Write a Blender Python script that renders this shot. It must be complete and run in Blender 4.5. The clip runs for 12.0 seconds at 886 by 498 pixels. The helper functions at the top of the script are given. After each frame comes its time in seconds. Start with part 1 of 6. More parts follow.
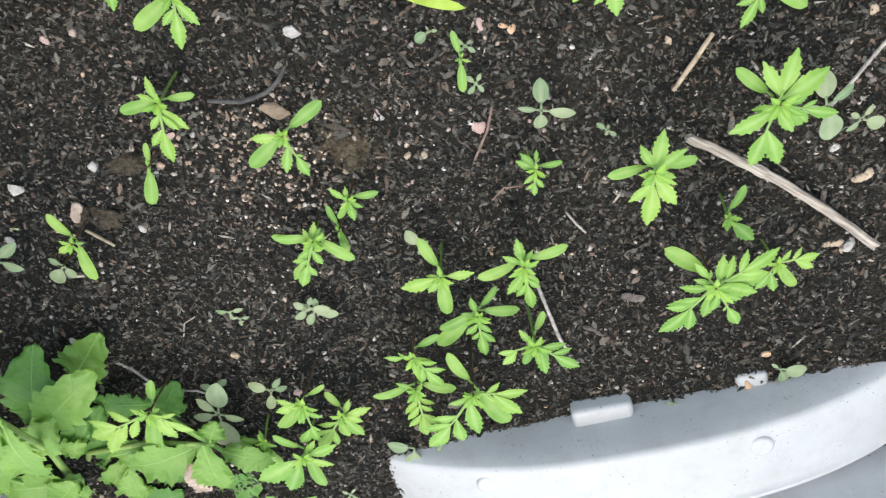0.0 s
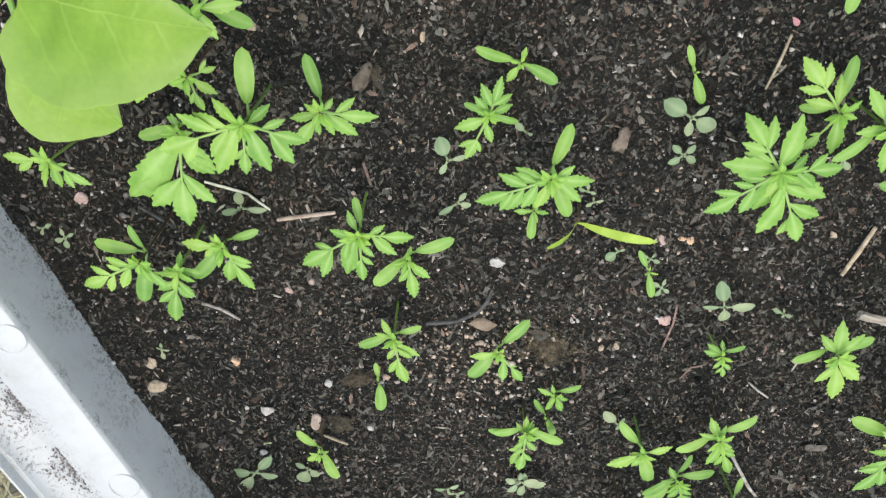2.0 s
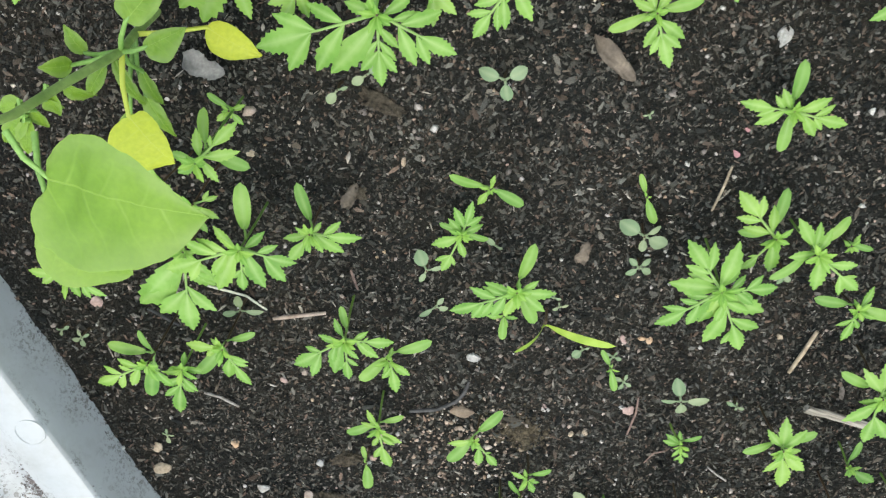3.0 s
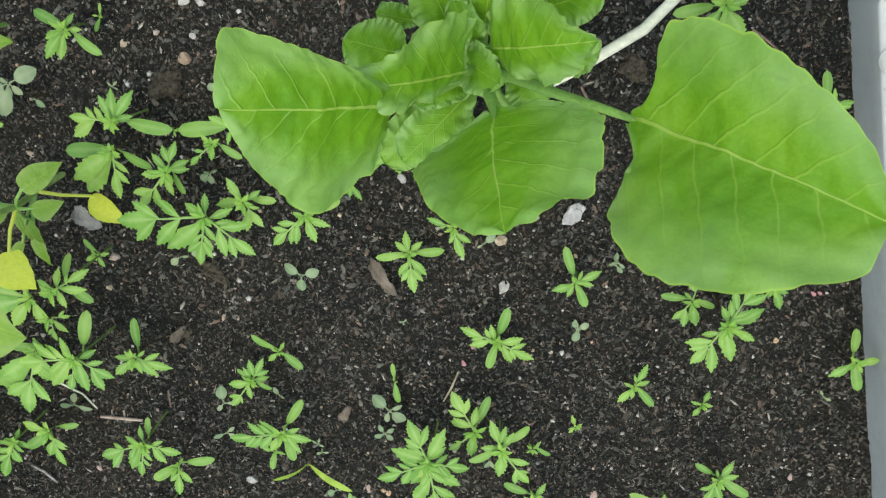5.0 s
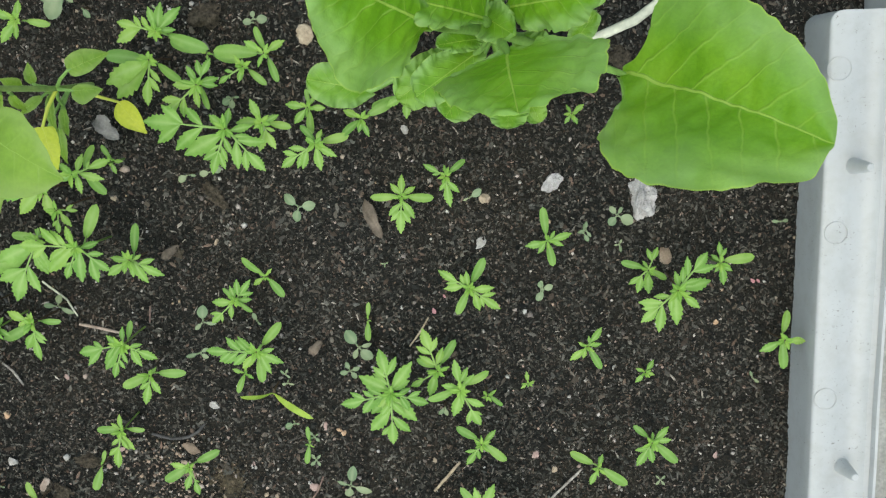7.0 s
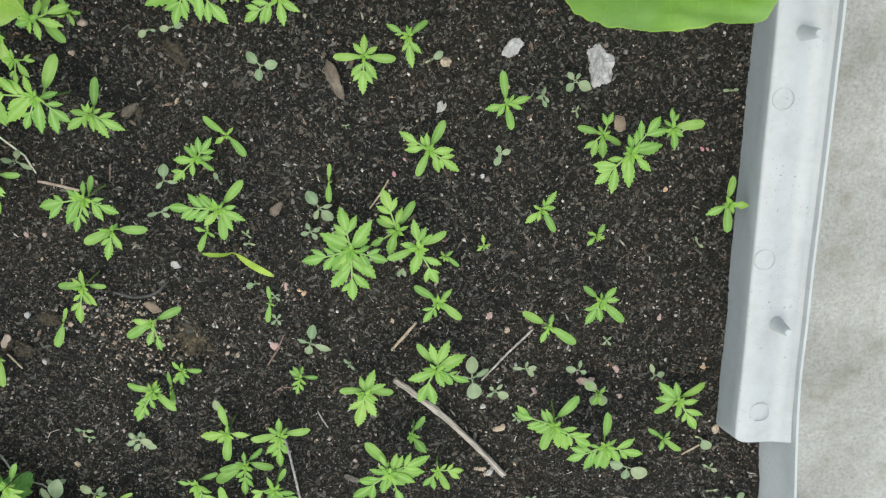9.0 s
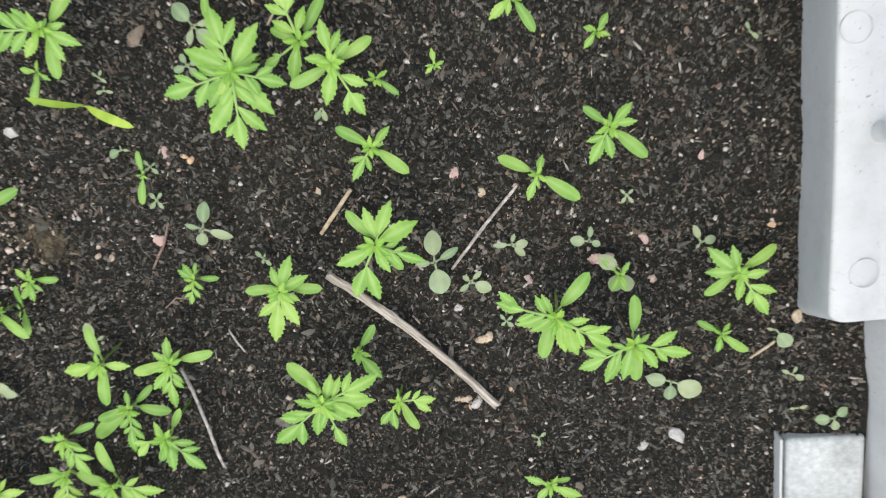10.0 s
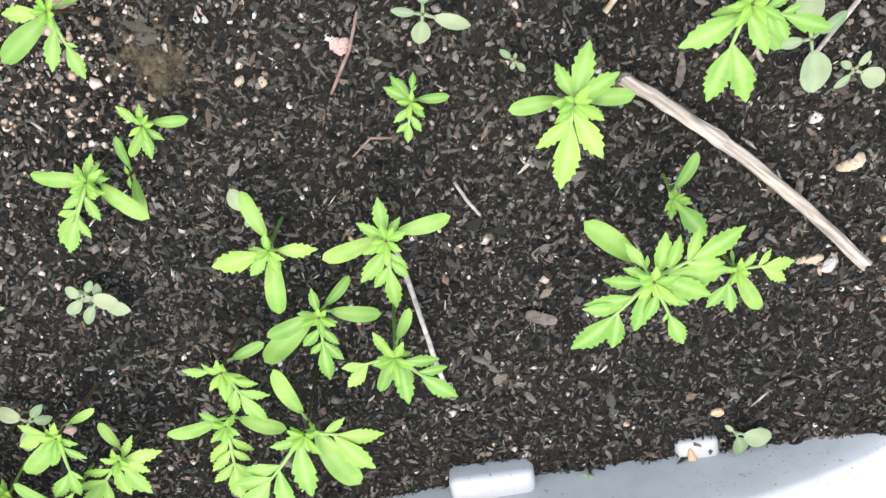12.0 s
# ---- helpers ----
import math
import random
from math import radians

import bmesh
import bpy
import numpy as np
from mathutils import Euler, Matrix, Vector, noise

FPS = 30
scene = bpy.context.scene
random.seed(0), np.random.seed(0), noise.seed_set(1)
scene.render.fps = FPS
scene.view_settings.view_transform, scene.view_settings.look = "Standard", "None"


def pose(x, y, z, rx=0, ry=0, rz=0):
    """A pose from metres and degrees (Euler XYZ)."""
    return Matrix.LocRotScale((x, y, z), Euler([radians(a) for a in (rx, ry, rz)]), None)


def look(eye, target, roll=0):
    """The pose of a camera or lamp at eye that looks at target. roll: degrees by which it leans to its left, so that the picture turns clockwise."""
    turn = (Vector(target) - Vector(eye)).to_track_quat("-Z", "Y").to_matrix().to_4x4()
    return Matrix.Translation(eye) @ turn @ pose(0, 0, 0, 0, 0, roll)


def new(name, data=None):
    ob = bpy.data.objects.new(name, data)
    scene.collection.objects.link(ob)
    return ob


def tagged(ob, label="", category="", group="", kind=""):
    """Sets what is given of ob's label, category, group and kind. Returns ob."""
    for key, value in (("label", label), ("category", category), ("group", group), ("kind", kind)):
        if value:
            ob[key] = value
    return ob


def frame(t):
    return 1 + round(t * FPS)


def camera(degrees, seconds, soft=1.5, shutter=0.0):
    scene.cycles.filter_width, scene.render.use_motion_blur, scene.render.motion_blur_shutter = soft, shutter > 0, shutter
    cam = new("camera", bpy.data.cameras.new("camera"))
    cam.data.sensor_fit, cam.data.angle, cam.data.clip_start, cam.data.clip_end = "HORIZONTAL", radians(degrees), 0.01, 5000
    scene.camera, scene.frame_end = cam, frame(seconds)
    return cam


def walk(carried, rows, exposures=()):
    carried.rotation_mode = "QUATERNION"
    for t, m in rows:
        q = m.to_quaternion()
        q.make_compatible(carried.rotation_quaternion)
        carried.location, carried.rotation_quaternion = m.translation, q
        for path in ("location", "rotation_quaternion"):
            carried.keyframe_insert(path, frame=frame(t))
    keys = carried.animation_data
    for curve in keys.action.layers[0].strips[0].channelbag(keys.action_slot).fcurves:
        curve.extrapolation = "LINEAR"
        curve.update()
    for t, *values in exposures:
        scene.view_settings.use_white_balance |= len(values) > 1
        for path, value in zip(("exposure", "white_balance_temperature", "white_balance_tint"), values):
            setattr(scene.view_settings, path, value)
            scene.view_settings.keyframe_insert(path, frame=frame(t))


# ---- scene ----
cam = camera(53.25, 12.0, 1.3, 0.15)
ROWS = [
    (0, pose(0.1200, 0.1218, 0.4360, -32.32, 1.12, -14.39)),
    (0.5, pose(0.0930, 0.1461, 0.4398, -32.88, 1.37, -16.48)),
    (1, pose(0.0845, 0.1722, 0.4456, -32.49, 1.75, -18.54)),
    (1.5, pose(0.0809, 0.2169, 0.4509, -31.22, 2.30, -21.33)),
    (2, pose(0.0914, 0.2516, 0.4462, -30.02, 2.62, -22.29)),
    (2.5, pose(0.1089, 0.2776, 0.4512, -29.30, 2.94, -22.87)),
    (3, pose(0.1348, 0.3028, 0.4676, -28.25, 3.47, -22.39)),
    (3.5, pose(0.1941, 0.2985, 0.4958, -26.62, 3.91, -19.15)),
    (3.7, pose(0.2202, 0.2998, 0.5062, -25.71, 4.40, -17.96)),
    (5.3, pose(0.2939, 0.3593, 0.6304, -17.27, 5.74, -9.43)),
    (5.5, pose(0.3009, 0.3518, 0.6492, -16.99, 6.10, -9.02)),
    (6, pose(0.3004, 0.3276, 0.6584, -16.19, 5.70, -7.27)),
    (6.5, pose(0.2819, 0.2963, 0.6686, -12.68, 4.76, -3.54)),
    (7, pose(0.2420, 0.2624, 0.6919, -10.88, 3.35, -1.83)),
    (7.2, pose(0.2334, 0.2488, 0.7009, -10.42, 2.90, -1.51)),
    (8.8, pose(0.2371, 0.2273, 0.7247, -15.66, 0.79, -0.49)),
    (9, pose(0.2357, 0.2214, 0.7186, -16.00, 0.53, -0.07)),
    (9.5, pose(0.2593, 0.1761, 0.6850, -16.54, 2.07, -0.83)),
    (9.8, pose(0.2881, 0.0957, 0.6115, -16.20, 2.48, -3.22)),
    (10, pose(0.2959, 0.0510, 0.5255, -15.43, 2.80, -4.95)),
    (10.2, pose(0.2841, 0.0353, 0.4415, -17.83, 2.72, -6.57)),
    (10.5, pose(0.2425, 0.0082, 0.3564, -18.12, 1.95, -8.61)),
    (11, pose(0.1790, -0.0052, 0.3471, -19.82, 1.74, -9.69)),
    (11.5, pose(0.1511, -0.0055, 0.3420, -21.34, 0.26, -9.25)),
    (12, pose(0.1290, -0.0199, 0.3473, -22.71, -0.17, -8.75)),
]
walk(cam, ROWS, [(0.0, 0.72, 6250, 6), (0.8, 0.84, 6250, 7), (1.5, 0.84, 6250, 7), (2.0, 0.64, 6300, 5), (2.5, 0.58, 6250, 2), (3.0, 0.60, 6200, 1), (3.5, 0.58, 6200, 0), (5.5, 0.31, 6250, -2), (6.0, 0.31, 6250, -2), (7.0, 0.26, 6250, -2), (9.0, 0.32, 6250, 0), (9.5, 0.34, 6250, 1), (10.0, 0.58, 6350, 6), (10.5, 0.76, 6250, 9), (11.0, 0.96, 6250, 9), (12.0, 1.12, 6250, 10)])

# ---- light ----
world = bpy.data.worlds.new("overcast_sky")
world.use_nodes = True
scene.world = world
wn, wl = world.node_tree.nodes, world.node_tree.links
sky = wn.new("ShaderNodeTexSky")
sky.sky_type = "NISHITA"
sky.sun_disc = False
sky.sun_elevation, sky.sun_rotation = radians(77), radians(-154)
sky.air_density, sky.dust_density, sky.ozone_density = 1.2, 5.0, 0.8
wn["Background"].inputs["Strength"].default_value = 0.19
wl.new(sky.outputs[0], wn["Background"].inputs["Color"])
sun_data = bpy.data.lights.new("sun", "SUN")
sun_data.energy, sun_data.angle, sun_data.color = 1.5, radians(178), (1.0, 1.0, 0.95)
sun = new("sun", sun_data)
sun.matrix_world = look((-0.10, -0.42, 2.00), (0.1, 0.0, 0.0))


# ---- materials ----
def material(name, rough=0.6, spec=0.5):
    m = bpy.data.materials.new(name)
    m.use_nodes = True
    nt = m.node_tree
    b = nt.nodes["Principled BSDF"]
    b.inputs["Roughness"].default_value = rough
    b.inputs["Specular IOR Level"].default_value = spec
    return m, nt, b


def ramp(nt, fac, stops):
    r = nt.nodes.new("ShaderNodeValToRGB")
    e = r.color_ramp.elements
    while len(e) < len(stops):
        e.new(0.5)
    for k, (p, c) in enumerate(stops):
        e[k].position, e[k].color = p, (*c, 1)
    nt.links.new(fac, r.inputs[0])
    return r.outputs[0]


def tex_noise(nt, scale, detail=4, rough=0.55, coord="Object"):
    tc = nt.nodes.new("ShaderNodeTexCoord")
    n = nt.nodes.new("ShaderNodeTexNoise")
    n.inputs["Scale"].default_value, n.inputs["Detail"].default_value, n.inputs["Roughness"].default_value = scale, detail, rough
    nt.links.new(tc.outputs[coord], n.inputs["Vector"])
    return n.outputs["Fac"]


def mix(nt, fac, a, b, mode="MIX"):
    m = nt.nodes.new("ShaderNodeMix")
    m.data_type, m.blend_type = "RGBA", mode
    for sock, v in ((m.inputs[0], fac), (m.inputs[6], a), (m.inputs[7], b)):
        if hasattr(v, "is_output"):
            nt.links.new(v, sock)
        else:
            sock.default_value = v if isinstance(v, float) else (*v, 1)
    return m.outputs[2]


def bump(nt, b, height, strength, dist):
    n = nt.nodes.new("ShaderNodeBump")
    n.inputs["Strength"].default_value, n.inputs["Distance"].default_value = strength, dist
    nt.links.new(height, n.inputs["Height"])
    nt.links.new(n.outputs[0], b.inputs["Normal"])


def island_random(nt):
    return nt.nodes.new("ShaderNodeNewGeometry").outputs["Random Per Island"]


def object_random(nt):
    return nt.nodes.new("ShaderNodeObjectInfo").outputs["Random"]


def make_soil():
    m, nt, b = material("potting_soil", 0.95, 0.08)
    c1 = ramp(nt, tex_noise(nt, 700, 6, 0.7), [(0.3, (0.007, 0.0074, 0.0066)), (0.55, (0.024, 0.0243, 0.0207)), (0.75, (0.062, 0.057, 0.047))])
    c2 = ramp(nt, tex_noise(nt, 9, 3), [(0.35, (0.75, 0.75, 0.8)), (0.65, (1.25, 1.1, 1.0))])
    nt.links.new(mix(nt, 1.0, c1, c2, "MULTIPLY"), b.inputs["Base Color"])
    bump(nt, b, tex_noise(nt, 900, 6, 0.75), 0.9, 0.002)
    return m


def make_chips():
    m, nt, b = material("bark_chips", 0.8, 0.16)
    r = island_random(nt)
    base = ramp(nt, r, [(0.0, (0.0042, 0.0044, 0.0041)), (0.30, (0.0145, 0.0143, 0.0127)), (0.60, (0.0435, 0.0407, 0.0350)), (0.88, (0.088, 0.079, 0.069)), (1.0, (0.15, 0.137, 0.12))])
    # some pieces are redder, some nearly blue-black
    second = nt.nodes.new("ShaderNodeMath")
    second.operation = "FRACT"
    times = nt.nodes.new("ShaderNodeMath")
    times.operation = "MULTIPLY"
    times.inputs[1].default_value = 37.7
    nt.links.new(r, times.inputs[0])
    nt.links.new(times.outputs[0], second.inputs[0])
    hue = ramp(nt, second.outputs[0], [(0.0, (0.90, 1.0, 1.02)), (0.6, (0.97, 1.0, 0.96)), (0.82, (1.08, 0.98, 0.88)), (1.0, (1.28, 0.98, 0.85))])
    grain = ramp(nt, tex_noise(nt, 1500, 3), [(0.3, (0.6, 0.6, 0.6)), (0.7, (1.4, 1.35, 1.3))])
    nt.links.new(mix(nt, 1.0, mix(nt, 1.0, base, hue, "MULTIPLY"), grain, "MULTIPLY"), b.inputs["Base Color"])
    bump(nt, b, tex_noise(nt, 2200, 3), 0.5, 0.0006)
    return m


def make_grit():
    m, nt, b = material("grit", 0.8, 0.3)
    base = ramp(nt, island_random(nt), [(0.0, (0.10, 0.09, 0.08)), (0.4, (0.20, 0.17, 0.15)), (0.62, (0.28, 0.25, 0.22)), (0.76, (0.40, 0.31, 0.25)), (0.9, (0.42, 0.39, 0.36)), (1.0, (0.54, 0.52, 0.48))])
    grain = ramp(nt, tex_noise(nt, 1200, 4), [(0.3, (0.65, 0.62, 0.6)), (0.7, (1.2, 1.2, 1.2))])
    nt.links.new(mix(nt, 1.0, base, grain, "MULTIPLY"), b.inputs["Base Color"])
    return m


def make_gravel():
    m, nt, b = material("mixed_gravel", 0.8, 0.25)
    base = ramp(nt, island_random(nt), [(0.0, (0.34, 0.30, 0.27)), (0.3, (0.50, 0.46, 0.42)), (0.5, (0.42, 0.30, 0.25)), (0.65, (0.46, 0.33, 0.20)), (0.8, (0.55, 0.52, 0.48)), (1.0, (0.30, 0.22, 0.18))])
    grain = ramp(nt, tex_noise(nt, 900, 4), [(0.3, (0.75, 0.72, 0.7)), (0.7, (1.15, 1.15, 1.15))])
    nt.links.new(mix(nt, 1.0, base, grain, "MULTIPLY"), b.inputs["Base Color"])
    return m


def make_tan_grit():
    m, nt, b = material("tan_grit", 0.8, 0.3)
    base = ramp(nt, island_random(nt), [(0.0, (0.20, 0.15, 0.115)), (0.4, (0.34, 0.25, 0.18)), (0.75, (0.46, 0.35, 0.27)), (1.0, (0.60, 0.54, 0.47))])
    nt.links.new(base, b.inputs["Base Color"])
    return m


def make_plain(name, dark, light, scale, rough=0.7, spec=0.4, height=0.0006, relief=0.4):
    m, nt, b = material(name, rough, spec)
    n1, n2 = tex_noise(nt, scale, 5), tex_noise(nt, scale * 7, 4)
    c = ramp(nt, n1, [(0.3, dark), (0.7, light)])
    g = ramp(nt, n2, [(0.3, (0.8, 0.8, 0.8)), (0.7, (1.15, 1.15, 1.15))])
    nt.links.new(mix(nt, 1.0, c, g, "MULTIPLY"), b.inputs["Base Color"])
    bump(nt, b, n2, relief, height)
    return m


def make_planter(name, dirt, gutter=False):
    m, nt, b = material(name, 0.42, 0.45)
    base = ramp(nt, tex_noise(nt, 12, 4), [(0.3, (0.43, 0.436, 0.434)), (0.7, (0.49, 0.494, 0.490))])
    film = ramp(nt, tex_noise(nt, 60, 6, 0.7), [(0.45, (1, 1, 1)), (0.8, (0.86, 0.84, 0.81))])
    specks = ramp(nt, tex_noise(nt, 420, 5, 0.75), [(dirt, (0, 0, 0)), (dirt + 0.03, (1, 1, 1))])
    patch = ramp(nt, tex_noise(nt, 34, 5, 0.6), [(0.45, (0, 0, 0)), (0.6, (1, 1, 1))])
    c = mix(nt, 1.0, base, film, "MULTIPLY")
    spots = mix(nt, 1.0, specks, patch, "MULTIPLY")
    if gutter:
        # splashes cling to the inner face and the gutter, not to the crest between them
        tc, sep = nt.nodes.new("ShaderNodeTexCoord"), nt.nodes.new("ShaderNodeSeparateXYZ")
        nt.links.new(tc.outputs["Object"], sep.inputs[0])
        band = nt.nodes.new("ShaderNodeMapRange")
        nt.links.new(sep.outputs["X"], band.inputs["Value"])
        band.inputs["From Min"].default_value, band.inputs["From Max"].default_value = -0.2805, -0.2195
        belt = ramp(nt, band.outputs["Result"], [(0.0, (0.3, 0.3, 0.3)), (0.12, (1, 1, 1)), (0.50, (0.75, 0.75, 0.75)), (0.64, (0, 0, 0)), (0.965, (0, 0, 0)), (0.985, (0.8, 0.8, 0.8)), (1.0, (1, 1, 1))])
        spots = mix(nt, 1.0, spots, belt, "MULTIPLY")
        height = nt.nodes.new("ShaderNodeMapRange")
        nt.links.new(sep.outputs["Z"], height.inputs["Value"])
        height.inputs["From Min"].default_value, height.inputs["From Max"].default_value = 0.03, 0.09
        low = ramp(nt, height.outputs["Result"], [(0.0, (1, 1, 1)), (0.25, (0.9, 0.9, 0.9)), (0.5, (0.7, 0.7, 0.7)), (0.75, (0.35, 0.35, 0.35)), (0.85, (0.15, 0.15, 0.15)), (0.88, (1, 1, 1))])
        spots = mix(nt, 1.0, spots, low, "MULTIPLY")
    c = mix(nt, spots, c, (0.13, 0.11, 0.09))
    nt.links.new(c, b.inputs["Base Color"])
    bump(nt, b, tex_noise(nt, 90, 4), 0.12, 0.002)
    tr = nt.nodes.new("ShaderNodeBsdfTranslucent")
    nt.links.new(c, tr.inputs["Color"])
    ms = nt.nodes.new("ShaderNodeMixShader")
    ms.inputs[0].default_value = 0.24
    nt.links.new(b.outputs[0], ms.inputs[1])
    nt.links.new(tr.outputs[0], ms.inputs[2])
    nt.links.new(ms.outputs[0], nt.nodes["Material Output"].inputs["Surface"])
    return m


def make_concrete():
    m, nt, b = material("stained_concrete", 0.92, 0.2)
    c = ramp(nt, tex_noise(nt, 9, 5, 0.65), [(0.3, (0.22, 0.215, 0.195)), (0.7, (0.35, 0.345, 0.32))])
    grain = ramp(nt, tex_noise(nt, 240, 5, 0.75), [(0.3, (0.7, 0.7, 0.68)), (0.5, (1, 1, 1)), (0.7, (1.28, 1.26, 1.2))])
    stain = ramp(nt, tex_noise(nt, 30, 4, 0.6), [(0.5, (1, 1, 1)), (0.75, (0.72, 0.70, 0.62))])
    nt.links.new(mix(nt, 1.0, mix(nt, 1.0, c, grain, "MULTIPLY"), stain, "MULTIPLY"), b.inputs["Base Color"])
    bump(nt, b, tex_noise(nt, 240, 5, 0.75), 0.6, 0.002)
    return m


def make_leaf(name, dark, mid, light, rough=0.45, vein=None, trans=0.35):
    m, nt, b = material(name, rough, 0.35)
    n = ramp(nt, tex_noise(nt, 70, 4), [(0.32, dark), (0.5, mid), (0.68, light)])
    v = ramp(nt, object_random(nt), [(0.0, (0.70, 0.82, 0.75)), (0.5, (0.97, 1.0, 1.0)), (1.0, (1.2, 1.1, 1.1))])
    c = mix(nt, 1.0, n, v, "MULTIPLY")
    at = nt.nodes.new("ShaderNodeAttribute")
    at.attribute_name = "vein"
    if vein:
        c = mix(nt, at.outputs["Fac"], c, vein)
    nt.links.new(c, b.inputs["Base Color"])
    tr = nt.nodes.new("ShaderNodeBsdfTranslucent")
    nt.links.new(mix(nt, 1.0, c, (1.0, 1.0, 0.7), "MULTIPLY"), tr.inputs["Color"])
    ms = nt.nodes.new("ShaderNodeMixShader")
    ms.inputs[0].default_value = trans
    out = nt.nodes["Material Output"]
    nt.links.new(b.outputs[0], ms.inputs[1])
    nt.links.new(tr.outputs[0], ms.inputs[2])
    nt.links.new(ms.outputs[0], out.inputs["Surface"])
    bump(nt, b, tex_noise(nt, 260, 3), 0.25, 0.0008)
    return m


SOIL, CHIPS, GRIT, GRIT_TAN, GRAVEL = make_soil(), make_chips(), make_grit(), make_tan_grit(), make_gravel()
FIBRE = make_plain("straw_fibre", (0.22, 0.19, 0.15), (0.50, 0.45, 0.38), 150, 0.8)
WHITE, WHITE_DIRTY = make_planter("white_plastic", 0.62), make_planter("soil_splashed_plastic", 0.525, True)
GREY_PLASTIC = make_plain("grey_plastic", (0.27, 0.285, 0.275), (0.37, 0.385, 0.375), 40, 0.6, 0.35)
CONCRETE = make_concrete()
GRASS = make_plain("dry_grass", (0.13, 0.12, 0.06), (0.30, 0.27, 0.16), 40)
MARIGOLD = make_leaf("seedling_leaf", (0.172, 0.330, 0.044), (0.232, 0.396, 0.066), (0.290, 0.458, 0.095), 0.46, (0.42, 0.55, 0.21))
YOUNG = make_leaf("young_seedling_leaf", (0.180, 0.335, 0.040), (0.225, 0.395, 0.056), (0.27, 0.445, 0.08), 0.45, (0.41, 0.56, 0.15))
COTYLEDON = make_leaf("seed_leaf", (0.162, 0.317, 0.048), (0.208, 0.365, 0.066), (0.260, 0.418, 0.092), 0.46, (0.32, 0.46, 0.15))
STEM = make_leaf("seedling_stem", (0.11, 0.18, 0.035), (0.15, 0.24, 0.045), (0.20, 0.30, 0.06), 0.5, None, 0.1)
WEED = make_leaf("weed_leaf", (0.175, 0.225, 0.120), (0.225, 0.280, 0.155), (0.280, 0.335, 0.200), 0.6, (0.30, 0.345, 0.20), 0.2)


# ---- building helpers ----
def part(name, bm, mat, parent=None, label="", smooth=True, crease=0.9):
    for e in bm.edges:
        if len(e.link_faces) == 2 and e.calc_face_angle(0.0) > crease:
            e.smooth = False
    me = bpy.data.meshes.new(name)
    bm.to_mesh(me)
    bm.free()
    me.materials.append(mat)
    if smooth:
        me.polygons.foreach_set("use_smooth", [True] * len(me.polygons))
    ob = new(name, me)
    if parent:
        ob.parent = parent
    if label:
        ob["label"] = label
    return ob


def sheet(rows, close=False):
    """A bmesh skin over rows of points."""
    bm = bmesh.new()
    vs = [[bm.verts.new(p) for p in r] for r in rows]
    for a, b in zip(vs, vs[1:]):
        n = len(a)
        for k in range(n if close else n - 1):
            bm.faces.new((a[k], a[(k + 1) % n], b[(k + 1) % n], b[k]))
    if close:
        bm.faces.new(list(reversed(vs[0])))
        bm.faces.new(vs[-1])
    bmesh.ops.recalc_face_normals(bm, faces=bm.faces)
    return bm


def tube(points, radii, sides=7):
    """A round bar along points with a radius at each."""
    pts = [Vector(p) for p in points]
    rows, u = [], None
    for k, p in enumerate(pts):
        d = (pts[min(k + 1, len(pts) - 1)] - pts[max(k - 1, 0)]).normalized()
        u = d.orthogonal().normalized() if u is None else (u - d * u.dot(d)).normalized()
        v = d.cross(u)
        r = radii[k] if not isinstance(radii, float) else radii
        rows.append([p + r * (math.cos(2 * math.pi * j / sides) * u + math.sin(2 * math.pi * j / sides) * v) for j in range(sides)])
    return sheet(rows, True)


def soil_height(x, y):
    """The soil banks up towards the west and south walls, a little towards the east one, and has a shallow hollow."""
    bank = 5.42 * min(0.125, max(0.0, -0.10 - x)) ** 2.26 * min(1.0, max(0.3, 2.2 + 7 * y)) + 0.16 * max(0.0, x - 0.40) + 0.015 * min(1.0, max(0.0, (-0.205 - y) / 0.065)) ** 1.5 * min(1.0, max(0.0, (0.40 - x) / 0.08))
    hollow = 0.009 * math.exp(-((x - 0.005) ** 2 + (y - 0.143) ** 2) / 0.0018)
    return bank - hollow + 0.003 * noise.noise((x * 9, y * 9, 0.3)) + 0.0022 * noise.noise((x * 31, y * 31, 1.7)) + 0.0014 * noise.noise((x * 110, y * 110, 4.1))


# ---- ground and planter ----
def make_ground():
    n = 40
    xs = [-400, -60, -8, -2] + [-1.5 + 3.0 * k / n for k in range(n + 1)] + [2.5, 8, 60, 400]
    rows = [[(x, y, -0.25 + (0.004 * noise.noise((x * 3, y * 3, 0)) if abs(x) < 3 and abs(y) < 3 else 0)) for x in xs] for y in xs]
    tagged(part("ground", sheet(rows), CONCRETE), "weathered grey brown stained concrete ground round the planter", "ground", kind="structure")


make_ground()
IN_L, IN_R, IN_N, IN_F = -0.262, 0.506, -0.345, 0.47      # inner faces of the planter's thin walls at soil level


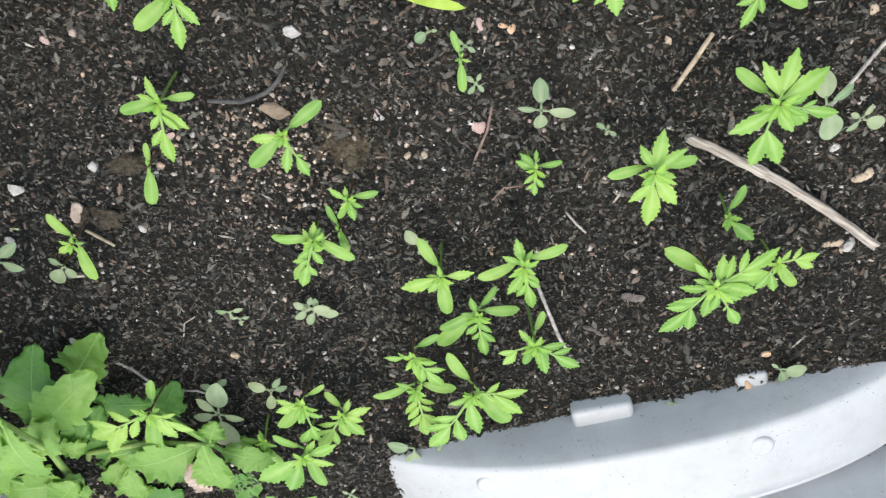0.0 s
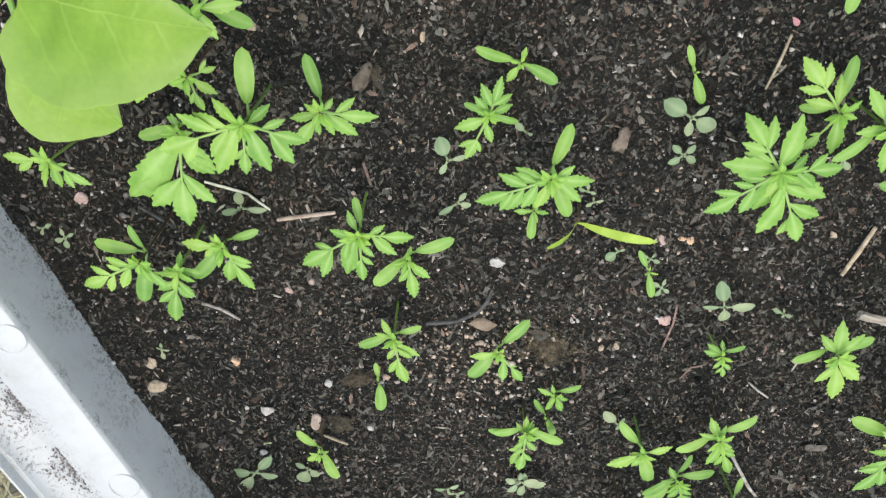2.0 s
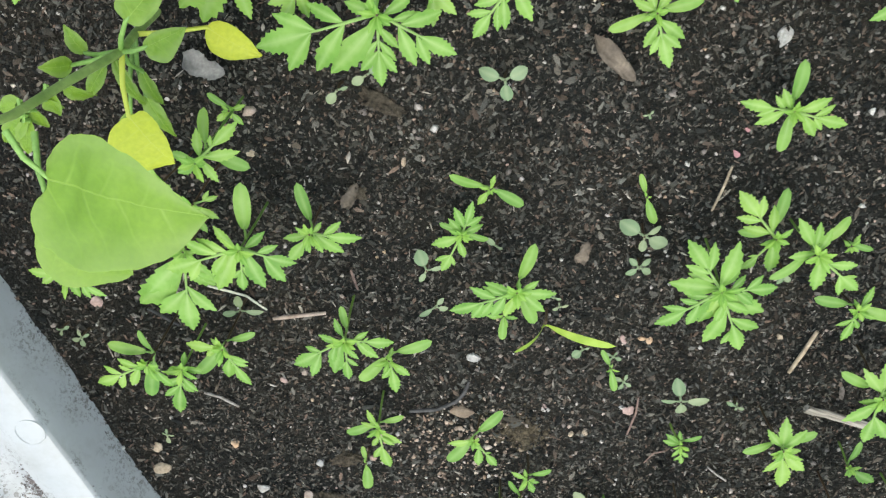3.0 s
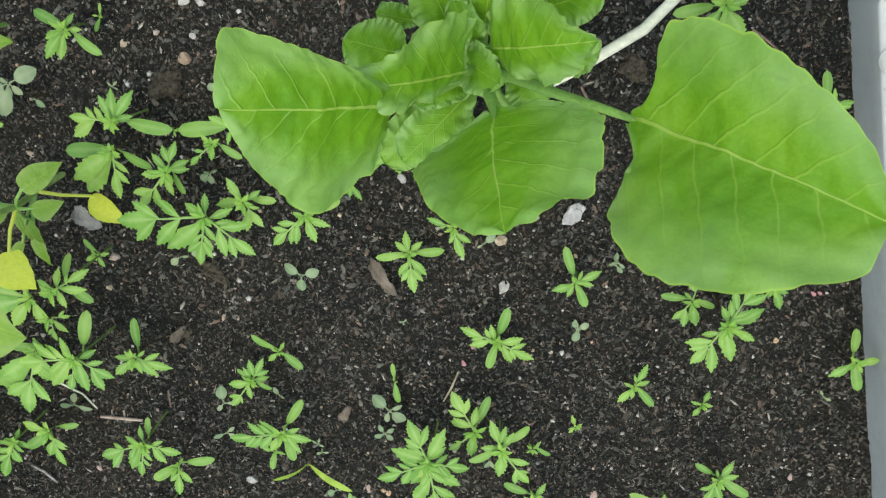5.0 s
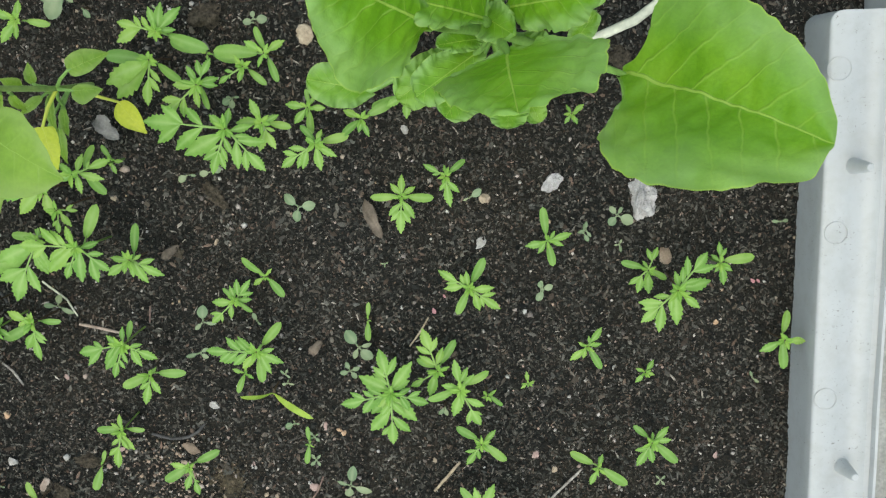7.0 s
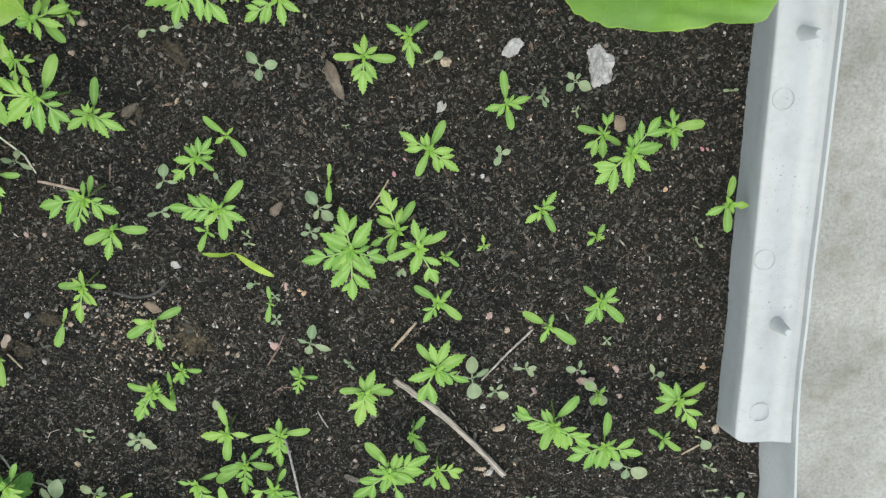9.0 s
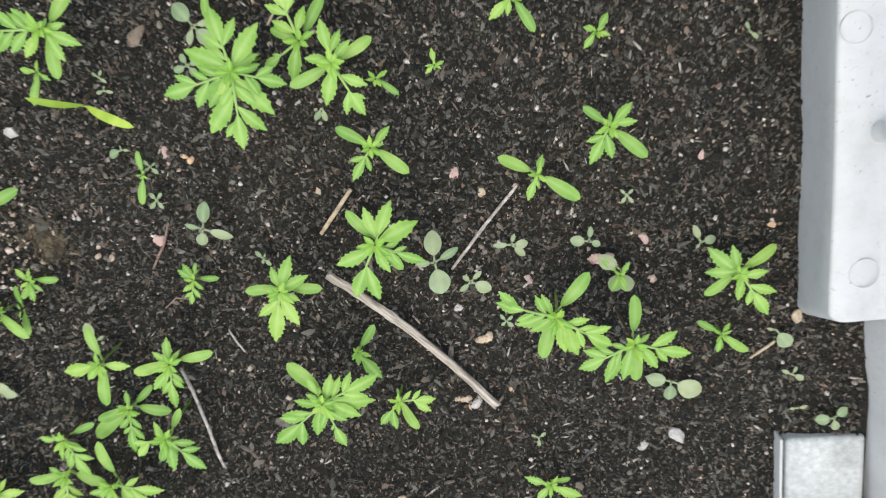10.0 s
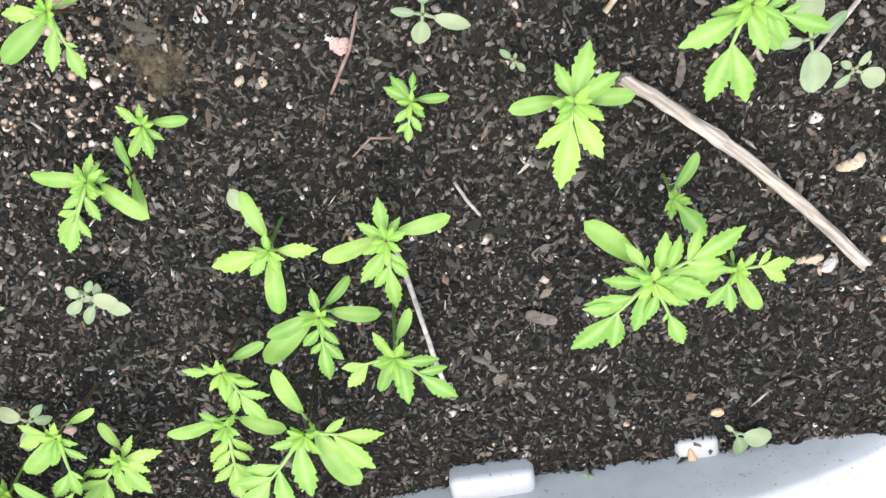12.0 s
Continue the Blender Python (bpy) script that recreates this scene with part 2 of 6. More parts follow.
def run_profile(profile, a, b, out, steps=40, wobble=0.0009, flare=0.0, foot=0.0):
    """Sweeps a (distance outwards, height) profile along the edge from a to b."""
    a, b, out = Vector((*a, 0)), Vector((*b, 0)), Vector((*out, 0))
    rows = []
    for k in range(steps + 1):
        p = a.lerp(b, k / steps)
        w = wobble * noise.noise((p.x * 14, p.y * 14, 7)) + flare * (max(0.0, min(1.0, (-0.07 - p.y) / 0.13)) ** 1.4)
        inward = foot * max(0.0, min(1.0, (-0.10 - p.y) / 0.06)) * max(0.0, min(1.0, (0.30 + p.y) / 0.07))
        rows.append([p + out * (d + w - inward * max(0.0, min(1.0, 1 - z / 0.05)) * (1 if d < 0.008 else 0)) + Vector((0, 0, z)) for d, z in profile])
    return sheet(rows, True)


planter = tagged(new("planter"), "large white plastic planter box filled with dark potting soil", "planter")
# from the inner foot up over the rim and the raised lip, down outside and back
WALL = [(0, -0.06), (0, -0.005), (0.002, 0.018), (0.005, 0.034), (0.0075, 0.045), (0.0085, 0.055), (0.010, 0.0585), (0.0125, 0.0585), (0.0137, 0.055), (0.0145, 0.0), (0.014, -0.25), (0.008, -0.25), (0.008, -0.06)]


def rim_profile(foot, width, low=0.0, dip=0.0, soft=1.0, lip=1.0):
    """An inset panel: its inner face, a rounded crest, a dished rim and the underside. width: from foot to the lip."""
    return [(foot, -0.05), (foot, 0.0), (foot + 0.0002 * soft, 0.0407 - 0.0016 * soft), (foot + 0.0003 * soft, 0.0507 - 0.0017 * soft - low), (foot + 0.0007 * soft, 0.0507 - 0.0007 * soft - low), (foot + 0.0016 * soft, 0.0507 - 0.0001 * soft - low), (foot + 0.0020 + 0.0016 * soft, 0.0509 - low), (foot + 0.006 + 0.001 * soft, 0.0511 - low), (foot + 0.014, 0.0512 - low), (width * 0.42, 0.0513 - low - dip * 0.35), (width * 0.60, 0.0512 - low * 0.85 - dip), (width * 0.72, 0.0512 - low * 0.6 - dip), (width - 0.0080, 0.0513 + 0.0007 * lip - low * 0.35 - dip * 0.6), (width - 0.0058, 0.0514 + 0.0014 * lip - low * 0.15 - dip * 0.3), (width - 0.0045, 0.0514 + 0.0022 * lip), (width - 0.0036, 0.0514 + 0.0029 * lip), (width - 0.0006, 0.0514 + 0.0029 * lip), (width, 0.0514 + 0.0021 * lip), (width, -0.05)]


part("side_wall", run_profile([(d * 0.76, (z - (0.003 if z > 0.03 else 0)) * 1.2 if z > 0 else z) for d, z in WALL], (IN_R, IN_N), (IN_R, IN_F), (1, 0), 60, 0.0009, 0.010, 0.010), WHITE, planter)
part("side_wall", run_profile([(d * 0.6, (z - (0.004 if z > 0.03 else 0)) * 1.76 if z > 0 else z) for d, z in WALL], (IN_L - 0.0130, IN_N), (IN_L - 0.0130, IN_F), (-1, 0)), WHITE_DIRTY, planter)
part("side_wall", run_profile([(d * 2.0, z) for d, z in WALL], (IN_L - 0.05, IN_N), (IN_R + 0.0145, IN_N), (0, -1)), WHITE, planter)
part("side_wall", run_profile(WALL, (IN_L - 0.05, IN_F), (IN_R + 0.0145, IN_F), (0, 1)), WHITE, planter)
part("base", run_profile([(0, -0.25), (0, -0.235), (0.79, -0.235), (0.79, -0.25)], (IN_L - 0.03, IN_N), (IN_L - 0.03, IN_F), (1, 0), 2, 0), WHITE, planter)


def inset_panel(a, b, out, width, bow=0.0, drop=0.0, rake=0.0, low=0.0, flare=0.0, dip=0.0, soft=1.0, tall=1.0, splay=0.0, steps=60, lip=1.0):
    """An inset rim panel with rounded ends between a and b; bow bends it inwards in the middle, splay leans it outwards."""
    a, b, out = Vector((*a, 0)), Vector((*b, 0)), Vector((*out, 0))
    length = (b - a).length
    rows = []
    for k in range(steps + 1):
        u = 0.5 - 0.5 * math.cos(math.pi * k / steps)
        s = u * length
        e = min(s, length - s)
        r = 0.009
        inset = r - math.sqrt(max(0.0, r * r - (r - e) ** 2)) if e < r else 0.0
        p = a.lerp(b, u) - out * bow * (4 * u * (1 - u))
        w = 0.0008 * noise.noise((p.x * 13, p.y * 13, 3))
        top = 1.0 - drop * abs(2 * u - 1) ** 2.5
        lean = rake * max(0.0, 1 - s / 0.06)
        along = (b - a).normalized()
        open_out = flare * max(0.0, min(1.0, (-0.07 - p.y) / 0.13)) ** 1.4
        rows.append([p + out * (max(d, min(inset, width * 0.9)) + w + open_out * max(0.0, d / width - 0.4) / 0.6) + along * (lean * max(0.0, z) / 0.05) + Vector((0, 0, z * (top if z > 0 else 1))) for d, z in [(d + splay * max(0.0, z) * max(0.0, 1 - d / width), z * (tall if z > 0 else 1)) for d, z in rim_profile(0.0, width, low, dip, soft, lip)]])
    return sheet(rows, True)


rim_east = part("inset_rim", inset_panel((0.4690, -0.149), (0.4690, 0.301), (1, 0), 0.0440, 0.0, 0.0, 0.0137, 0.0, 0.005, 0.003, tall=1.2, lip=0.0), WHITE, planter, crease=0.6)
rim_west = part("inset_rim", inset_panel((-0.2200, -0.150), (-0.2200, 0.300), (-1, 0), 0.0615, rake=0.007, dip=0.004, tall=1.76, lip=0.0), WHITE_DIRTY, planter, crease=0.6)
rim_south = part("inset_rim", inset_panel((-0.037, -0.275), (0.306, -0.268), (0, -1), 0.066, 0.0, 0.75, soft=2.0, splay=0.20), WHITE, planter, crease=0.6)


def soft_block(x0, x1, y0, y1, z0, z1, r=0.003):
    bm = bmesh.new()
    bmesh.ops.create_cube(bm, size=1)
    for v in bm.verts:
        v.co = ((x0 + x1) / 2 + v.co.x * (x1 - x0), (y0 + y1) / 2 + v.co.y * (y1 - y0), (z0 + z1) / 2 + v.co.z * (z1 - z0))
    bmesh.ops.bevel(bm, geom=bm.edges[:], offset=r, segments=3, profile=0.5, affect="EDGES")
    return bm


part("corner_plate", soft_block(0.4565, 0.4585, -0.36, -0.2225, -0.05, 0.0215, 0.0008), WHITE, planter)
part("corner_block", soft_block(0.4605, 0.5090, -0.36, -0.2235, -0.05, 0.020), GREY_PLASTIC, planter)


def make_peg(x, y, z, height, r, lean=(0, 0), tip=0.52):
    pts = [(x + lean[0] * t, y + lean[1] * t, z - 0.002 + (height + 0.002) * t) for t in (0, 0.1, 0.45, 0.8, 0.95, 1.0)]
    part("peg", tube(pts, [r * (1.3 if tip < 0.9 else 1.0), r, r * (0.5 + 0.5 * tip), r * (0.15 + 0.85 * tip), r * tip * 0.92, r * tip * 0.7], 16), WHITE, rim_east if x > 0.4 else rim_west if x < -0.2 else rim_south)


make_peg(0.4890, 0.1950, 0.0570, 0.024, 0.0062, (0.004, 0.001), 0.55)
make_peg(0.4930, -0.0290, 0.0570, 0.024, 0.0062, (0.002, 0.001), 0.55)


def make_mark(x, y, z, r, slope=0.0):
    rows = []
    for k in range(29):
        a = 2 * math.pi * k / 28
        rows.append([(x + (r + dr) * math.cos(a), y + (r + dr) * math.sin(a), z + dz + slope * r * math.cos(a)) for dr, dz in ((-0.0005, -0.0006), (-0.0002, 0.0002), (0.0002, 0.0002), (0.0005, -0.0006))])
    part("moulding_ring", sheet(rows), WHITE, rim_east if x > 0.4 else rim_west if x < -0.2 else rim_south)


for mx, my in ((0.4785, 0.0245), (0.4800, 0.1480), (0.4870, -0.1050), (0.4765, 0.2620)):
    make_mark(mx, my, 0.0616, 0.0080)
make_mark(-0.2290, 0.0966, 0.0900, 0.0087)
make_mark(-0.2290, -0.0120, 0.0900, 0.0087)
make_peg(-0.2666, -0.0876, 0.0850, 0.0050, 0.0040, (0.001, -0.003), 0.85)
make_peg(0.0340, -0.2970, 0.036, 0.0060, 0.0072, (0, 0), 1.0)
make_peg(0.2025, -0.2950, 0.043, 0.0060, 0.0076, (0, 0), 1.0)


def soil_sheet():
    nx, ny = 170, 180
    rows = [[(x, y, soil_height(x, y)) for x in np.linspace(IN_L - 0.03, IN_R + 0.004, nx)] for y in np.linspace(IN_N - 0.004, IN_F + 0.004, ny)]
    tagged(part("soil", sheet(rows), SOIL), "dark moist peaty potting soil with bark and grit", "soil", kind="stuff")


soil_sheet()


def flakes(name, count, mat, lengths, flat, seed, label, where=None):
    """Scattered angular flakes as one mesh; each is a flattened, irregular double pyramid."""
    rng = np.random.default_rng(seed)
    if where is None:
        x, y = rng.uniform(IN_L + 0.030, IN_R, count), rng.uniform(IN_N, IN_F, count)
    else:
        x, y = rng.normal(where[0], where[2], count), rng.normal(where[1], where[2], count)
    size = np.exp(rng.normal(math.log(lengths[0]), lengths[1], count))
    az, tilt = rng.uniform(0, 2 * math.pi, count), rng.normal(0, 0.55, count)
    unit = np.array([(1, 0.1, 0), (0.25, 1, 0), (-0.9, 0.35, 0), (-0.7, -0.6, 0), (0.35, -0.95, 0), (0.1, 0, 1), (-0.1, 0.1, -1)])
    v = unit[None] * (1 + rng.uniform(-0.3, 0.3, (count, 7, 3)))
    v = v * np.stack([size, size * rng.uniform(flat[0], flat[1], count), size * rng.uniform(flat[2], flat[3], count)], 1)[:, None, :] / 2
    ct, st = np.cos(tilt)[:, None], np.sin(tilt)[:, None]
    vx, vz = v[..., 0] * ct - v[..., 2] * st, v[..., 0] * st + v[..., 2] * ct
    ca, sa = np.cos(az)[:, None], np.sin(az)[:, None]
    wx, wy = vx * ca - v[..., 1] * sa, vx * sa + v[..., 1] * ca
    ground = np.array([soil_height(a, b) for a, b in zip(x, y)])
    lift = ground + size * 0.06 + rng.uniform(-0.0005, 0.001, count)
    co = np.stack([wx + x[:, None], wy + y[:, None], vz + lift[:, None]], -1).reshape(-1, 3)
    tri = np.array([(0, 1, 5), (1, 2, 5), (2, 3, 5), (3, 4, 5), (4, 0, 5)] + ([] if count > 50000 else [(1, 0, 6), (2, 1, 6), (3, 2, 6), (4, 3, 6), (0, 4, 6)]))
    idx = (tri[None] + 7 * np.arange(count)[:, None, None]).reshape(-1)
    me = bpy.data.meshes.new(name)
    me.vertices.add(len(co))
    me.vertices.foreach_set("co", co.reshape(-1))
    me.loops.add(len(idx))
    me.loops.foreach_set("vertex_index", idx.astype(np.int32))
    me.polygons.add(len(idx) // 3)
    me.polygons.foreach_set("loop_start", np.arange(0, len(idx), 3, dtype=np.int32))
    me.update(calc_edges=True)
    me.materials.append(mat)
    return tagged(new(name, me), label, "soil", kind="stuff")


flakes("bark_chips", 230000, CHIPS, (0.0025, 0.40), (0.20, 0.58, 0.2, 0.5), 3, "dark brown and black bark chips on the soil")
flakes("coarse_bark", 60000, CHIPS, (0.0042, 0.30), (0.16, 0.42, 0.15, 0.40), 13, "coarse dark bark chips lying on the soil")
flakes("gravel", 1100, GRAVEL, (0.0025, 0.28), (0.7, 1.0, 0.6, 0.9), 9, "small white, pink and tan gravel grains scattered on the soil")
flakes("grit", 6500, GRIT, (0.0016, 0.48), (0.6, 1.0, 0.5, 0.9), 5, "pale pink and tan grit scattered on the soil")
flakes("sandy_grit", 430, GRIT_TAN, (0.0023, 0.35), (0.7, 1.0, 0.5, 0.9), 6, "patch of tan gravel grit on the soil", (-0.035, -0.062, 0.024))
flakes("fibres", 1300, FIBRE, (0.0048, 0.45), (0.10, 0.22, 0.06, 0.12), 7, "pale straw fibres and husks scattered on the soil")

# a half-buried ledge and a broken lug at the foot of the near panel
part("ledge", soft_block(0.0945, 0.1330, -0.300, -0.2655, -0.02, 0.0240, 0.0035), WHITE, rim_south)
part("lug", soft_block(0.1970, 0.2165, -0.300, -0.2650, -0.02, 0.0185, 0.003), WHITE, rim_south)


# ---- plants ----
def blade(bm, layer, base, ahead, side, up, length, width, teeth, fold=0.12, arch=0.10, rows=10, start=0.0, shape=0.60, blunt=False):
    """One leaf blade: a folded, arched skin with a saw-toothed outline, added to bm. shape: where it is widest."""
    grid = []
    power = math.log(0.5) / math.log(shape)
    cut = 0.45 if length > 0.009 else 0.55
    bend = rng.uniform(-0.05, 0.05)
    for k in range(rows + 1):
        s = k / rows
        if blunt == "oval":
            w = max(0.0, math.sin(math.pi * min(1.0, s * 0.985 + 0.015)) ** 0.62)
        elif blunt:
            w = max(0.0, math.sin(math.pi * min(1.0, s * 0.975 + 0.025)) ** 0.42) * (0.70 + 0.30 * s)
        else:
            w = max(0.0, math.sin(math.pi * s ** power)) ** (1.05 if s > shape else 0.85) * (1.0 if s > shape else 0.92 + 0.08 * s / shape) + 0.03 * (1 - s)
        notch = bool(teeth) and s > cut and k % 2 == 0 and s < 0.99
        w = max(w * (rng.uniform(0.76, 0.86) if notch else 1.05 if teeth and s > cut else 1.0) * width / 2, 0.0002 if 0 < s < 1 else 0.0001)
        mid = base + ahead * (start + s * length) + up * (arch * length * math.sin(math.pi * s * 0.9) - 0.08 * length * s * s) + side * (bend * length * s * s)
        row = []
        for j, f in enumerate((-1, -0.5, 0, 0.5, 1)):
            slip = 0.0
            if teeth and s > cut and abs(f) == 1:
                slip = -0.25 * length / rows if notch else 0.45 * length / rows * (1 - s)
            v = bm.verts.new(mid + side * (f * w) + up * (abs(f) * w * fold) + ahead * slip)
            v[layer] = 0.6 * (1 - 0.55 * s) if j == 2 else 0.0
            row.append(v)
        grid.append(row)
    for a, b in zip(grid, grid[1:]):
        for j in range(4):
            bm.faces.new((a[j], a[j + 1], b[j + 1], b[j]))


def axes(angle, tilt=0.0, roll=0.0):
    ahead = Vector((math.cos(angle) * math.cos(tilt), math.sin(angle) * math.cos(tilt), math.sin(tilt)))
    side = Vector((-math.sin(angle), math.cos(angle), 0))
    up = ahead.cross(side)
    side, up = side * math.cos(roll) + up * math.sin(roll), up * math.cos(roll) - side * math.sin(roll)
    return ahead, side, up


def add_tube(bm, layer, pts, radii, sides=5, mark=0.3):
    b2 = tube(pts, radii, sides)
    index = {}
    for v in b2.verts:
        nv = bm.verts.new(v.co)
        nv[layer] = mark
        index[v] = nv
    for f in b2.faces:
        bm.faces.new([index[v] for v in f.verts])
    b2.free()


rng = random.Random(11)


def pinnate_leaf(z0, z1, angle, length, side_leaflets):
    """A marigold leaf: a rachis with toothed side leaflets and a broader one at the end. Local to the plant's base.
    side_leaflets: (where on the rachis and how long, in hundredths of the leaf; degrees off it)."""
    bm = bmesh.new()
    layer = bm.verts.layers.float.new("vein")
    tilt = math.atan2(z1 - z0, length)
    ahead, side, up = axes(angle, tilt, rng.uniform(-0.15, 0.15))
    root = Vector((0, 0, z0))
    rise = rng.uniform(0.05, 0.11)
    bend = lambda s: root + ahead * (s * length) + up * (rise * length * math.sin(math.pi * s))
    # leaflets leave the rachis at about forty degrees
    swept = []
    for at, off, size in side_leaflets:
        reach, out = at + size * math.cos(radians(off)), abs(size * math.sin(radians(off)))
        start = max(5.0, min(at, reach - out / math.tan(radians(40))))
        swept.append((start, math.copysign(math.degrees(math.atan2(out, reach - start)), off), math.hypot(out, reach - start)))
    side_leaflets = swept
    if side_leaflets and length > 0.021:
        # no side stays bare
        for turn in (-1, 1):
            mine = [at for at, off, _ in side_leaflets if off * turn > 0]
            wanted = 3 if length > 0.035 else 2 if length > 0.027 else 1
            for at in (16, 34, 48):
                if len(mine) < wanted and all(abs(at - m) > 10 for m in mine):
                    mine.append(at)
                    side_leaflets.append((at, turn * rng.uniform(36, 44), rng.uniform(34, 44)))
    last = max([at for at, _, _ in side_leaflets] or [8]) * 0.01
    begin = min(0.52, last + 0.04)
    rachis = [s * (begin + 0.10) for s in (0, 0.25, 0.5, 0.75, 1)]
    thick = min(1.0, 0.55 + 14 * length)
    add_tube(bm, layer, [bend(s) for s in rachis], [0.0010 * thick, 0.0009 * thick, 0.0008 * thick, 0.0006 * thick, 0.0003 * thick], 5, 0.5)
    rows = 8 if length < 0.010 else 14 if length < 0.03 else 18
    broad = rng.uniform(0.35, 0.41) if side_leaflets else rng.uniform(0.38, 0.45)
    end = (1 - begin) * length
    blade(bm, layer, bend(begin), ahead, side, up, end, end * (broad + (0.06 if end < 0.6 * length else 0.0)), True, 0.08, 0.06, rows, 0.0, 0.56)
    for at, off, size in side_leaflets:
        turn = radians(off)
        a2 = (ahead * math.cos(turn) + side * math.sin(turn) + up * rng.uniform(-0.14, 0.10)).normalized()
        s2 = up.cross(a2).normalized()
        long = size * 0.01 * length
        blade(bm, layer, bend(at * 0.01), a2, s2, a2.cross(s2), long, long * rng.uniform(0.34, 0.40), True, 0.09, 0.07, 8 if long < 0.007 else 14, 0.0, 0.57)
    return bm


def simple_leaf(z0, z1, angle, length, width, teeth=False, petiole=0.18, blunt=True, shape=0.7, fold=0.1, rows=12):
    bm = bmesh.new()
    layer = bm.verts.layers.float.new("vein")
    tilt = math.atan2(z1 - z0, length)
    ahead, side, up = axes(angle, tilt, rng.uniform(-0.25, 0.25))
    root = Vector((0, 0, z0))
    add_tube(bm, layer, [root, root + ahead * length * petiole * 0.6, root + ahead * length * (petiole + 0.06)], [0.0008, 0.0007, 0.0004], 5, 0.4)
    blade(bm, layer, root, ahead, side, up, length * (1 - petiole), width, teeth, fold, 0.06, rows, length * petiole, shape, blunt)
    return bm


SEEDLING = "bright green marigold seedling with toothed leaves growing in the soil"


def seedling(x, y, h, cots, leaves):
    thing = tagged(new("marigold_seedling"), SEEDLING, "seedling", "marigold seedlings in the planter")
    g = soil_height(x, y) - 0.002
    thing.location = (x, y, g)
    top = h - g
    dx, dy = rng.uniform(-0.004, 0.004), rng.uniform(-0.004, 0.004)
    part("stem", tube([(dx, dy, 0), (dx * 0.8, dy * 0.8, top * 0.35), (dx * 0.2, dy * 0.2, top * 0.75), (0, 0, top)], [0.0008, 0.0007, 0.00065, 0.0006], 7), STEM_RED if rng.random() < 0.7 else STEM, thing)
    for a, l in cots:
        l *= 0.001
        part("seed_leaf", simple_leaf(top * 0.80, top * 0.80 + rng.uniform(-0.001, 0.002), radians(a), l, l * rng.uniform(0.29, 0.35)), COTYLEDON, thing)
    for a, l, side_leaflets in leaves:
        l *= 0.001
        part("leaf", pinnate_leaf(top * 0.94, top * 0.90, radians(a), l, side_leaflets), MARIGOLD, thing)
    longest = max([l for _, l, _ in leaves] or [0]) * 0.001
    # the growing point: small folded leaves in opposite pairs
    size = min(0.0105, 0.0032 + 0.10 * h + 0.08 * longest)
    spin = radians(leaves[0][0] + 90) if leaves else rng.uniform(0, 6.28)
    for k in range(8 if longest > 0.02 else 5 if longest > 0.008 else 2):
        bm = bmesh.new()
        layer = bm.verts.layers.float.new("vein")
        ahead, side, up = axes(spin + k * math.pi + (k // 2) * 1.3 + rng.uniform(-0.3, 0.3), rng.uniform(0.25, 0.8))
        blade(bm, layer, Vector((0, 0, top - 0.001)), ahead, side, up, size * rng.uniform(0.75, 1.25) * (1 - 0.12 * (k // 2)), size * 0.36, True, 0.3, rows=10)
        part("young_leaf", bm, YOUNG, thing)


def weed(x, y, h, leaves):
    longest = max(leaf[1] for leaf in leaves)
    text = "tiny pale grey-green weed seedling on the soil" if longest < 9 else "grey-green weed seedling with rounded leaves on the soil"
    thing = tagged(new("weed_seedling"), text, "weed", "weed seedlings in the planter")
    g = soil_height(x, y) - 0.002
    thing.location = (x, y, g)
    top = max(h - g, 0.007)
    part("stem", tube([(0.001, 0, 0), (0, 0.0005, top * 0.5), (0, 0, top)], [0.0009, 0.0008, 0.0006], 6), STEM_RED, thing)
    for a, l, *given in leaves:
        broad = given[0] if given else rng.uniform(0.52, 0.66) if l > 0.62 * longest and longest > 9 else rng.uniform(0.34, 0.46)
        l *= 0.001
        part("leaf", simple_leaf(top * 0.95, top * 0.85, radians(a), l, l * broad, False, 0.22, "oval", 0.8), WEED, thing)


STEM_RED = make_leaf("reddish_stem", (0.048, 0.028, 0.017), (0.070, 0.046, 0.024), (0.09, 0.07, 0.03), 0.5, None, 0.1)


# ---- seedlings: place, height, seed leaves and true leaves as (degrees, millimetres) ----
seedling(0.0434, -0.1402, 0.0350, ((108, 24), (-96, 31.1),), ((-170, 24.9, ()), (-8, 18.8, ()), (-133, 14.8, ()), (-75, 10, ()), (176, 8.6, ()),))
seedling(0.0896, -0.1409, 0.0400, ((-163, 28.5), (5, 25.3),), ((94, 16.6, ((10, -53, 54), (10, 54, 72),)), (-93, 29.3, ((24, -50, 52), (36, 50, 31),)),))
seedling(0.0567, -0.1715, 0.0340, ((41, 18.9), (-14, 24.3), (-146, 35.6), (-160, 25.7),), ((95, 12, ((10, 85, 80),)), (-94, 30.2, ((42, -50, 25),)),))
seedling(0.0866, -0.1813, 0.0580, ((62, 16.9), (-116, 21.8),), ((-172, 21.5, ((10, -77, 55), (60, 47, 62),)), (-48, 30.5, ((20, -50, 56), (22, 50, 39),)), (-11, 6.7, ()),))
seedling(0.1842, -0.1631, 0.0610, ((132, 30),), ((-141, 40.6, ((10, -55, 37), (19, 50, 47), (32, -50, 38), (52, 50, 36),)), (26, 37.5, ((10, -59, 58), (10, 52, 42), (29, -50, 60), (44, 50, 31),)), (-71, 31.4, ((14, 50, 31), (50, -50, 14),)), (118, 16.8, ((22, 50, 51), (33, -50, 27),)),))
seedling(0.2239, -0.1795, 0.0280, ((97, 6.5), (-66, 24.4),), ((1, 23.1, ((16, 50, 33), (42, 50, 33), (53, -50, 50),)), (-129, 20.1, ((45, 50, 60),)),))
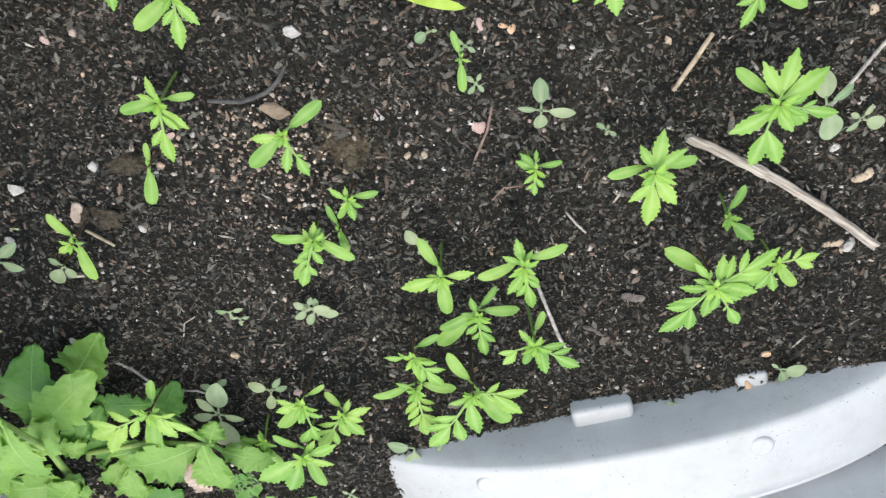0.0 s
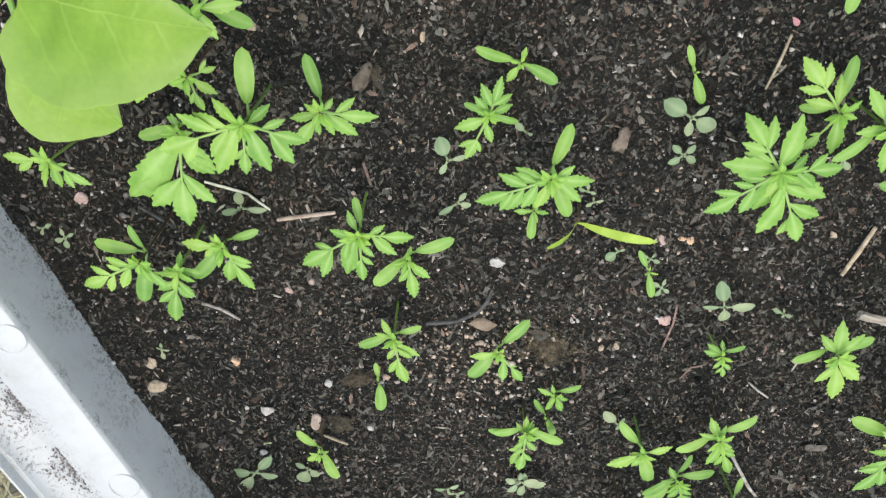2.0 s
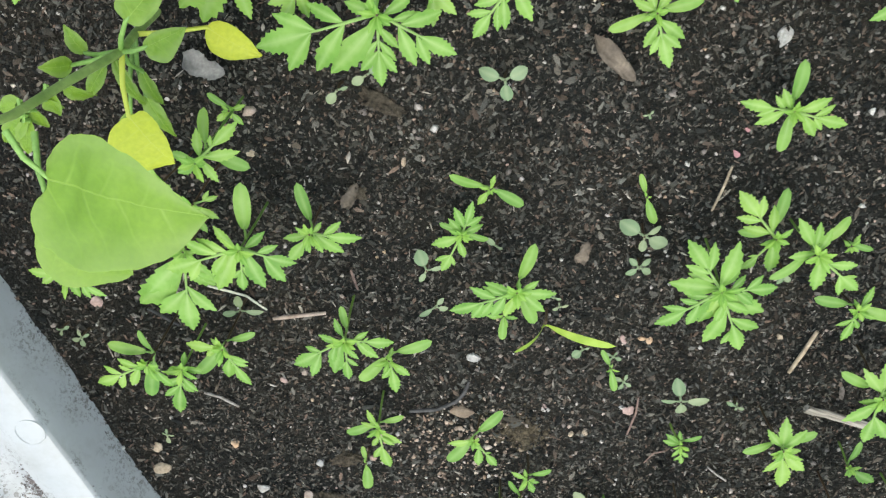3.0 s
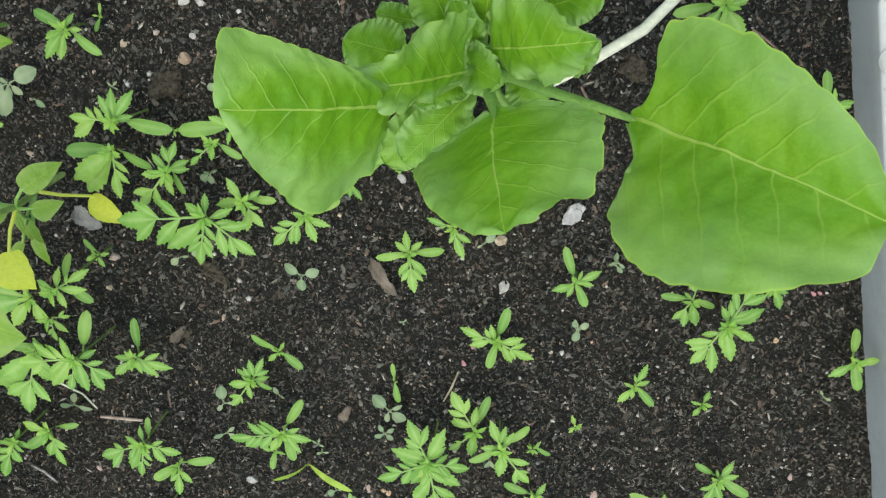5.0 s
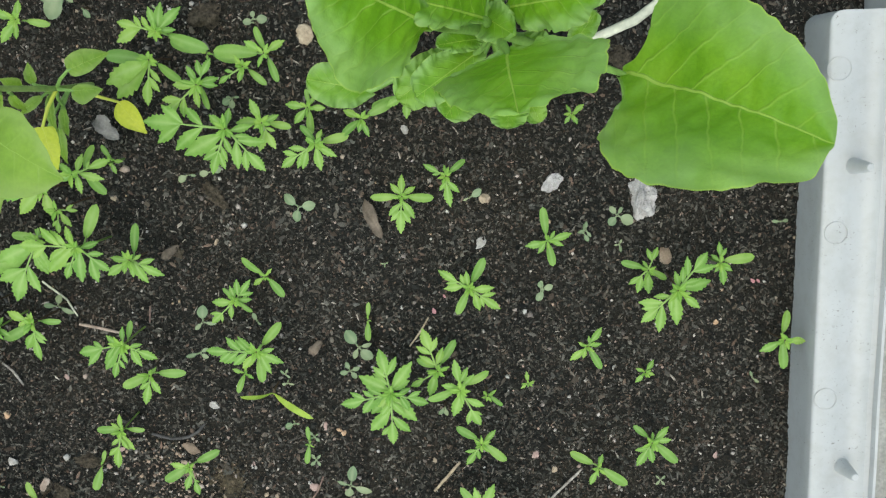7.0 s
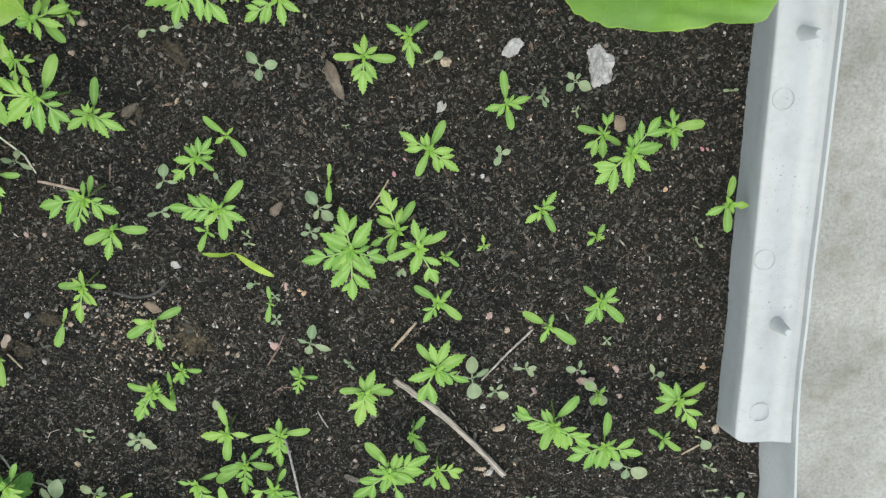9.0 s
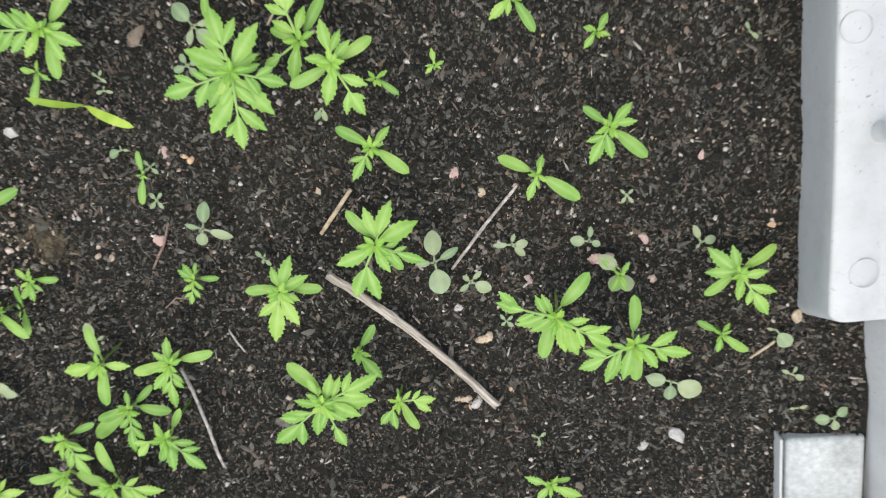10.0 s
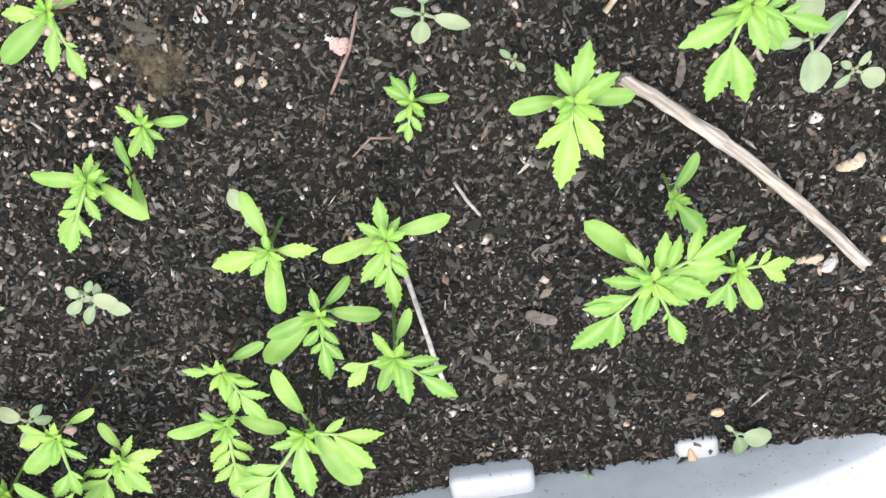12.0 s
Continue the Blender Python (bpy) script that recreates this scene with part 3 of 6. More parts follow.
seedling(0.2013, -0.1477, 0.0220, ((54, 19.9),), ((-55, 22.8, ()), (-94, 9.7, ()), (-24, 8.9, ()),))
seedling(0.1641, -0.0983, 0.0450, ((-180, 22.7), (-8, 23.3),), ((67, 22, ((10, -75, 38), (13, 50, 60), (15, -50, 76),)), (-103, 33.3, ((10, -50, 23), (10, 51, 23), (23, 50, 54), (27, -50, 43),)), (-38, 13, ()),))
seedling(0.1063, -0.0944, 0.0220, ((-2, 14.6),), ((78, 11.2, ((10, 70, 101), (23, 50, 93), (43, -50, 23),)), (-105, 15.7, ((10, 57, 48), (23, -50, 47), (40, 50, 44), (54, -50, 36),)),))
seedling(0.2237, -0.0725, 0.0520, ((133, 24.5), (-55, 22.9),), ((67, 26.5, ((11, -50, 95), (28, 50, 62),)), (-117, 34.7, ((10, -69, 31), (10, 52, 50), (24, -50, 58), (53, 50, 55),)), (-25, 30.2, ((37, -50, 38), (41, 50, 23),)),))
seedling(0.0057, -0.0870, 0.0250, ((-6, 16.2), (-128, 16.2),), ((135, 12.1, ((10, -55, 60),)), (-92, 14, ((13, 50, 59),)),))
seedling(-0.0210, -0.1072, 0.0290, ((160, 23.3), (-43, 22.5),), ((68, 14.2, ((23, 50, 58), (29, -50, 49),)), (-129, 26.7, ((42, 50, 24), (43, -50, 28),)),))
seedling(-0.0066, -0.1065, 0.0200, ((100, 15.3), (-93, 18.3),), ())
seedling(0.0151, -0.1858, 0.0420, ((20, 18),), ((176, 17.2, ((30, -50, 27),)), (-67, 30.4, ((40, -50, 37),)), (-41, 12.5, ()),))
seedling(0.0100, -0.2119, 0.0400, ((-167, 30.4), (-24, 24.1),), ((152, 12.7, ()), (-95, 38.5, ((36, 50, 22), (38, -50, 31),)),))
seedling(0.0439, -0.2146, 0.0500, ((112, 26.9), (-69, 38.9),), ((-134, 50, ((14, -50, 22), (21, 50, 47), (49, 50, 39),)), (-13, 31.9, ((10, 88, 11), (30, 50, 29), (51, -50, 63),)),))
seedling(-0.0572, -0.2031, 0.0460, ((23, 15.3), (-136, 31.7),), ((161, 17.3, ((10, -56, 28), (46, 50, 78),)), (-90, 31.1, ((57, 50, 20), (60, -42, 56),)),))
seedling(-0.0404, -0.2238, 0.0370, ((113, 16.7),), ((0, 18.2, ((10, 59, 61), (20, -50, 63),)), (-134, 32.4, ((23, 50, 53),)), (-69, 22.4, ()),))
seedling(-0.1448, -0.1821, 0.0530, ((71, 19.2), (-111, 44.5),), ((-166, 43.7, ((12, -50, 18), (35, -50, 31), (59, 50, 48),)), (-47, 29.2, ((10, 77, 21), (28, 50, 31), (36, -50, 72),)),))
seedling(0.3222, -0.1218, 0.0550, ((47, 30.3), (-110, 29.6),), ((163, 35.1, ((10, -56, 39), (10, 61, 47), (29, 50, 45), (60, -28, 46),)), (-33, 36.3, ((10, -55, 58), (26, -50, 61), (43, 50, 27),)),))
seedling(0.3655, -0.1412, 0.0540, ((83, 26), (-87, 27.3),), ((-155, 35.3, ((10, 55, 61), (20, -50, 22), (38, 50, 54),)), (-16, 32.8, ((10, 60, 25), (21, -50, 48), (38, 50, 47),)),))
seedling(0.4301, -0.1107, 0.0300, ((33, 26.3), (-147, 23.7),), ((140, 24.3, ((17, -50, 60), (24, 50, 63),)), (-57, 30.9, ((10, 68, 48), (20, -50, 45), (38, 50, 47),)),))
seedling(0.4211, -0.1503, 0.0230, ((149, 15.6), (-42, 22.2),), ((49, 8.6, ()), (-101, 12.6, ()),))
seedling(0.3625, -0.1094, 0.0220, ((136, 13.1),), ((49, 9.1, ()), (-117, 11.6, ((11, 50, 87),)),))
seedling(0.3170, -0.0441, 0.0290, ((154, 24.2), (-34, 29.7),), ((72, 11.6, ()), (-114, 16.4, ((22, 50, 32),)),))
seedling(0.3575, -0.0187, 0.0390, ((139, 17.4), (-43, 28.8),), ((43, 18, ((10, 53, 37), (28, -50, 65),)), (-119, 23.7, ((31, 50, 54), (32, -50, 39),)),))
seedling(0.1568, 0.0285, 0.0530, (), ((102, 36, ((10, -84, 46), (10, -54, 76), (10, 54, 72), (48, -50, 39),)), (-166, 40.7, ((18, 50, 48), (37, -50, 23), (42, 50, 38),)), (-18, 30.2, ((33, -50, 40), (51, 50, 34),)), (-90, 42.4, ((18, 50, 62), (42, -50, 55), (53, 50, 42), (60, -41, 31),)), (50, 8.4, ()), (-123, 21, ()), (-78, 16.8, ()), (158, 19.6, ()),))
seedling(0.1925, 0.0412, 0.0380, ((60, 26.5), (158, 18.4),), ((108, 36.1, ((21, -50, 36), (21, 50, 36), (48, 50, 32), (52, -50, 30),)), (-148, 25.2, ((22, 50, 81), (55, -50, 18),)),))
seedling(0.2101, 0.0282, 0.0460, ((27, 24.8), (-155, 28.5),), ((101, 24.3, ((10, -63, 60), (10, 71, 59), (33, -50, 50),)), (-62, 32.9, ((13, -50, 63), (33, 50, 42), (60, -49, 35), (60, 45, 24),)),))
seedling(0.2306, 0.0168, 0.0280, ((-40, 15.4),), ((31, 8.1, ()), (125, 4.6, ()),))
seedling(0.2248, -0.0201, 0.0370, ((149, 23), (-41, 26.2),), ((43, 16.1, ((10, 62, 38), (20, -50, 33),)), (-124, 22.3, ((33, 50, 38), (35, -50, 39),)),))
seedling(0.3091, 0.0550, 0.0230, ((-58, 23.8),), ((52, 19, ((10, -53, 55), (21, 50, 30),)), (-138, 18, ((10, -83, 40), (22, 50, 45),)),))
seedling(0.2186, 0.1041, 0.0270, ((64, 25.9), (-116, 24.8),), ((147, 28.3, ((10, -56, 43), (28, 50, 50),)), (-34, 29, ((20, 50, 51), (27, -50, 50),)),))
seedling(0.3542, 0.1170, 0.0320, ((163, 20.3), (-28, 17.6),), ((68, 18.7, ((10, 66, 39), (50, 50, 48),)), (-141, 18.3, ((10, 58, 100), (51, 50, 69),)),))
seedling(0.3718, 0.1064, 0.0550, (), ((53, 35.1, ((10, 55, 35), (12, -50, 70), (43, 50, 38), (60, -50, 42),)), (-135, 35.8, ((10, 51, 71), (25, -50, 30), (48, -50, 44), (55, 50, 50),)), (-39, 22.6, ((10, -52, 53),)),))
seedling(0.4058, 0.1230, 0.0400, ((8, 26.9),), ((93, 15.8, ((12, 50, 49), (38, -50, 46),)), (-77, 18, ((10, -54, 39), (15, 50, 55),)),))
seedling(0.4528, 0.0651, 0.0460, ((80, 21), (-85, 25.5),), ((-150, 20.1, ()), (-6, 16.9, ()),))
seedling(0.2788, 0.1403, 0.0270, ((98, 25.5), (-78, 21.8),), ((-163, 17.5, ((21, 50, 56),)), (15, 19.6, ((17, 50, 36), (23, -50, 50),)),))
seedling(0.0560, 0.1139, 0.0160, ((143, 24.2), (-50, 22.1),), ((51, 8.4, ()), (-149, 12.4, ()),))
seedling(0.0322, 0.0965, 0.0240, ((-43, 16.1), (136, 13.9),), ((51, 21.7, ((10, -57, 56), (10, 60, 55), (36, 50, 55), (39, -50, 44),)), (-137, 27, ((18, -50, 61), (24, 50, 39), (59, 50, 25), (60, -48, 34),)),))
seedling(0.0516, 0.0595, 0.0410, ((49, 28.6), (-86, 28),), ((177, 40.6, ((15, -50, 36), (38, -50, 35), (44, 50, 38),)), (-28, 22.8, ((10, 105, 30), (20, 50, 46), (29, -50, 71),)), (-131, 19.8, ()),))
seedling(0.0352, 0.0363, 0.0220, ((-115, 20.9),), ((168, 10.9, ()), (-39, 8.7, ()),))
seedling(-0.0690, 0.1505, 0.0710, ((66, 32.8),), ((177, 45.4, ((10, -68, 36), (17, 50, 57), (38, -50, 39), (58, 50, 28))), (-40, 30.0, ((10, -57, 88), (10, 58, 46), (37, 50, 35), (56, -50, 57))), (-117, 27.3, ((47, 50, 33), (54, -50, 29))),))
seedling(-0.1082, 0.1536, 0.0520, ((173, 25.4), (131, 9.2),), ((-116, 52.7, ((13, 50, 42), (19, -50, 55), (33, -50, 74), (49, 50, 37), (56, -50, 44))), (92, 9.2, ()), (168, 11.0, ()),))
seedling(-0.0415, 0.1351, 0.0430, ((81, 27.1),), ((-27, 28.8, ((10, -71, 48), (10, 63, 26), (26, -50, 63), (34, 50, 38),)), (-147, 23.6, ((19, -50, 58),)),))
seedling(-0.0495, 0.0700, 0.0530, ((75, 17.3),), ((-170, 37.2, ((16, -50, 31), (21, 50, 59), (50, -50, 24), (55, 50, 41),)), (-25, 28.4, ((35, -50, 50), (40, 50, 12),)), (-111, 29.3, ((48, 50, 27), (58, -50, 25),)), (94, 14, ()),))
seedling(-0.0361, 0.0406, 0.0390, ((-1, 27), (-157, 28.6),), ((-103, 26.3, ((21, 50, 51), (31, -50, 38),)), (54, 7.5, ()),))
seedling(-0.1567, 0.1023, 0.0670, ((92, 17.4), (146, 27.6), (-125, 33.2),), ((-175, 37.3, ((35, -50, 20), (52, 50, 32),)), (-80, 21.3, ((25, 50, 17),)),))
seedling(-0.1504, 0.0840, 0.0510, (), ((-124, 34.5, ((34, 50, 29), (41, -50, 35),)), (55, 10.5, ((10, -92, 119), (10, 121, 110),)),))
seedling(-0.1219, 0.0870, 0.0480, ((-4, 19.2), (-151, 33.1),), ((157, 23.3, ((14, -50, 29),)), (-84, 30.9, ((36, -50, 49), (37, 50, 29),)),))
seedling(-0.0665, -0.0084, 0.0340, ((-178, 23.9), (-8, 16.4),), ((98, 14.3, ((10, 55, 75),)), (-100, 32.2, ((16, 50, 48), (47, -50, 33),)),))
seedling(-0.0959, -0.0470, 0.0140, ((73, 13.2), (-110, 25.3),), ())
seedling(-0.0143, -0.0413, 0.0290, ((25, 26.1), (-147, 29.3),), ((176, 17.7, ()), (-76, 26, ((36, -50, 55), (48, 50, 15),)),))
seedling(-0.0190, -0.1037, 0.0310, ((172, 21.3), (-48, 26.1),), ((46, 8.7, ((10, -55, 86), (10, 74, 37),)), (-120, 31, ((41, -50, 19), (53, 50, 27),)),))
seedling(-0.1459, -0.0725, 0.0340, ((114, 20.1), (-92, 27.9),), ((-22, 5.8, ()), (-159, 12.6, ()),))
seedling(-0.0016, 0.3037, 0.0520, ((-22, 36.8),), ((42, 25.2, ((10, 71, 72), (14, -50, 46), (24, 50, 68),)), (163, 30.6, ((39, 50, 15), (54, 50, 67),)),))
seedling(-0.0106, 0.2843, 0.0460, ((172, 36.6), (-39, 26.1),), ((-97, 33.8, ((10, -69, 91), (10, -64, 126), (17, -50, 119),)),))
seedling(0.0251, 0.2654, 0.0520, ((-74, 18.9),), ((60, 21.6, ((10, -74, 64), (10, 66, 68), (15, -50, 65), (41, 50, 51),)), (-140, 32.6, ((10, -50, 56), (10, 56, 46), (50, 50, 40), (58, -50, 40),)),))
seedling(0.0752, 0.2861, 0.0480, ((112, 21.2), (-71, 22), (175, 40.3),), ((150, 17.9, ()), (32, 17.4, ()),))
seedling(0.0579, 0.2774, 0.0440, ((-44, 20.3),), ((-149, 22.7, ((41, -50, 29), (52, 50, 12),)), (-116, 12.5, ()),))
seedling(0.0465, 0.2334, 0.0610, (), ((173, 60.7, ((33, -50, 28), (36, 50, 41), (60, 49, 33),)), (-112, 35.5, ((32, -50, 86),)), (-49, 41.5, ((10, 64, 40), (37, -50, 44), (38, 50, 43),)), (79, 15.5, ()), (143, 16.9, ()),))
seedling(0.0702, 0.2363, 0.0480, ((-10, 20.3),), ((117, 20.1, ((10, 64, 101),)), (25, 13.4, ()), (-68, 21.5, ((43, -50, 70),)),))
seedling(0.1021, 0.2464, 0.0360, ((-87, 20.7), (97, 13.6),), ((170, 17.5, ()), (55, 10.2, ()), (-5, 13.3, ()), (-133, 16.5, ()),))
seedling(0.1081, 0.2200, 0.0450, ((12, 24.2), (133, 18),), ((65, 11.4, ()), (-148, 31.9, ((33, 50, 42), (34, -50, 37),)), (-82, 21, ((10, 54, 82),)),))
seedling(0.1429, 0.2372, 0.0430, ((28, 26.1), (-144, 20.4),), ((153, 15.2, ()), (-69, 14.8, ((24, -50, 56),)),))
seedling(0.1684, 0.1762, 0.0220, ((-179, 25), (-6, 24.4),), ((90, 16.9, ((10, -59, 70), (13, 50, 71),)), (-95, 29.4, ((23, 50, 49), (27, -50, 43),)),))
seedling(0.2029, 0.1916, 0.0260, ((40, 18.7),), ((150, 19.6, ((30, 50, 29),)), (-85, 24.2, ((26, 50, 48),)), (100, 8.3, ()),))
seedling(0.3865, 0.3090, 0.0630, ((-179, 28.4),), ((81, 16.3, ()), (1, 14.6, ()), (-101, 19.4, ()), (-64, 23.5, ()), (-138, 20.4, ()),))
seedling(0.1354, 0.0755, 0.0100, ((85, 14.5), (-91, 18.3),), ((-20, 3, ()),))
seedling(0.3549, 0.0319, 0.0190, (), ((55, 11.8, ()), (-128, 11.7, ()), (-19, 8.1, ()), (160, 8, ()),))
seedling(0.2630, 0.0207, 0.0100, (), ((97, 9.8, ()), (15, 5.9, ()), (-141, 7.4, ()),))
seedling(-0.0690, -0.2396, 0.0500, ((139, 21.7), (-87, 34.3),), ((-41, 20.9, ()), (-156, 40.1, ()), (8, 22.3, ()), (-124, 35.5, ()), (42, 13.4, ()),))
seedling(-0.0977, -0.2915, 0.0350, ((-11, 16.8),), ((151, 17.8, ()), (-126, 20.7, ()), (-65, 24.9, ()),))
seedling(-0.0977, -0.2387, 0.0300, (), ((168, 15.1, ()), (-89, 31.7, ()), (100, 8, ()),))
seedling(-0.0582, 0.2057, 0.0860, ((65, 21.7), (-46, 23.1),), ((21, 28.3, ((10, -108, 55), (10, 55, 49), (23, -50, 55), (38, 50, 19))), (-164, 15.8, ()), (150, 15.7, ()),))
seedling(-0.0995, 0.1929, 0.0500, (), ((-177, 44.2, ()), (-140, 30.8, ()), (157, 43.6, ()), (115, 14.1, ()), (-85, 23, ()),))
seedling(-0.0905, 0.1758, 0.0500, (), ((-3, 14.3, ((51, 50, 44),)), (-61, 15.9, ()), (-95, 18.5, ((49, -50, 34),)),))
seedling(-0.1723, 0.1656, 0.0600, (), ((153, 23.9, ((21, -50, 31), (41, 50, 41))), (-60, 22.8, ((10, -57, 72), (20, 50, 22), (45, -50, 42))),))
seedling(-0.0232, 0.3659, 0.0370, ((143, 26), (-51, 26.5),), ((48, 12.2, ()), (-141, 25.8, ()), (-117, 21.1, ()), (-10, 11.1, ()), (-167, 16.6, ()),))
seedling(-0.0092, 0.3704, 0.0120, ((73, 8.8), (-126, 11.9),), ())
seedling(0.0257, 0.2887, 0.0240, ((-17, 23.3), (163, 31.2),), ((-96, 5.5, ()),))
seedling(-0.0577, 0.2095, 0.0219, ((123, 14.7),), ((-74, 10.8, ()), (-6, 9.1, ()), (-163, 10.6, ()),))
seedling(0.1765, 0.2533, 0.0400, ((-161, 28.4),), ((-154, 17.4, ()), (-23, 13.1, ()), (-90, 17.7, ()), (23, 13, ()),))
seedling(0.4430, 0.2399, 0.0569, ((86, 19.8), (-69, 19),), ((-4, 14.4, ()),))
seedling(0.2972, 0.2357, 0.0300, (), ((34, 11.5, ()), (-125, 8.9, ()), (-58, 9.3, ()),))
seedling(0.3141, -0.2406, 0.0300, ((1, 12.7),), ((161, 16.9, ()), (-31, 22.1, ()), (-128, 14.9, ()),))
seedling(-0.1097, 0.3168, 0.0410, ((-9, 21.2),), ((-132, 22.7, ()), (83, 14.5, ()), (159, 20, ()), (-106, 14.5, ()),))
weed(0.1157, -0.0638, 0.0180, ((80, 16.6, 0.5), (165, 12.2, 0.3), (-24, 18.6, 0.3), (-104, 11.6, 0.62),))
weed(0.2538, -0.0932, 0.0240, ((92, 19.4, 0.55), (28, 16.5, 0.32), (-83, 21.4, 0.62), (-175, 12.0, 0.36),))
weed(0.2738, -0.1096, 0.0140, ((-27, 14.0, 0.6), (141, 6.0, 0.55), (42, 9.2, 0.36), (-136, 9.7, 0.36),))
weed(0.1472, -0.0875, 0.0080, ((138, 7.0, 0.4), (-51, 6.6, 0.4), (69, 3.0, 0.5), (-111, 4.0, 0.5),))
weed(-0.0428, -0.1563, 0.0140, ((-27, 14.1, 0.52), (158, 9.2, 0.6), (54, 7.1, 0.5), (-140, 13.3, 0.4),))
weed(0.2936, -0.1388, 0.0070, ((133, 5.5, 0.45), (31, 5.2, 0.45), (-49, 6.2, 0.5), (-133, 4.8, 0.45),))
weed(0.1186, 0.0322, 0.0080, ((117, 8.0, 0.5), (18, 8.3, 0.5), (-162, 9.5, 0.5), (-53, 8.7, 0.5),))
weed(0.1274, 0.0542, 0.0140, ((126, 16.8, 0.6), (-49, 15.4, 0.6), (8, 10.9, 0.35), (-113, 11.6, 0.4),))
weed(-0.1146, 0.0937, 0.0200, ((77, 9.6, 0.65), (179, 13.5, 0.32), (-31, 14.0, 0.32),))
weed(0.0009, 0.0762, 0.0120, ((91, 14.0, 0.62), (-11, 10.9, 0.32), (-139, 10.3, 0.35),))
weed(-0.0044, 0.0497, 0.0100, ((-164, 13.4, 0.28), (-38, 8.1, 0.55), (29, 7.7, 0.4),))
weed(-0.1918, -0.0726, 0.0340, ((28, 17.0, 0.4), (160, 16.0, 0.5), (-39, 14.5, 0.5), (-147, 22.4, 0.38),))
weed(-0.1640, -0.0892, 0.0240, ((-136, 15.7, 0.6), (145, 9.4, 0.4), (-79, 10.5, 0.5),))
weed(-0.0395, -0.1603, 0.0120, ((-30, 14.2, 0.55), (151, 11.3, 0.5), (74, 7.8, 0.5), (-131, 13.5, 0.38),))
weed(0.0328, -0.1327, 0.0120, ((114, 13.2, 0.58), (23, 6.0, 0.45), (-114, 6.1, 0.4),))
weed(-0.0867, -0.2124, 0.0140, ((150, 15.4, 0.5), (-3, 10.6, 0.55), (-110, 17.9, 0.36), (43, 10.6, 0.4),))
weed(-0.1212, -0.2155, 0.0240, ((72, 23.3, 0.62), (129, 17.0, 0.35), (-39, 16.5, 0.35), (-177, 18.7, 0.38), (-98, 31.6, 0.55),))
weed(0.3000, -0.0882, 0.0140, ((0, 10.1, 0.6), (180, 11.4, 0.32), (-45, 11.2, 0.4), (74, 6.7, 0.4),))
weed(0.3458, -0.0888, 0.0160, ((175, 11.3, 0.62), (79, 8.9, 0.4), (-26, 7.9, 0.55),))
weed(0.4120, -0.0953, 0.0120, ((10, 9.3, 0.6), (111, 11.1, 0.4), (-122, 5.1, 0.4),))
weed(0.0455, 0.0753, 0.0097, ((121, 8.4), (-57, 4.0),))
weed(0.1954, 0.0020, 0.0120, ((-123, 9.0), (-78, 8.6),))
weed(0.3081, 0.1424, 0.0080, ((81, 7.8), (-61, 8.1), (175, 4.9),))
weed(0.3333, 0.1563, 0.0120, ((-128, 10.1), (-25, 14.1), (130, 8.9), (56, 7.6),))
weed(0.3357, 0.1326, 0.0070, ((-168, 4.1), (62, 4.5), (-76, 6.5),))
weed(0.2747, 0.0977, 0.0080, ((105, 6.4), (-104, 10.3), (16, 9.8),))
weed(0.0649, 0.0298, 0.0080, ((148, 5.5), (-43, 5.2), (68, 4.5),))
weed(0.0658, 0.0219, 0.0070, ((-162, 5.3), (-18, 5.6), (75, 3.0),))
weed(0.1507, 0.1204, 0.0060, ((174, 3.6), (21, 3.1), (-96, 3.1),))
weed(0.3640, -0.1071, 0.0200, ((146, 16.2), (36, 7.2), (-72, 15.3), (-116, 15.1),))
weed(0.3701, -0.0645, 0.0060, ((136, 5.0), (35, 5.1), (-53, 6.6), (-122, 6.2),))
weed(0.3926, -0.1828, 0.0140, ((170, 15.3), (-97, 13.7), (-26, 21.4),))
weed(0.4873, -0.2077, 0.0260, ((34, 10.0), (-81, 9.5), (-170, 11.1),))
weed(0.4649, -0.1818, 0.0164, ((153, 6.7), (-29, 8.8), (55, 5.7),))
weed(0.4680, -0.2042, 0.0169, ((-171, 4.4), (4, 6.9),))
weed(0.4543, -0.1511, 0.0187, ((174, 5.1), (-54, 15.1),))
weed(0.3090, -0.2203, 0.0060, ((157, 5.2), (33, 5.8), (-89, 6.7),))
weed(0.4394, 0.0246, 0.0143, ((111, 5.9), (-41, 6.7),))
weed(0.4554, 0.1497, 0.0169, ((180, 6.5), (6, 6.2),))
weed(-0.0931, -0.1530, 0.0060, ((170, 8.8), (-4, 8.3), (-94, 7.0),))
weed(-0.1212, -0.2032, 0.0111, ((172, 10.9), (22, 8.7), (-89, 9.4),))
weed(-0.2030, 0.1202, 0.0407, ((98, 5.2), (1, 5.0), (-117, 7.6), (-177, 7.7),))
weed(-0.2089, 0.1305, 0.0437, ((158, 4.3), (1, 5.0), (-132, 5.4),))
weed(-0.1976, 0.0333, 0.0317, ((141, 3.8), (-35, 4.6), (-112, 7.8), (72, 4.4),))
weed(-0.2125, -0.1109, 0.0231, ((165, 7.1), (-10, 6.4), (-102, 8.0), (-147, 8.8),))
weed(-0.0886, -0.1591, 0.0060, ((162, 6.5), (-10, 5.7), (-102, 6.4),))
weed(-0.1793, -0.0603, 0.0179, ((174, 2.9), (-32, 3.1),))
weed(-0.0088, -0.2736, 0.0220, ((163, 17.8), (-108, 18.6),))
weed(0.0037, -0.2820, 0.0120, ((-55, 15.3), (50, 6.1),))
weed(0.2228, -0.2610, 0.0220, ((136, 5.9), (-21, 17.3), (-77, 12.5),))
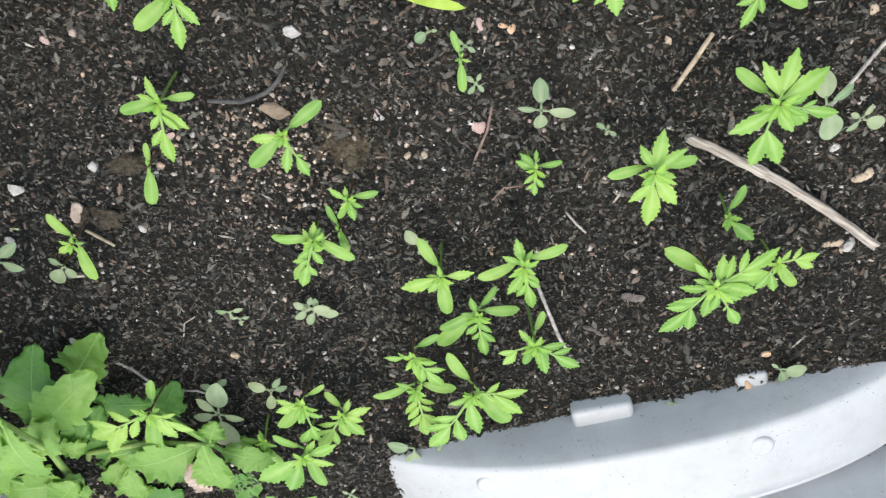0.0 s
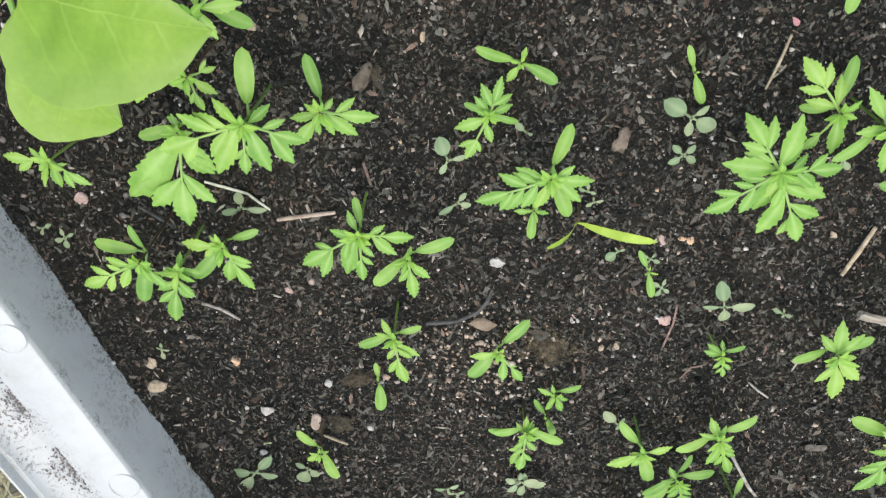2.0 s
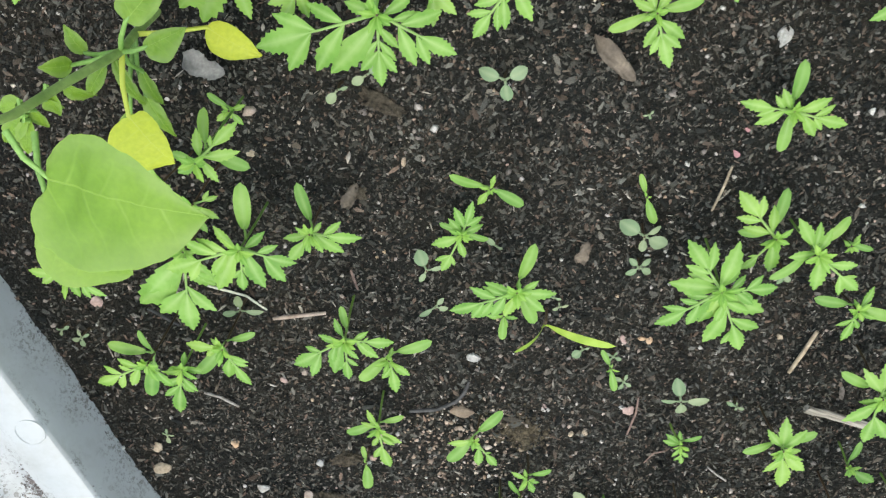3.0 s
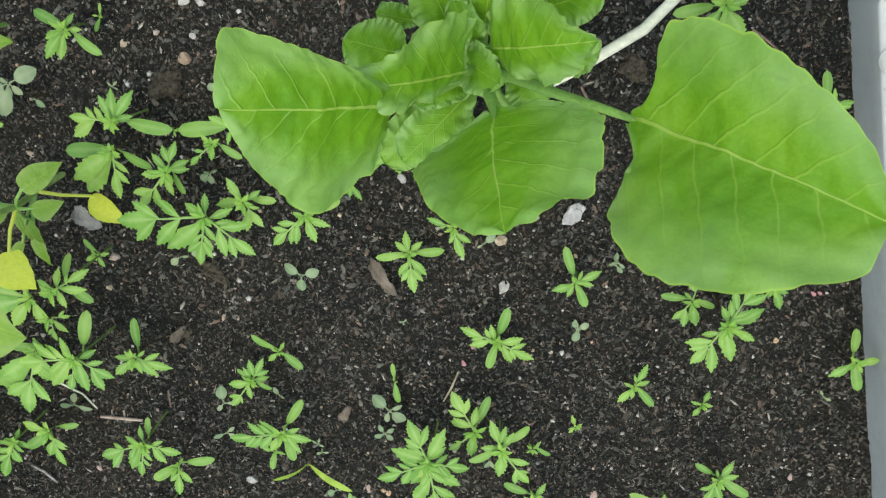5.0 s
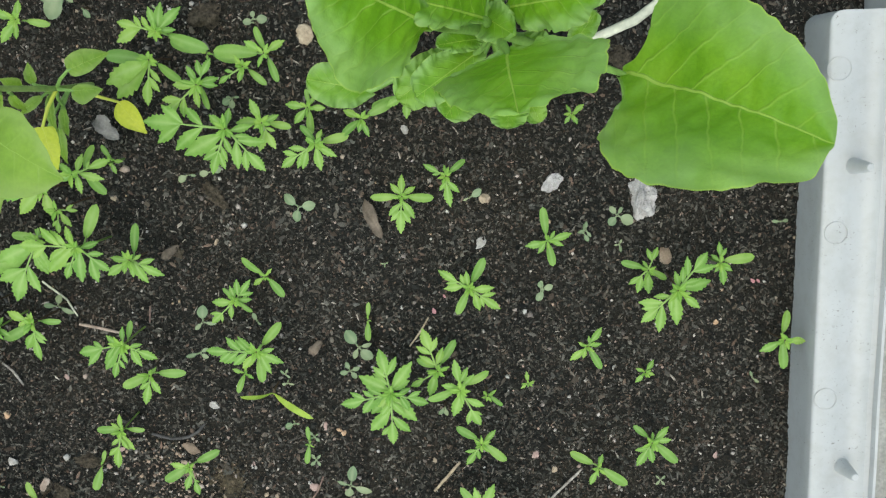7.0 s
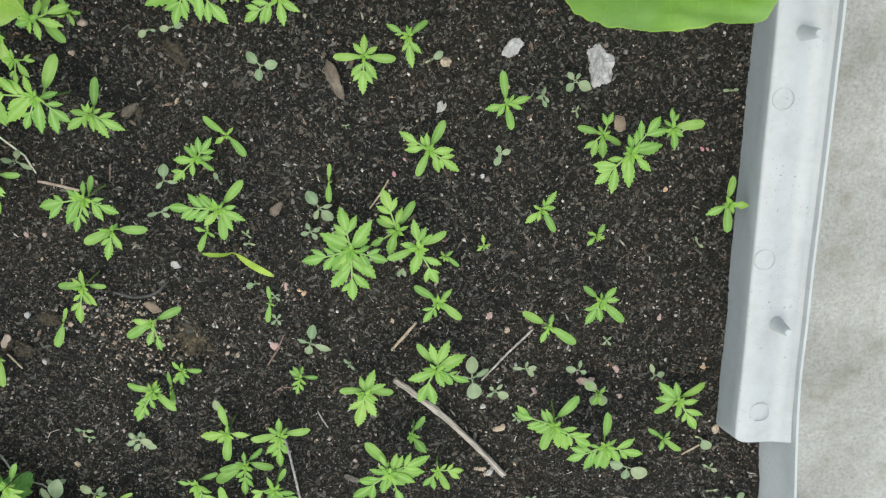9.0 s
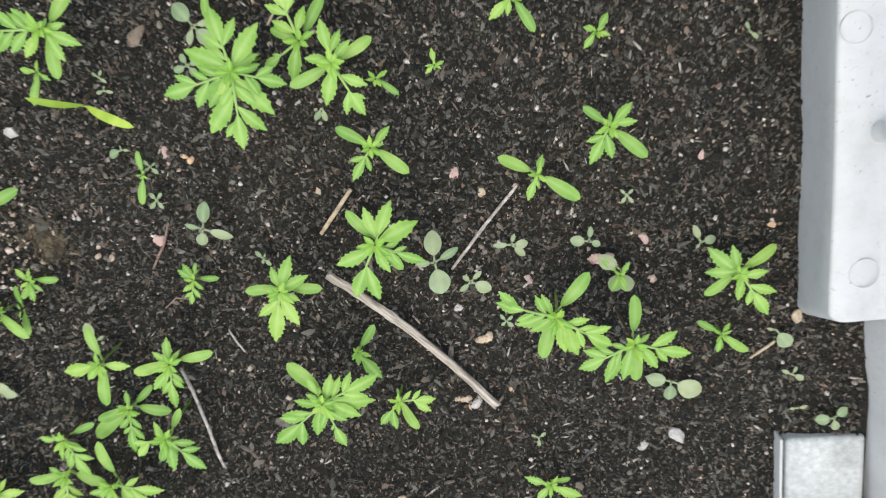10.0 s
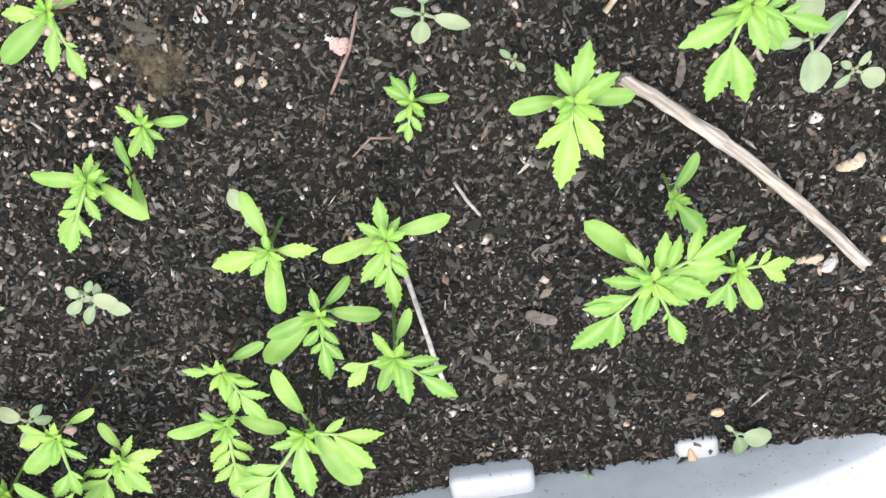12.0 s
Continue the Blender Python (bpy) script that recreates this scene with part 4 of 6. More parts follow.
weed(0.1580, -0.2742, 0.0120, ((-43, 11.1), (179, 5.4), (-97, 13.4),))
weed(-0.0634, -0.3078, 0.0060, ((151, 6.2), (39, 5.6), (-60, 7.1), (-120, 8.9),))
weed(-0.2455, -0.1477, 0.0167, ((84, 6.0), (-116, 9.2),))
weed(-0.0817, 0.3387, 0.0220, ((16, 22.0), (-115, 12.4), (-173, 22.3), (149, 9.4), (-60, 11.4), (-126, 25.7),))
weed(0.0853, 0.1687, 0.0118, ((139, 15.1), (5, 13.4), (-105, 12.6),))
weed(0.2761, 0.0973, 0.0080, ((105, 7.9), (36, 6.0), (-107, 7.9),))
weed(0.3094, 0.1449, 0.0100, ((83, 6.9), (-52, 7.3), (-165, 5.3),))
weed(0.0597, 0.3104, 0.0100, ((173, 9.4), (13, 1.6),))
weed(-0.0162, 0.3233, 0.0080, ((137, 4.8), (-43, 4.1), (39, 4.8),))
weed(-0.0709, 0.3258, 0.0160, ((-56, 9.2),))
weed(0.4597, 0.2146, 0.0296, ((-3, 8.6), (-129, 4.6),))
weed(0.0412, 0.2549, 0.0200, ((-150, 9.9), (6, 5.4), (-99, 8.7), (172, 5.9),))
weed(0.2195, 0.1730, 0.0140, ((-153, 5.5), (30, 11.7),))
weed(-0.0007, 0.1964, 0.0122, ((-150, 10.7), (-13, 5.9),))
weed(0.0177, 0.1982, 0.0125, ((-168, 10.4), (12, 8.5),))
weed(0.0593, 0.3130, 0.0100, ((-164, 9.0), (-1, 10.4), (98, 6.5),))
seedling(0.0818, -0.0295, 0.0120, ((94, 14.8), (-101, 18.4),), ((60, 3.5, ()), (-120, 3, ()),))
weed(0.0851, -0.0257, 0.0050, ((134, 5.8), (33, 4.1), (-50, 6.3), (-148, 4.8),))
weed(0.0856, -0.0464, 0.0050, ((131, 6.3), (49, 5.7), (-133, 7.4), (-60, 6.5),))
weed(0.0692, -0.0141, 0.0050, ((-158, 9.3), (110, 3.0), (-10, 4.2),))


# ---- larger plants ----
def make_broad(name, dark, mid, light, vein, rough=0.42, rib=0.011, lateral=7.0, trans=0.3, slant=0.75, pale=None, relief=0.5):
    m, nt, b = material(name, rough, 0.4)
    N, L = nt.nodes, nt.links

    def attr(key):
        a = N.new("ShaderNodeAttribute")
        a.attribute_name = key
        return a.outputs["Fac"]

    def calc(op, a, b2=0.0, c2=0.0):
        k = N.new("ShaderNodeMath")
        k.operation = op
        for sock, v in zip(k.inputs, (a, b2, c2)):
            if hasattr(v, "is_output"):
                L.new(v, sock)
            else:
                sock.default_value = v
        return k.outputs[0]

    def step(value, lo, hi):
        k = N.new("ShaderNodeMapRange")
        k.interpolation_type = "SMOOTHSTEP"
        L.new(value, k.inputs["Value"])
        k.inputs["From Min"].default_value, k.inputs["From Max"].default_value = lo, hi
        return k.outputs["Result"]

    along, across = attr("along"), calc("ABSOLUTE", attr("across"))
    wob = calc("MULTIPLY", tex_noise(nt, 32, 3), 0.55)
    thick = calc("MULTIPLY_ADD", along, -rib * 0.75, rib)
    ribs = calc("SUBTRACT", 1.0, step(calc("DIVIDE", across, thick), 0.4, 1.0))
    q = calc("ADD", calc("MULTIPLY", calc("SUBTRACT", along, calc("MULTIPLY", across, slant)), lateral), calc("ADD", wob, calc("MULTIPLY", calc("SIGN", attr("across")), 0.22)))
    tri = calc("MULTIPLY", calc("ABSOLUTE", calc("SUBTRACT", calc("FRACT", q), 0.5)), 2.0)
    fade = calc("SUBTRACT", 1.0, calc("MULTIPLY", attr("edge"), 0.85))
    lat = calc("MULTIPLY", calc("MULTIPLY", step(tri, 0.87, 1.0), 0.5), fade)
    veins = calc("MAXIMUM", ribs, lat)
    n = ramp(nt, tex_noise(nt, 28, 4), [(0.25, dark), (0.5, mid), (0.75, light)])
    g = ramp(nt, tex_noise(nt, 420, 4), [(0.3, (0.9, 0.92, 0.88)), (0.7, (1.08, 1.06, 1.1))])
    c = mix(nt, 1.0, n, g, "MULTIPLY")
    # sky sheen painted into the colour: the leaf pales towards its margins
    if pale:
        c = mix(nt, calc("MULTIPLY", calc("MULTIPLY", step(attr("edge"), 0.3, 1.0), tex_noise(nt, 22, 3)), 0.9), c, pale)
    c = mix(nt, veins, c, vein)
    c = mix(nt, step(attr("edge"), 0.975, 1.0), c, vein)
    L.new(c, b.inputs["Base Color"])
    tr = N.new("ShaderNodeBsdfTranslucent")
    L.new(mix(nt, 1.0, c, (1.0, 1.0, 0.5), "MULTIPLY"), tr.inputs["Color"])
    ms = N.new("ShaderNodeMixShader")
    ms.inputs[0].default_value = trans
    L.new(b.outputs[0], ms.inputs[1])
    L.new(tr.outputs[0], ms.inputs[2])
    L.new(ms.outputs[0], N["Material Output"].inputs["Surface"])
    h = calc("ADD", calc("MULTIPLY", veins, -0.8 * relief), calc("MULTIPLY", tex_noise(nt, 110, 4), relief))
    bump(nt, b, h, 0.5, 0.0022)
    return m


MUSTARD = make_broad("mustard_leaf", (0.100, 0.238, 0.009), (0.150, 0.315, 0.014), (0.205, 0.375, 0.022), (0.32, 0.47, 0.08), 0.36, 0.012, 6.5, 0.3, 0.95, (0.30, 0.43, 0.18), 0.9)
PEPPER = make_broad("pepper_leaf", (0.125, 0.235, 0.014), (0.165, 0.285, 0.020), (0.205, 0.33, 0.030), (0.235, 0.36, 0.05), 0.45, 0.010, 4.0, 0.3, 0.45, (0.25, 0.34, 0.10), 0.35)
YELLOW = make_broad("yellowed_leaf", (0.47, 0.53, 0.035), (0.53, 0.57, 0.045), (0.58, 0.60, 0.06), (0.56, 0.60, 0.09), 0.45, 0.009, 4.0, 0.3, 0.2, None, 0.10)
CHRYS = make_broad("toothed_weed_leaf", (0.115, 0.235, 0.035), (0.16, 0.295, 0.050), (0.215, 0.355, 0.068), (0.24, 0.39, 0.10), 0.45, 0.022, 5.0)
CHRYS_DARK = make_broad("dark_toothed_weed_leaf", (0.068, 0.175, 0.028), (0.092, 0.22, 0.036), (0.125, 0.27, 0.05), (0.16, 0.31, 0.08), 0.5, 0.022, 5.0)
PALE = make_plain("pale_stalk", (0.50, 0.48, 0.36), (0.68, 0.66, 0.52), 30, 0.5)
GREEN_STALK = make_plain("green_stalk", (0.13, 0.24, 0.045), (0.21, 0.35, 0.075), 60, 0.45)
OLIVE_STALK = make_plain("olive_stalk", (0.14, 0.22, 0.05), (0.24, 0.32, 0.09), 60, 0.55)


def width_at(stations, s):
    """A smooth curve through the stations; it starts and ends round."""
    for k in range(len(stations) - 1):
        (s0, w0), (s1, w1) = stations[k], stations[k + 1]
        if s <= s1:
            u = (s - s0) / (s1 - s0)
            if k == len(stations) - 2:
                return w0 * math.sqrt(max(0.0, 1 - u ** 2)) + w1
            if k == 0:
                return w0 + (w1 - w0) * math.sin(u * math.pi / 2)
            sa, wa = stations[k - 1]
            sb, wb = stations[k + 2]
            m0, m1 = (w1 - wa) / (s1 - sa) * (s1 - s0), (wb - w0) / (sb - s0) * (s1 - s0)
            return (2 * u ** 3 - 3 * u ** 2 + 1) * w0 + (u ** 3 - 2 * u ** 2 + u) * m0 + (3 * u ** 2 - 2 * u ** 3) * w1 + (u ** 3 - u ** 2) * m1
    return 0.0


def broad_leaf(base, tip, left, right, arch=0.1, cup=0.15, ruffle=0.0, teeth=0, rows=44, cols=12, roll=0.0, seed=0.0, back=0.0):
    """A broad blade from base to tip; left and right: (share of the length, half width in mm) stations."""
    base, tip = Vector(base), Vector(tip)
    axis = tip - base
    length = axis.length
    ahead = axis.normalized()
    side = Vector((0, 0, 1)).cross(ahead).normalized()
    up = ahead.cross(side)
    side, up = side * math.cos(roll) + up * math.sin(roll), up * math.cos(roll) - side * math.sin(roll)
    bm = bmesh.new()
    la, lc, le = (bm.verts.layers.float.new(k) for k in ("along", "across", "edge"))
    grid = []
    for k in range(rows + 1):
        s = k / rows
        mid = base + axis * s + up * (arch * length * math.sin(math.pi * s))
        wl, wr = max(width_at(left, s), 0.05) * 0.001, max(width_at(right, s), 0.05) * 0.001
        if teeth:
            ph = (s * teeth) % 1.0
            wl, wr = wl * (0.84 + 0.26 * ph), wr * (0.84 + 0.26 * ph)
        row = []
        for j in range(-cols, cols + 1):
            f = j / cols
            w = wl if f > 0 else wr
            wave = ruffle * noise.noise((s * 7 + seed, f * 1.5, seed * 3.1)) * f * f
            wave += ruffle * 0.8 * noise.noise((s * 19 + seed, f * 2.0, 5.0 + seed)) * f ** 4
            wave += min(0.0025, 0.02 * length) * noise.noise((s * 5 + seed, f * 2.5, 9.0))
            v = bm.verts.new(mid + side * (f * w) + up * (cup * w * f * f + wave) - axis * (back * f * f * (1 - s) ** 3))
            v[la], v[lc], v[le] = s, f * w / length, abs(f)
            row.append(v)
        grid.append(row)
    for a, b in zip(grid, grid[1:]):
        for j in range(2 * cols):
            bm.faces.new((a[j], a[j + 1], b[j + 1], b[j]))
    return bm


def along_curve(points, t):
    """A smooth curve through 2D points, t from 0 to 1 by the length of its chords."""
    cuts = [0.0]
    for a, b in zip(points, points[1:]):
        cuts.append(cuts[-1] + math.hypot(b[0] - a[0], b[1] - a[1]))
    d = t * cuts[-1]
    k = max(0, min(len(points) - 2, sum(1 for c in cuts[1:] if c <= d)))
    u = (d - cuts[k]) / max(1e-9, cuts[k + 1] - cuts[k])
    p0, p1, p2, p3 = points[max(k - 1, 0)], points[k], points[k + 1], points[min(k + 2, len(points) - 1)]
    return tuple(0.5 * (2 * b + (c - a) * u + (2 * a - 5 * b + 4 * c - e) * u * u + (3 * b - a - 3 * c + e) * u ** 3) for a, b, c, e in zip(p0, p1, p2, p3))


def lobed_leaf(base, tip, left, right, arch=0.05, ruffle=0.004, frill=0.0, seed=0.0, rows=84, cols=15, roll=0.0, sag=0.0, neck=0.02, across=None, other=None):
    """A blade whose margins are curves of (along, out) in shares of its length, so that lobes may reach behind its base."""
    base, tip = Vector(base), Vector(tip)
    axis = tip - base
    length = axis.length
    ahead = axis.normalized()
    side = Vector((0, 0, 1)).cross(ahead).normalized() if across is None else (Vector(across) - ahead * ahead.dot(Vector(across))).normalized()
    up = ahead.cross(side)
    side, up = side * math.cos(roll) + up * math.sin(roll), up * math.cos(roll) - side * math.sin(roll)
    second = side if other is None else (Vector(other) - ahead * ahead.dot(Vector(other))).normalized()
    bm = bmesh.new()
    la, lc, le = (bm.verts.layers.float.new(k) for k in ("along", "across", "edge"))
    margins = [[(0.0, neck)] + list(m) + [(1.0, 0.0)] for m in (left, right)]
    grid = []
    for k in range(rows + 1):
        t = k / rows
        s = t ** 1.4
        row = []
        for j in range(-cols, cols + 1):
            f = j / cols
            g = abs(f)
            a, w = along_curve(margins[0 if f > 0 else 1], t)
            tooth = 1.0 + frill * (noise.noise((t * 20, 3.0 if f > 0 else 8.0, seed)) + 0.5 * abs(math.sin(50 * t))) * g ** 3
            a, w = s + (a - s) * g ** 1.4, w * g * tooth
            wave = ruffle * (noise.noise((t * 8 + seed, f * 1.6, seed * 3.1)) * g ** 2 + 0.6 * noise.noise((t * 21 + seed, f * 2.2, 5.0 + seed)) * g ** 5)
            puff = length / 0.095 * (0.0022 * noise.noise((a * 6 + seed, f * w * 9, 9.0)) + 0.0010 * noise.noise((a * 17 + seed, f * w * 30, 2.0)))
            lift = arch * length * math.sin(math.pi * min(1.0, max(0.0, a))) + sag * length * w * w
            v = bm.verts.new(base + axis * a + (second if f > 0 else side) * (math.copysign(w, f) * length) + up * (lift + wave + puff))
            v[la], v[lc], v[le] = a, math.copysign(w, f), g
            row.append(v)
        grid.append(row)
    for a, b in zip(grid, grid[1:]):
        for j in range(2 * cols):
            bm.faces.new((a[j], a[j + 1], b[j + 1], b[j]))
    return bm


def stalk(parent, pts, radii, mat, name="stalk"):
    return part(name, tube(pts, radii, 9), mat, parent)


# the big leafy mustard plant
mustard = tagged(new("mustard_plant"), "leafy mustard green with broad pale-veined leaves rooted in soil", "vegetable plant")
CROWN = Vector((0.2402, 0.2966, 0.0300))
stalk(mustard, [CROWN + Vector((0, 0, -0.035)), CROWN + Vector((0, 0, 0.0)), CROWN + Vector((0, 0, 0.02))], [0.009, 0.011, 0.007], GREEN_STALK, "root_collar")


def mustard_leaf(base, tip, left, right, arch=0.08, cup=0.1, ruffle=0.008, seed=0.0, thick=0.004, roll=0.0, back=0.10):
    base = Vector(base)
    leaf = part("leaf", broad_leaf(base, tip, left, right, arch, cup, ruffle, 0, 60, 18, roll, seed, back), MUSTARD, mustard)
    stalk(leaf, [CROWN + Vector((0, 0, 0.004)), CROWN.lerp(base, 0.5) + Vector((0, 0, 0.006)), base, base.lerp(Vector(tip), 0.12)], [thick * 1.3, thick, thick * 0.85, thick * 0.4], GREEN_STALK, "petiole")


def big_leaf(base, tip, left, right, arch=0.04, ruffle=0.005, frill=0.05, seed=0.0, thick=0.004, neck=0.03, sag=0.0, across=None, other=None):
    base, tip = Vector(base), Vector(tip)
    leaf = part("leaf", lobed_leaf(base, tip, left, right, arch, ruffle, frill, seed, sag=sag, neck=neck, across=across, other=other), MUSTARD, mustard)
    stalk(leaf, [CROWN + Vector((0, 0, 0.004)), CROWN.lerp(base, 0.5) + Vector((0, 0, 0.007)), base.lerp(CROWN, 0.12), base, base.lerp(tip, 0.09) - Vector((0, 0, 0.0005)), base.lerp(tip, 0.2) - Vector((0, 0, 0.002))], [thick * 1.2, thick, thick * 0.8, thick * 0.62, thick * 0.4, thick * 0.2], GREEN_STALK, "petiole")


big_leaf((0.3219, 0.2633, 0.1165), (0.4118, 0.2250, 0.2340), ((0.10, 0.094), (0.12, 0.217), (0.10, 0.294), (0.14, 0.350), (0.20, 0.383), (0.30, 0.397), (0.41, 0.383), (0.52, 0.367), (0.64, 0.336), (0.73, 0.294), (0.83, 0.245), (0.91, 0.184), (0.95, 0.125), (0.99, 0.066)), ((0.09, 0.090), (0.18, 0.189), (0.20, 0.283), (0.23, 0.349), (0.32, 0.419), (0.44, 0.460), (0.55, 0.469), (0.66, 0.440), (0.81, 0.375), (0.91, 0.296), (0.99, 0.227), (1.03, 0.149), (1.02, 0.067), (1.01, 0.018)), 0.03, 0.003, 0.028, 1.0, 0.0032, across=(0.84, 0.48, -0.24), other=(0.50, 0.55, 0.65))
big_leaf((0.2051, 0.2951, 0.1400), (0.1485, 0.3196, 0.2500), ((0.10, 0.06), (0.09, 0.20), (0.22, 0.29), (0.33, 0.36), (0.52, 0.40), (0.63, 0.34), (0.79, 0.23), (0.91, 0.11)), ((0.15, 0.08), (0.41, 0.15), (0.63, 0.20), (0.82, 0.24), (1.00, 0.26), (1.04, 0.24), (1.05, 0.19), (1.04, 0.10)), 0.04, 0.004, 0.03, 2.0)
big_leaf((0.2354, 0.3014, 0.1000), (0.1743, 0.3127, 0.1850), ((0.10, 0.04), (0.24, 0.06), (0.42, 0.105), (0.59, 0.125), (0.75, 0.105), (0.91, 0.055)), ((-0.03, 0.11), (-0.03, 0.25), (0.11, 0.30), (0.34, 0.28), (0.51, 0.225), (0.60, 0.16), (0.68, 0.125), (0.78, 0.095), (0.89, 0.06)), 0.08, 0.010, 0.16, 3.0, 0.0035, 0.02, 0.5)
big_leaf((0.2495, 0.2796, 0.1150), (0.2535, 0.2440, 0.2320), ((0.04, 0.05), (0.20, 0.19), (0.37, 0.34), (0.54, 0.435), (0.67, 0.455), (0.80, 0.43), (0.91, 0.38), (0.985, 0.28), (1.01, 0.15)), ((0.0, 0.05), (0.07, 0.16), (0.13, 0.30), (0.14, 0.37), (0.22, 0.40), (0.40, 0.36), (0.62, 0.30), (0.80, 0.21), (0.94, 0.11)), 0.05, 0.006, 0.04, 4.0, across=(0.85, 0.14, 0.5))
big_leaf((0.2510, 0.3096, 0.0750), (0.3097, 0.3098, 0.1450), ((0.0, 0.09), (0.03, 0.22), (0.19, 0.345), (0.42, 0.40), (0.64, 0.36), (0.75, 0.25), (0.82, 0.15), (0.92, 0.07)), ((0.07, 0.09), (0.25, 0.17), (0.49, 0.19), (0.65, 0.21), (0.79, 0.16), (0.86, 0.12), (0.95, 0.07)), 0.08, 0.009, 0.12, 5.0)
mustard_leaf((0.1953, 0.3151, 0.0600), (0.1684, 0.3307, 0.0850), ((0, 3), (0.3, 16), (0.7, 16), (1, 0)), ((0, 3), (0.3, 17), (0.7, 15), (1, 0)), 0.08, 0.1, 0.004, 6.0, 0.003)
mustard_leaf((0.2310, 0.2905, 0.0550), (0.2025, 0.2860, 0.0850), ((0, 2), (0.4, 8), (0.8, 6), (1, 0)), ((0, 2), (0.4, 13), (0.8, 9), (1, 0)), 0.1, 0.2, 0.006, 7.0, 0.003)
mustard_leaf((0.2317, 0.3069, 0.0550), (0.2553, 0.2899, 0.0950), ((0, 3), (0.4, 14), (0.8, 11), (1, 0)), ((0, 3), (0.4, 14), (0.8, 12), (1, 0)), 0.12, 0.1, 0.006, 8.0, 0.003)
mustard_leaf((0.2291, 0.2813, 0.0500), (0.1866, 0.2518, 0.0750), ((0, 2), (0.4, 15), (0.8, 14), (1, 0)), ((0, 2), (0.4, 14), (0.8, 15), (1, 0)), 0.1, 0.1, 0.008, 9.0, 0.003)
mustard_leaf((0.2188, 0.2821, 0.0450), (0.1719, 0.2500, 0.0600), ((0, 2), (0.4, 14), (0.8, 15), (1, 0)), ((0, 2), (0.4, 15), (0.8, 14), (1, 0)), 0.1, 0.1, 0.010, 10.0, 0.003)
mustard_leaf((0.2586, 0.2904, 0.0500), (0.2779, 0.2708, 0.0600), ((0, 2), (0.4, 15), (0.8, 12), (1, 0)), ((0, 2), (0.4, 13), (0.8, 12), (1, 0)), 0.1, 0.1, 0.006, 11.0, 0.003)
mustard_leaf((0.2853, 0.3265, 0.0700), (0.3180, 0.3316, 0.0900), ((0, 2), (0.4, 13), (0.8, 11), (1, 0)), ((0, 2), (0.4, 14), (0.8, 12), (1, 0)), 0.1, 0.1, 0.003, 12.0, 0.003)
mustard_leaf((0.2291, 0.3236, 0.0600), (0.2240, 0.3607, 0.1000), ((0, 3), (0.4, 15), (0.8, 14), (1, 0)), ((0, 3), (0.4, 15), (0.8, 12), (1, 0)), 0.12, 0.1, 0.006, 13.0, 0.003)
mustard_leaf((0.2488, 0.3225, 0.0600), (0.2635, 0.3610, 0.1000), ((0, 3), (0.4, 12), (0.8, 12), (1, 0)), ((0, 3), (0.4, 12), (0.8, 12), (1, 0)), 0.12, 0.1, 0.006, 14.0, 0.003)
mustard_leaf((0.2411, 0.3109, 0.0600), (0.2352, 0.3403, 0.0900), ((0, 2), (0.4, 10), (0.8, 9), (1, 0)), ((0, 2), (0.4, 10), (0.8, 9), (1, 0)), 0.12, 0.1, 0.005, 15.0, 0.003)
mustard_leaf((0.2064, 0.3318, 0.0500), (0.1855, 0.3411, 0.0600), ((0, 2), (0.4, 7), (0.8, 6), (1, 0)), ((0, 2), (0.4, 8), (0.8, 7), (1, 0)), 0.1, 0.1, 0.005, 16.0, 0.002)
mustard_leaf((0.2965, 0.2849, 0.0500), (0.3107, 0.3049, 0.0700), ((0, 2), (0.4, 8), (0.8, 7), (1, 0)), ((0, 2), (0.4, 8), (0.8, 7), (1, 0)), 0.1, 0.1, 0.004, 17.0, 0.002)
mustard_leaf((0.1517, 0.2575, 0.0500), (0.1083, 0.2668, 0.0620), ((0, 2), (0.35, 15), (0.75, 13.8), (1, 0)), ((0, 2), (0.35, 15), (0.75, 13.8), (1, 0)), 0.08, 0.1, 0.004, 18.0, 0.003)
mustard_leaf((0.2510, 0.2544, 0.0500), (0.2499, 0.2274, 0.0620), ((0, 2), (0.35, 14), (0.75, 12.88), (1, 0)), ((0, 2), (0.35, 14), (0.75, 12.88), (1, 0)), 0.08, 0.1, 0.004, 19.0, 0.003)
mustard_leaf((0.2610, 0.2540, 0.0500), (0.2734, 0.2312, 0.0550), ((0, 2), (0.35, 9), (0.75, 8.28), (1, 0)), ((0, 2), (0.35, 9), (0.75, 8.28), (1, 0)), 0.08, 0.1, 0.004, 20.0, 0.003)
mustard_leaf((0.2271, 0.2670, 0.0500), (0.2066, 0.2376, 0.0750), ((0, 2), (0.35, 17), (0.75, 15.64), (1, 0)), ((0, 2), (0.35, 17), (0.75, 15.64), (1, 0)), 0.08, 0.1, 0.004, 21.0, 0.003)
tagged(part("dry_stalk", tube([(0.2673, 0.2718, 0.0220), (0.2985, 0.2828, 0.0280), (0.3426, 0.3006, 0.0300), (0.3810, 0.3279, 0.0260), (0.4146, 0.3534, 0.0120)], [0.0028, 0.0034, 0.0036, 0.0033, 0.0025], 9), PALE), "pale cream dry leaf stalk lying beside the mustard", "stalk")

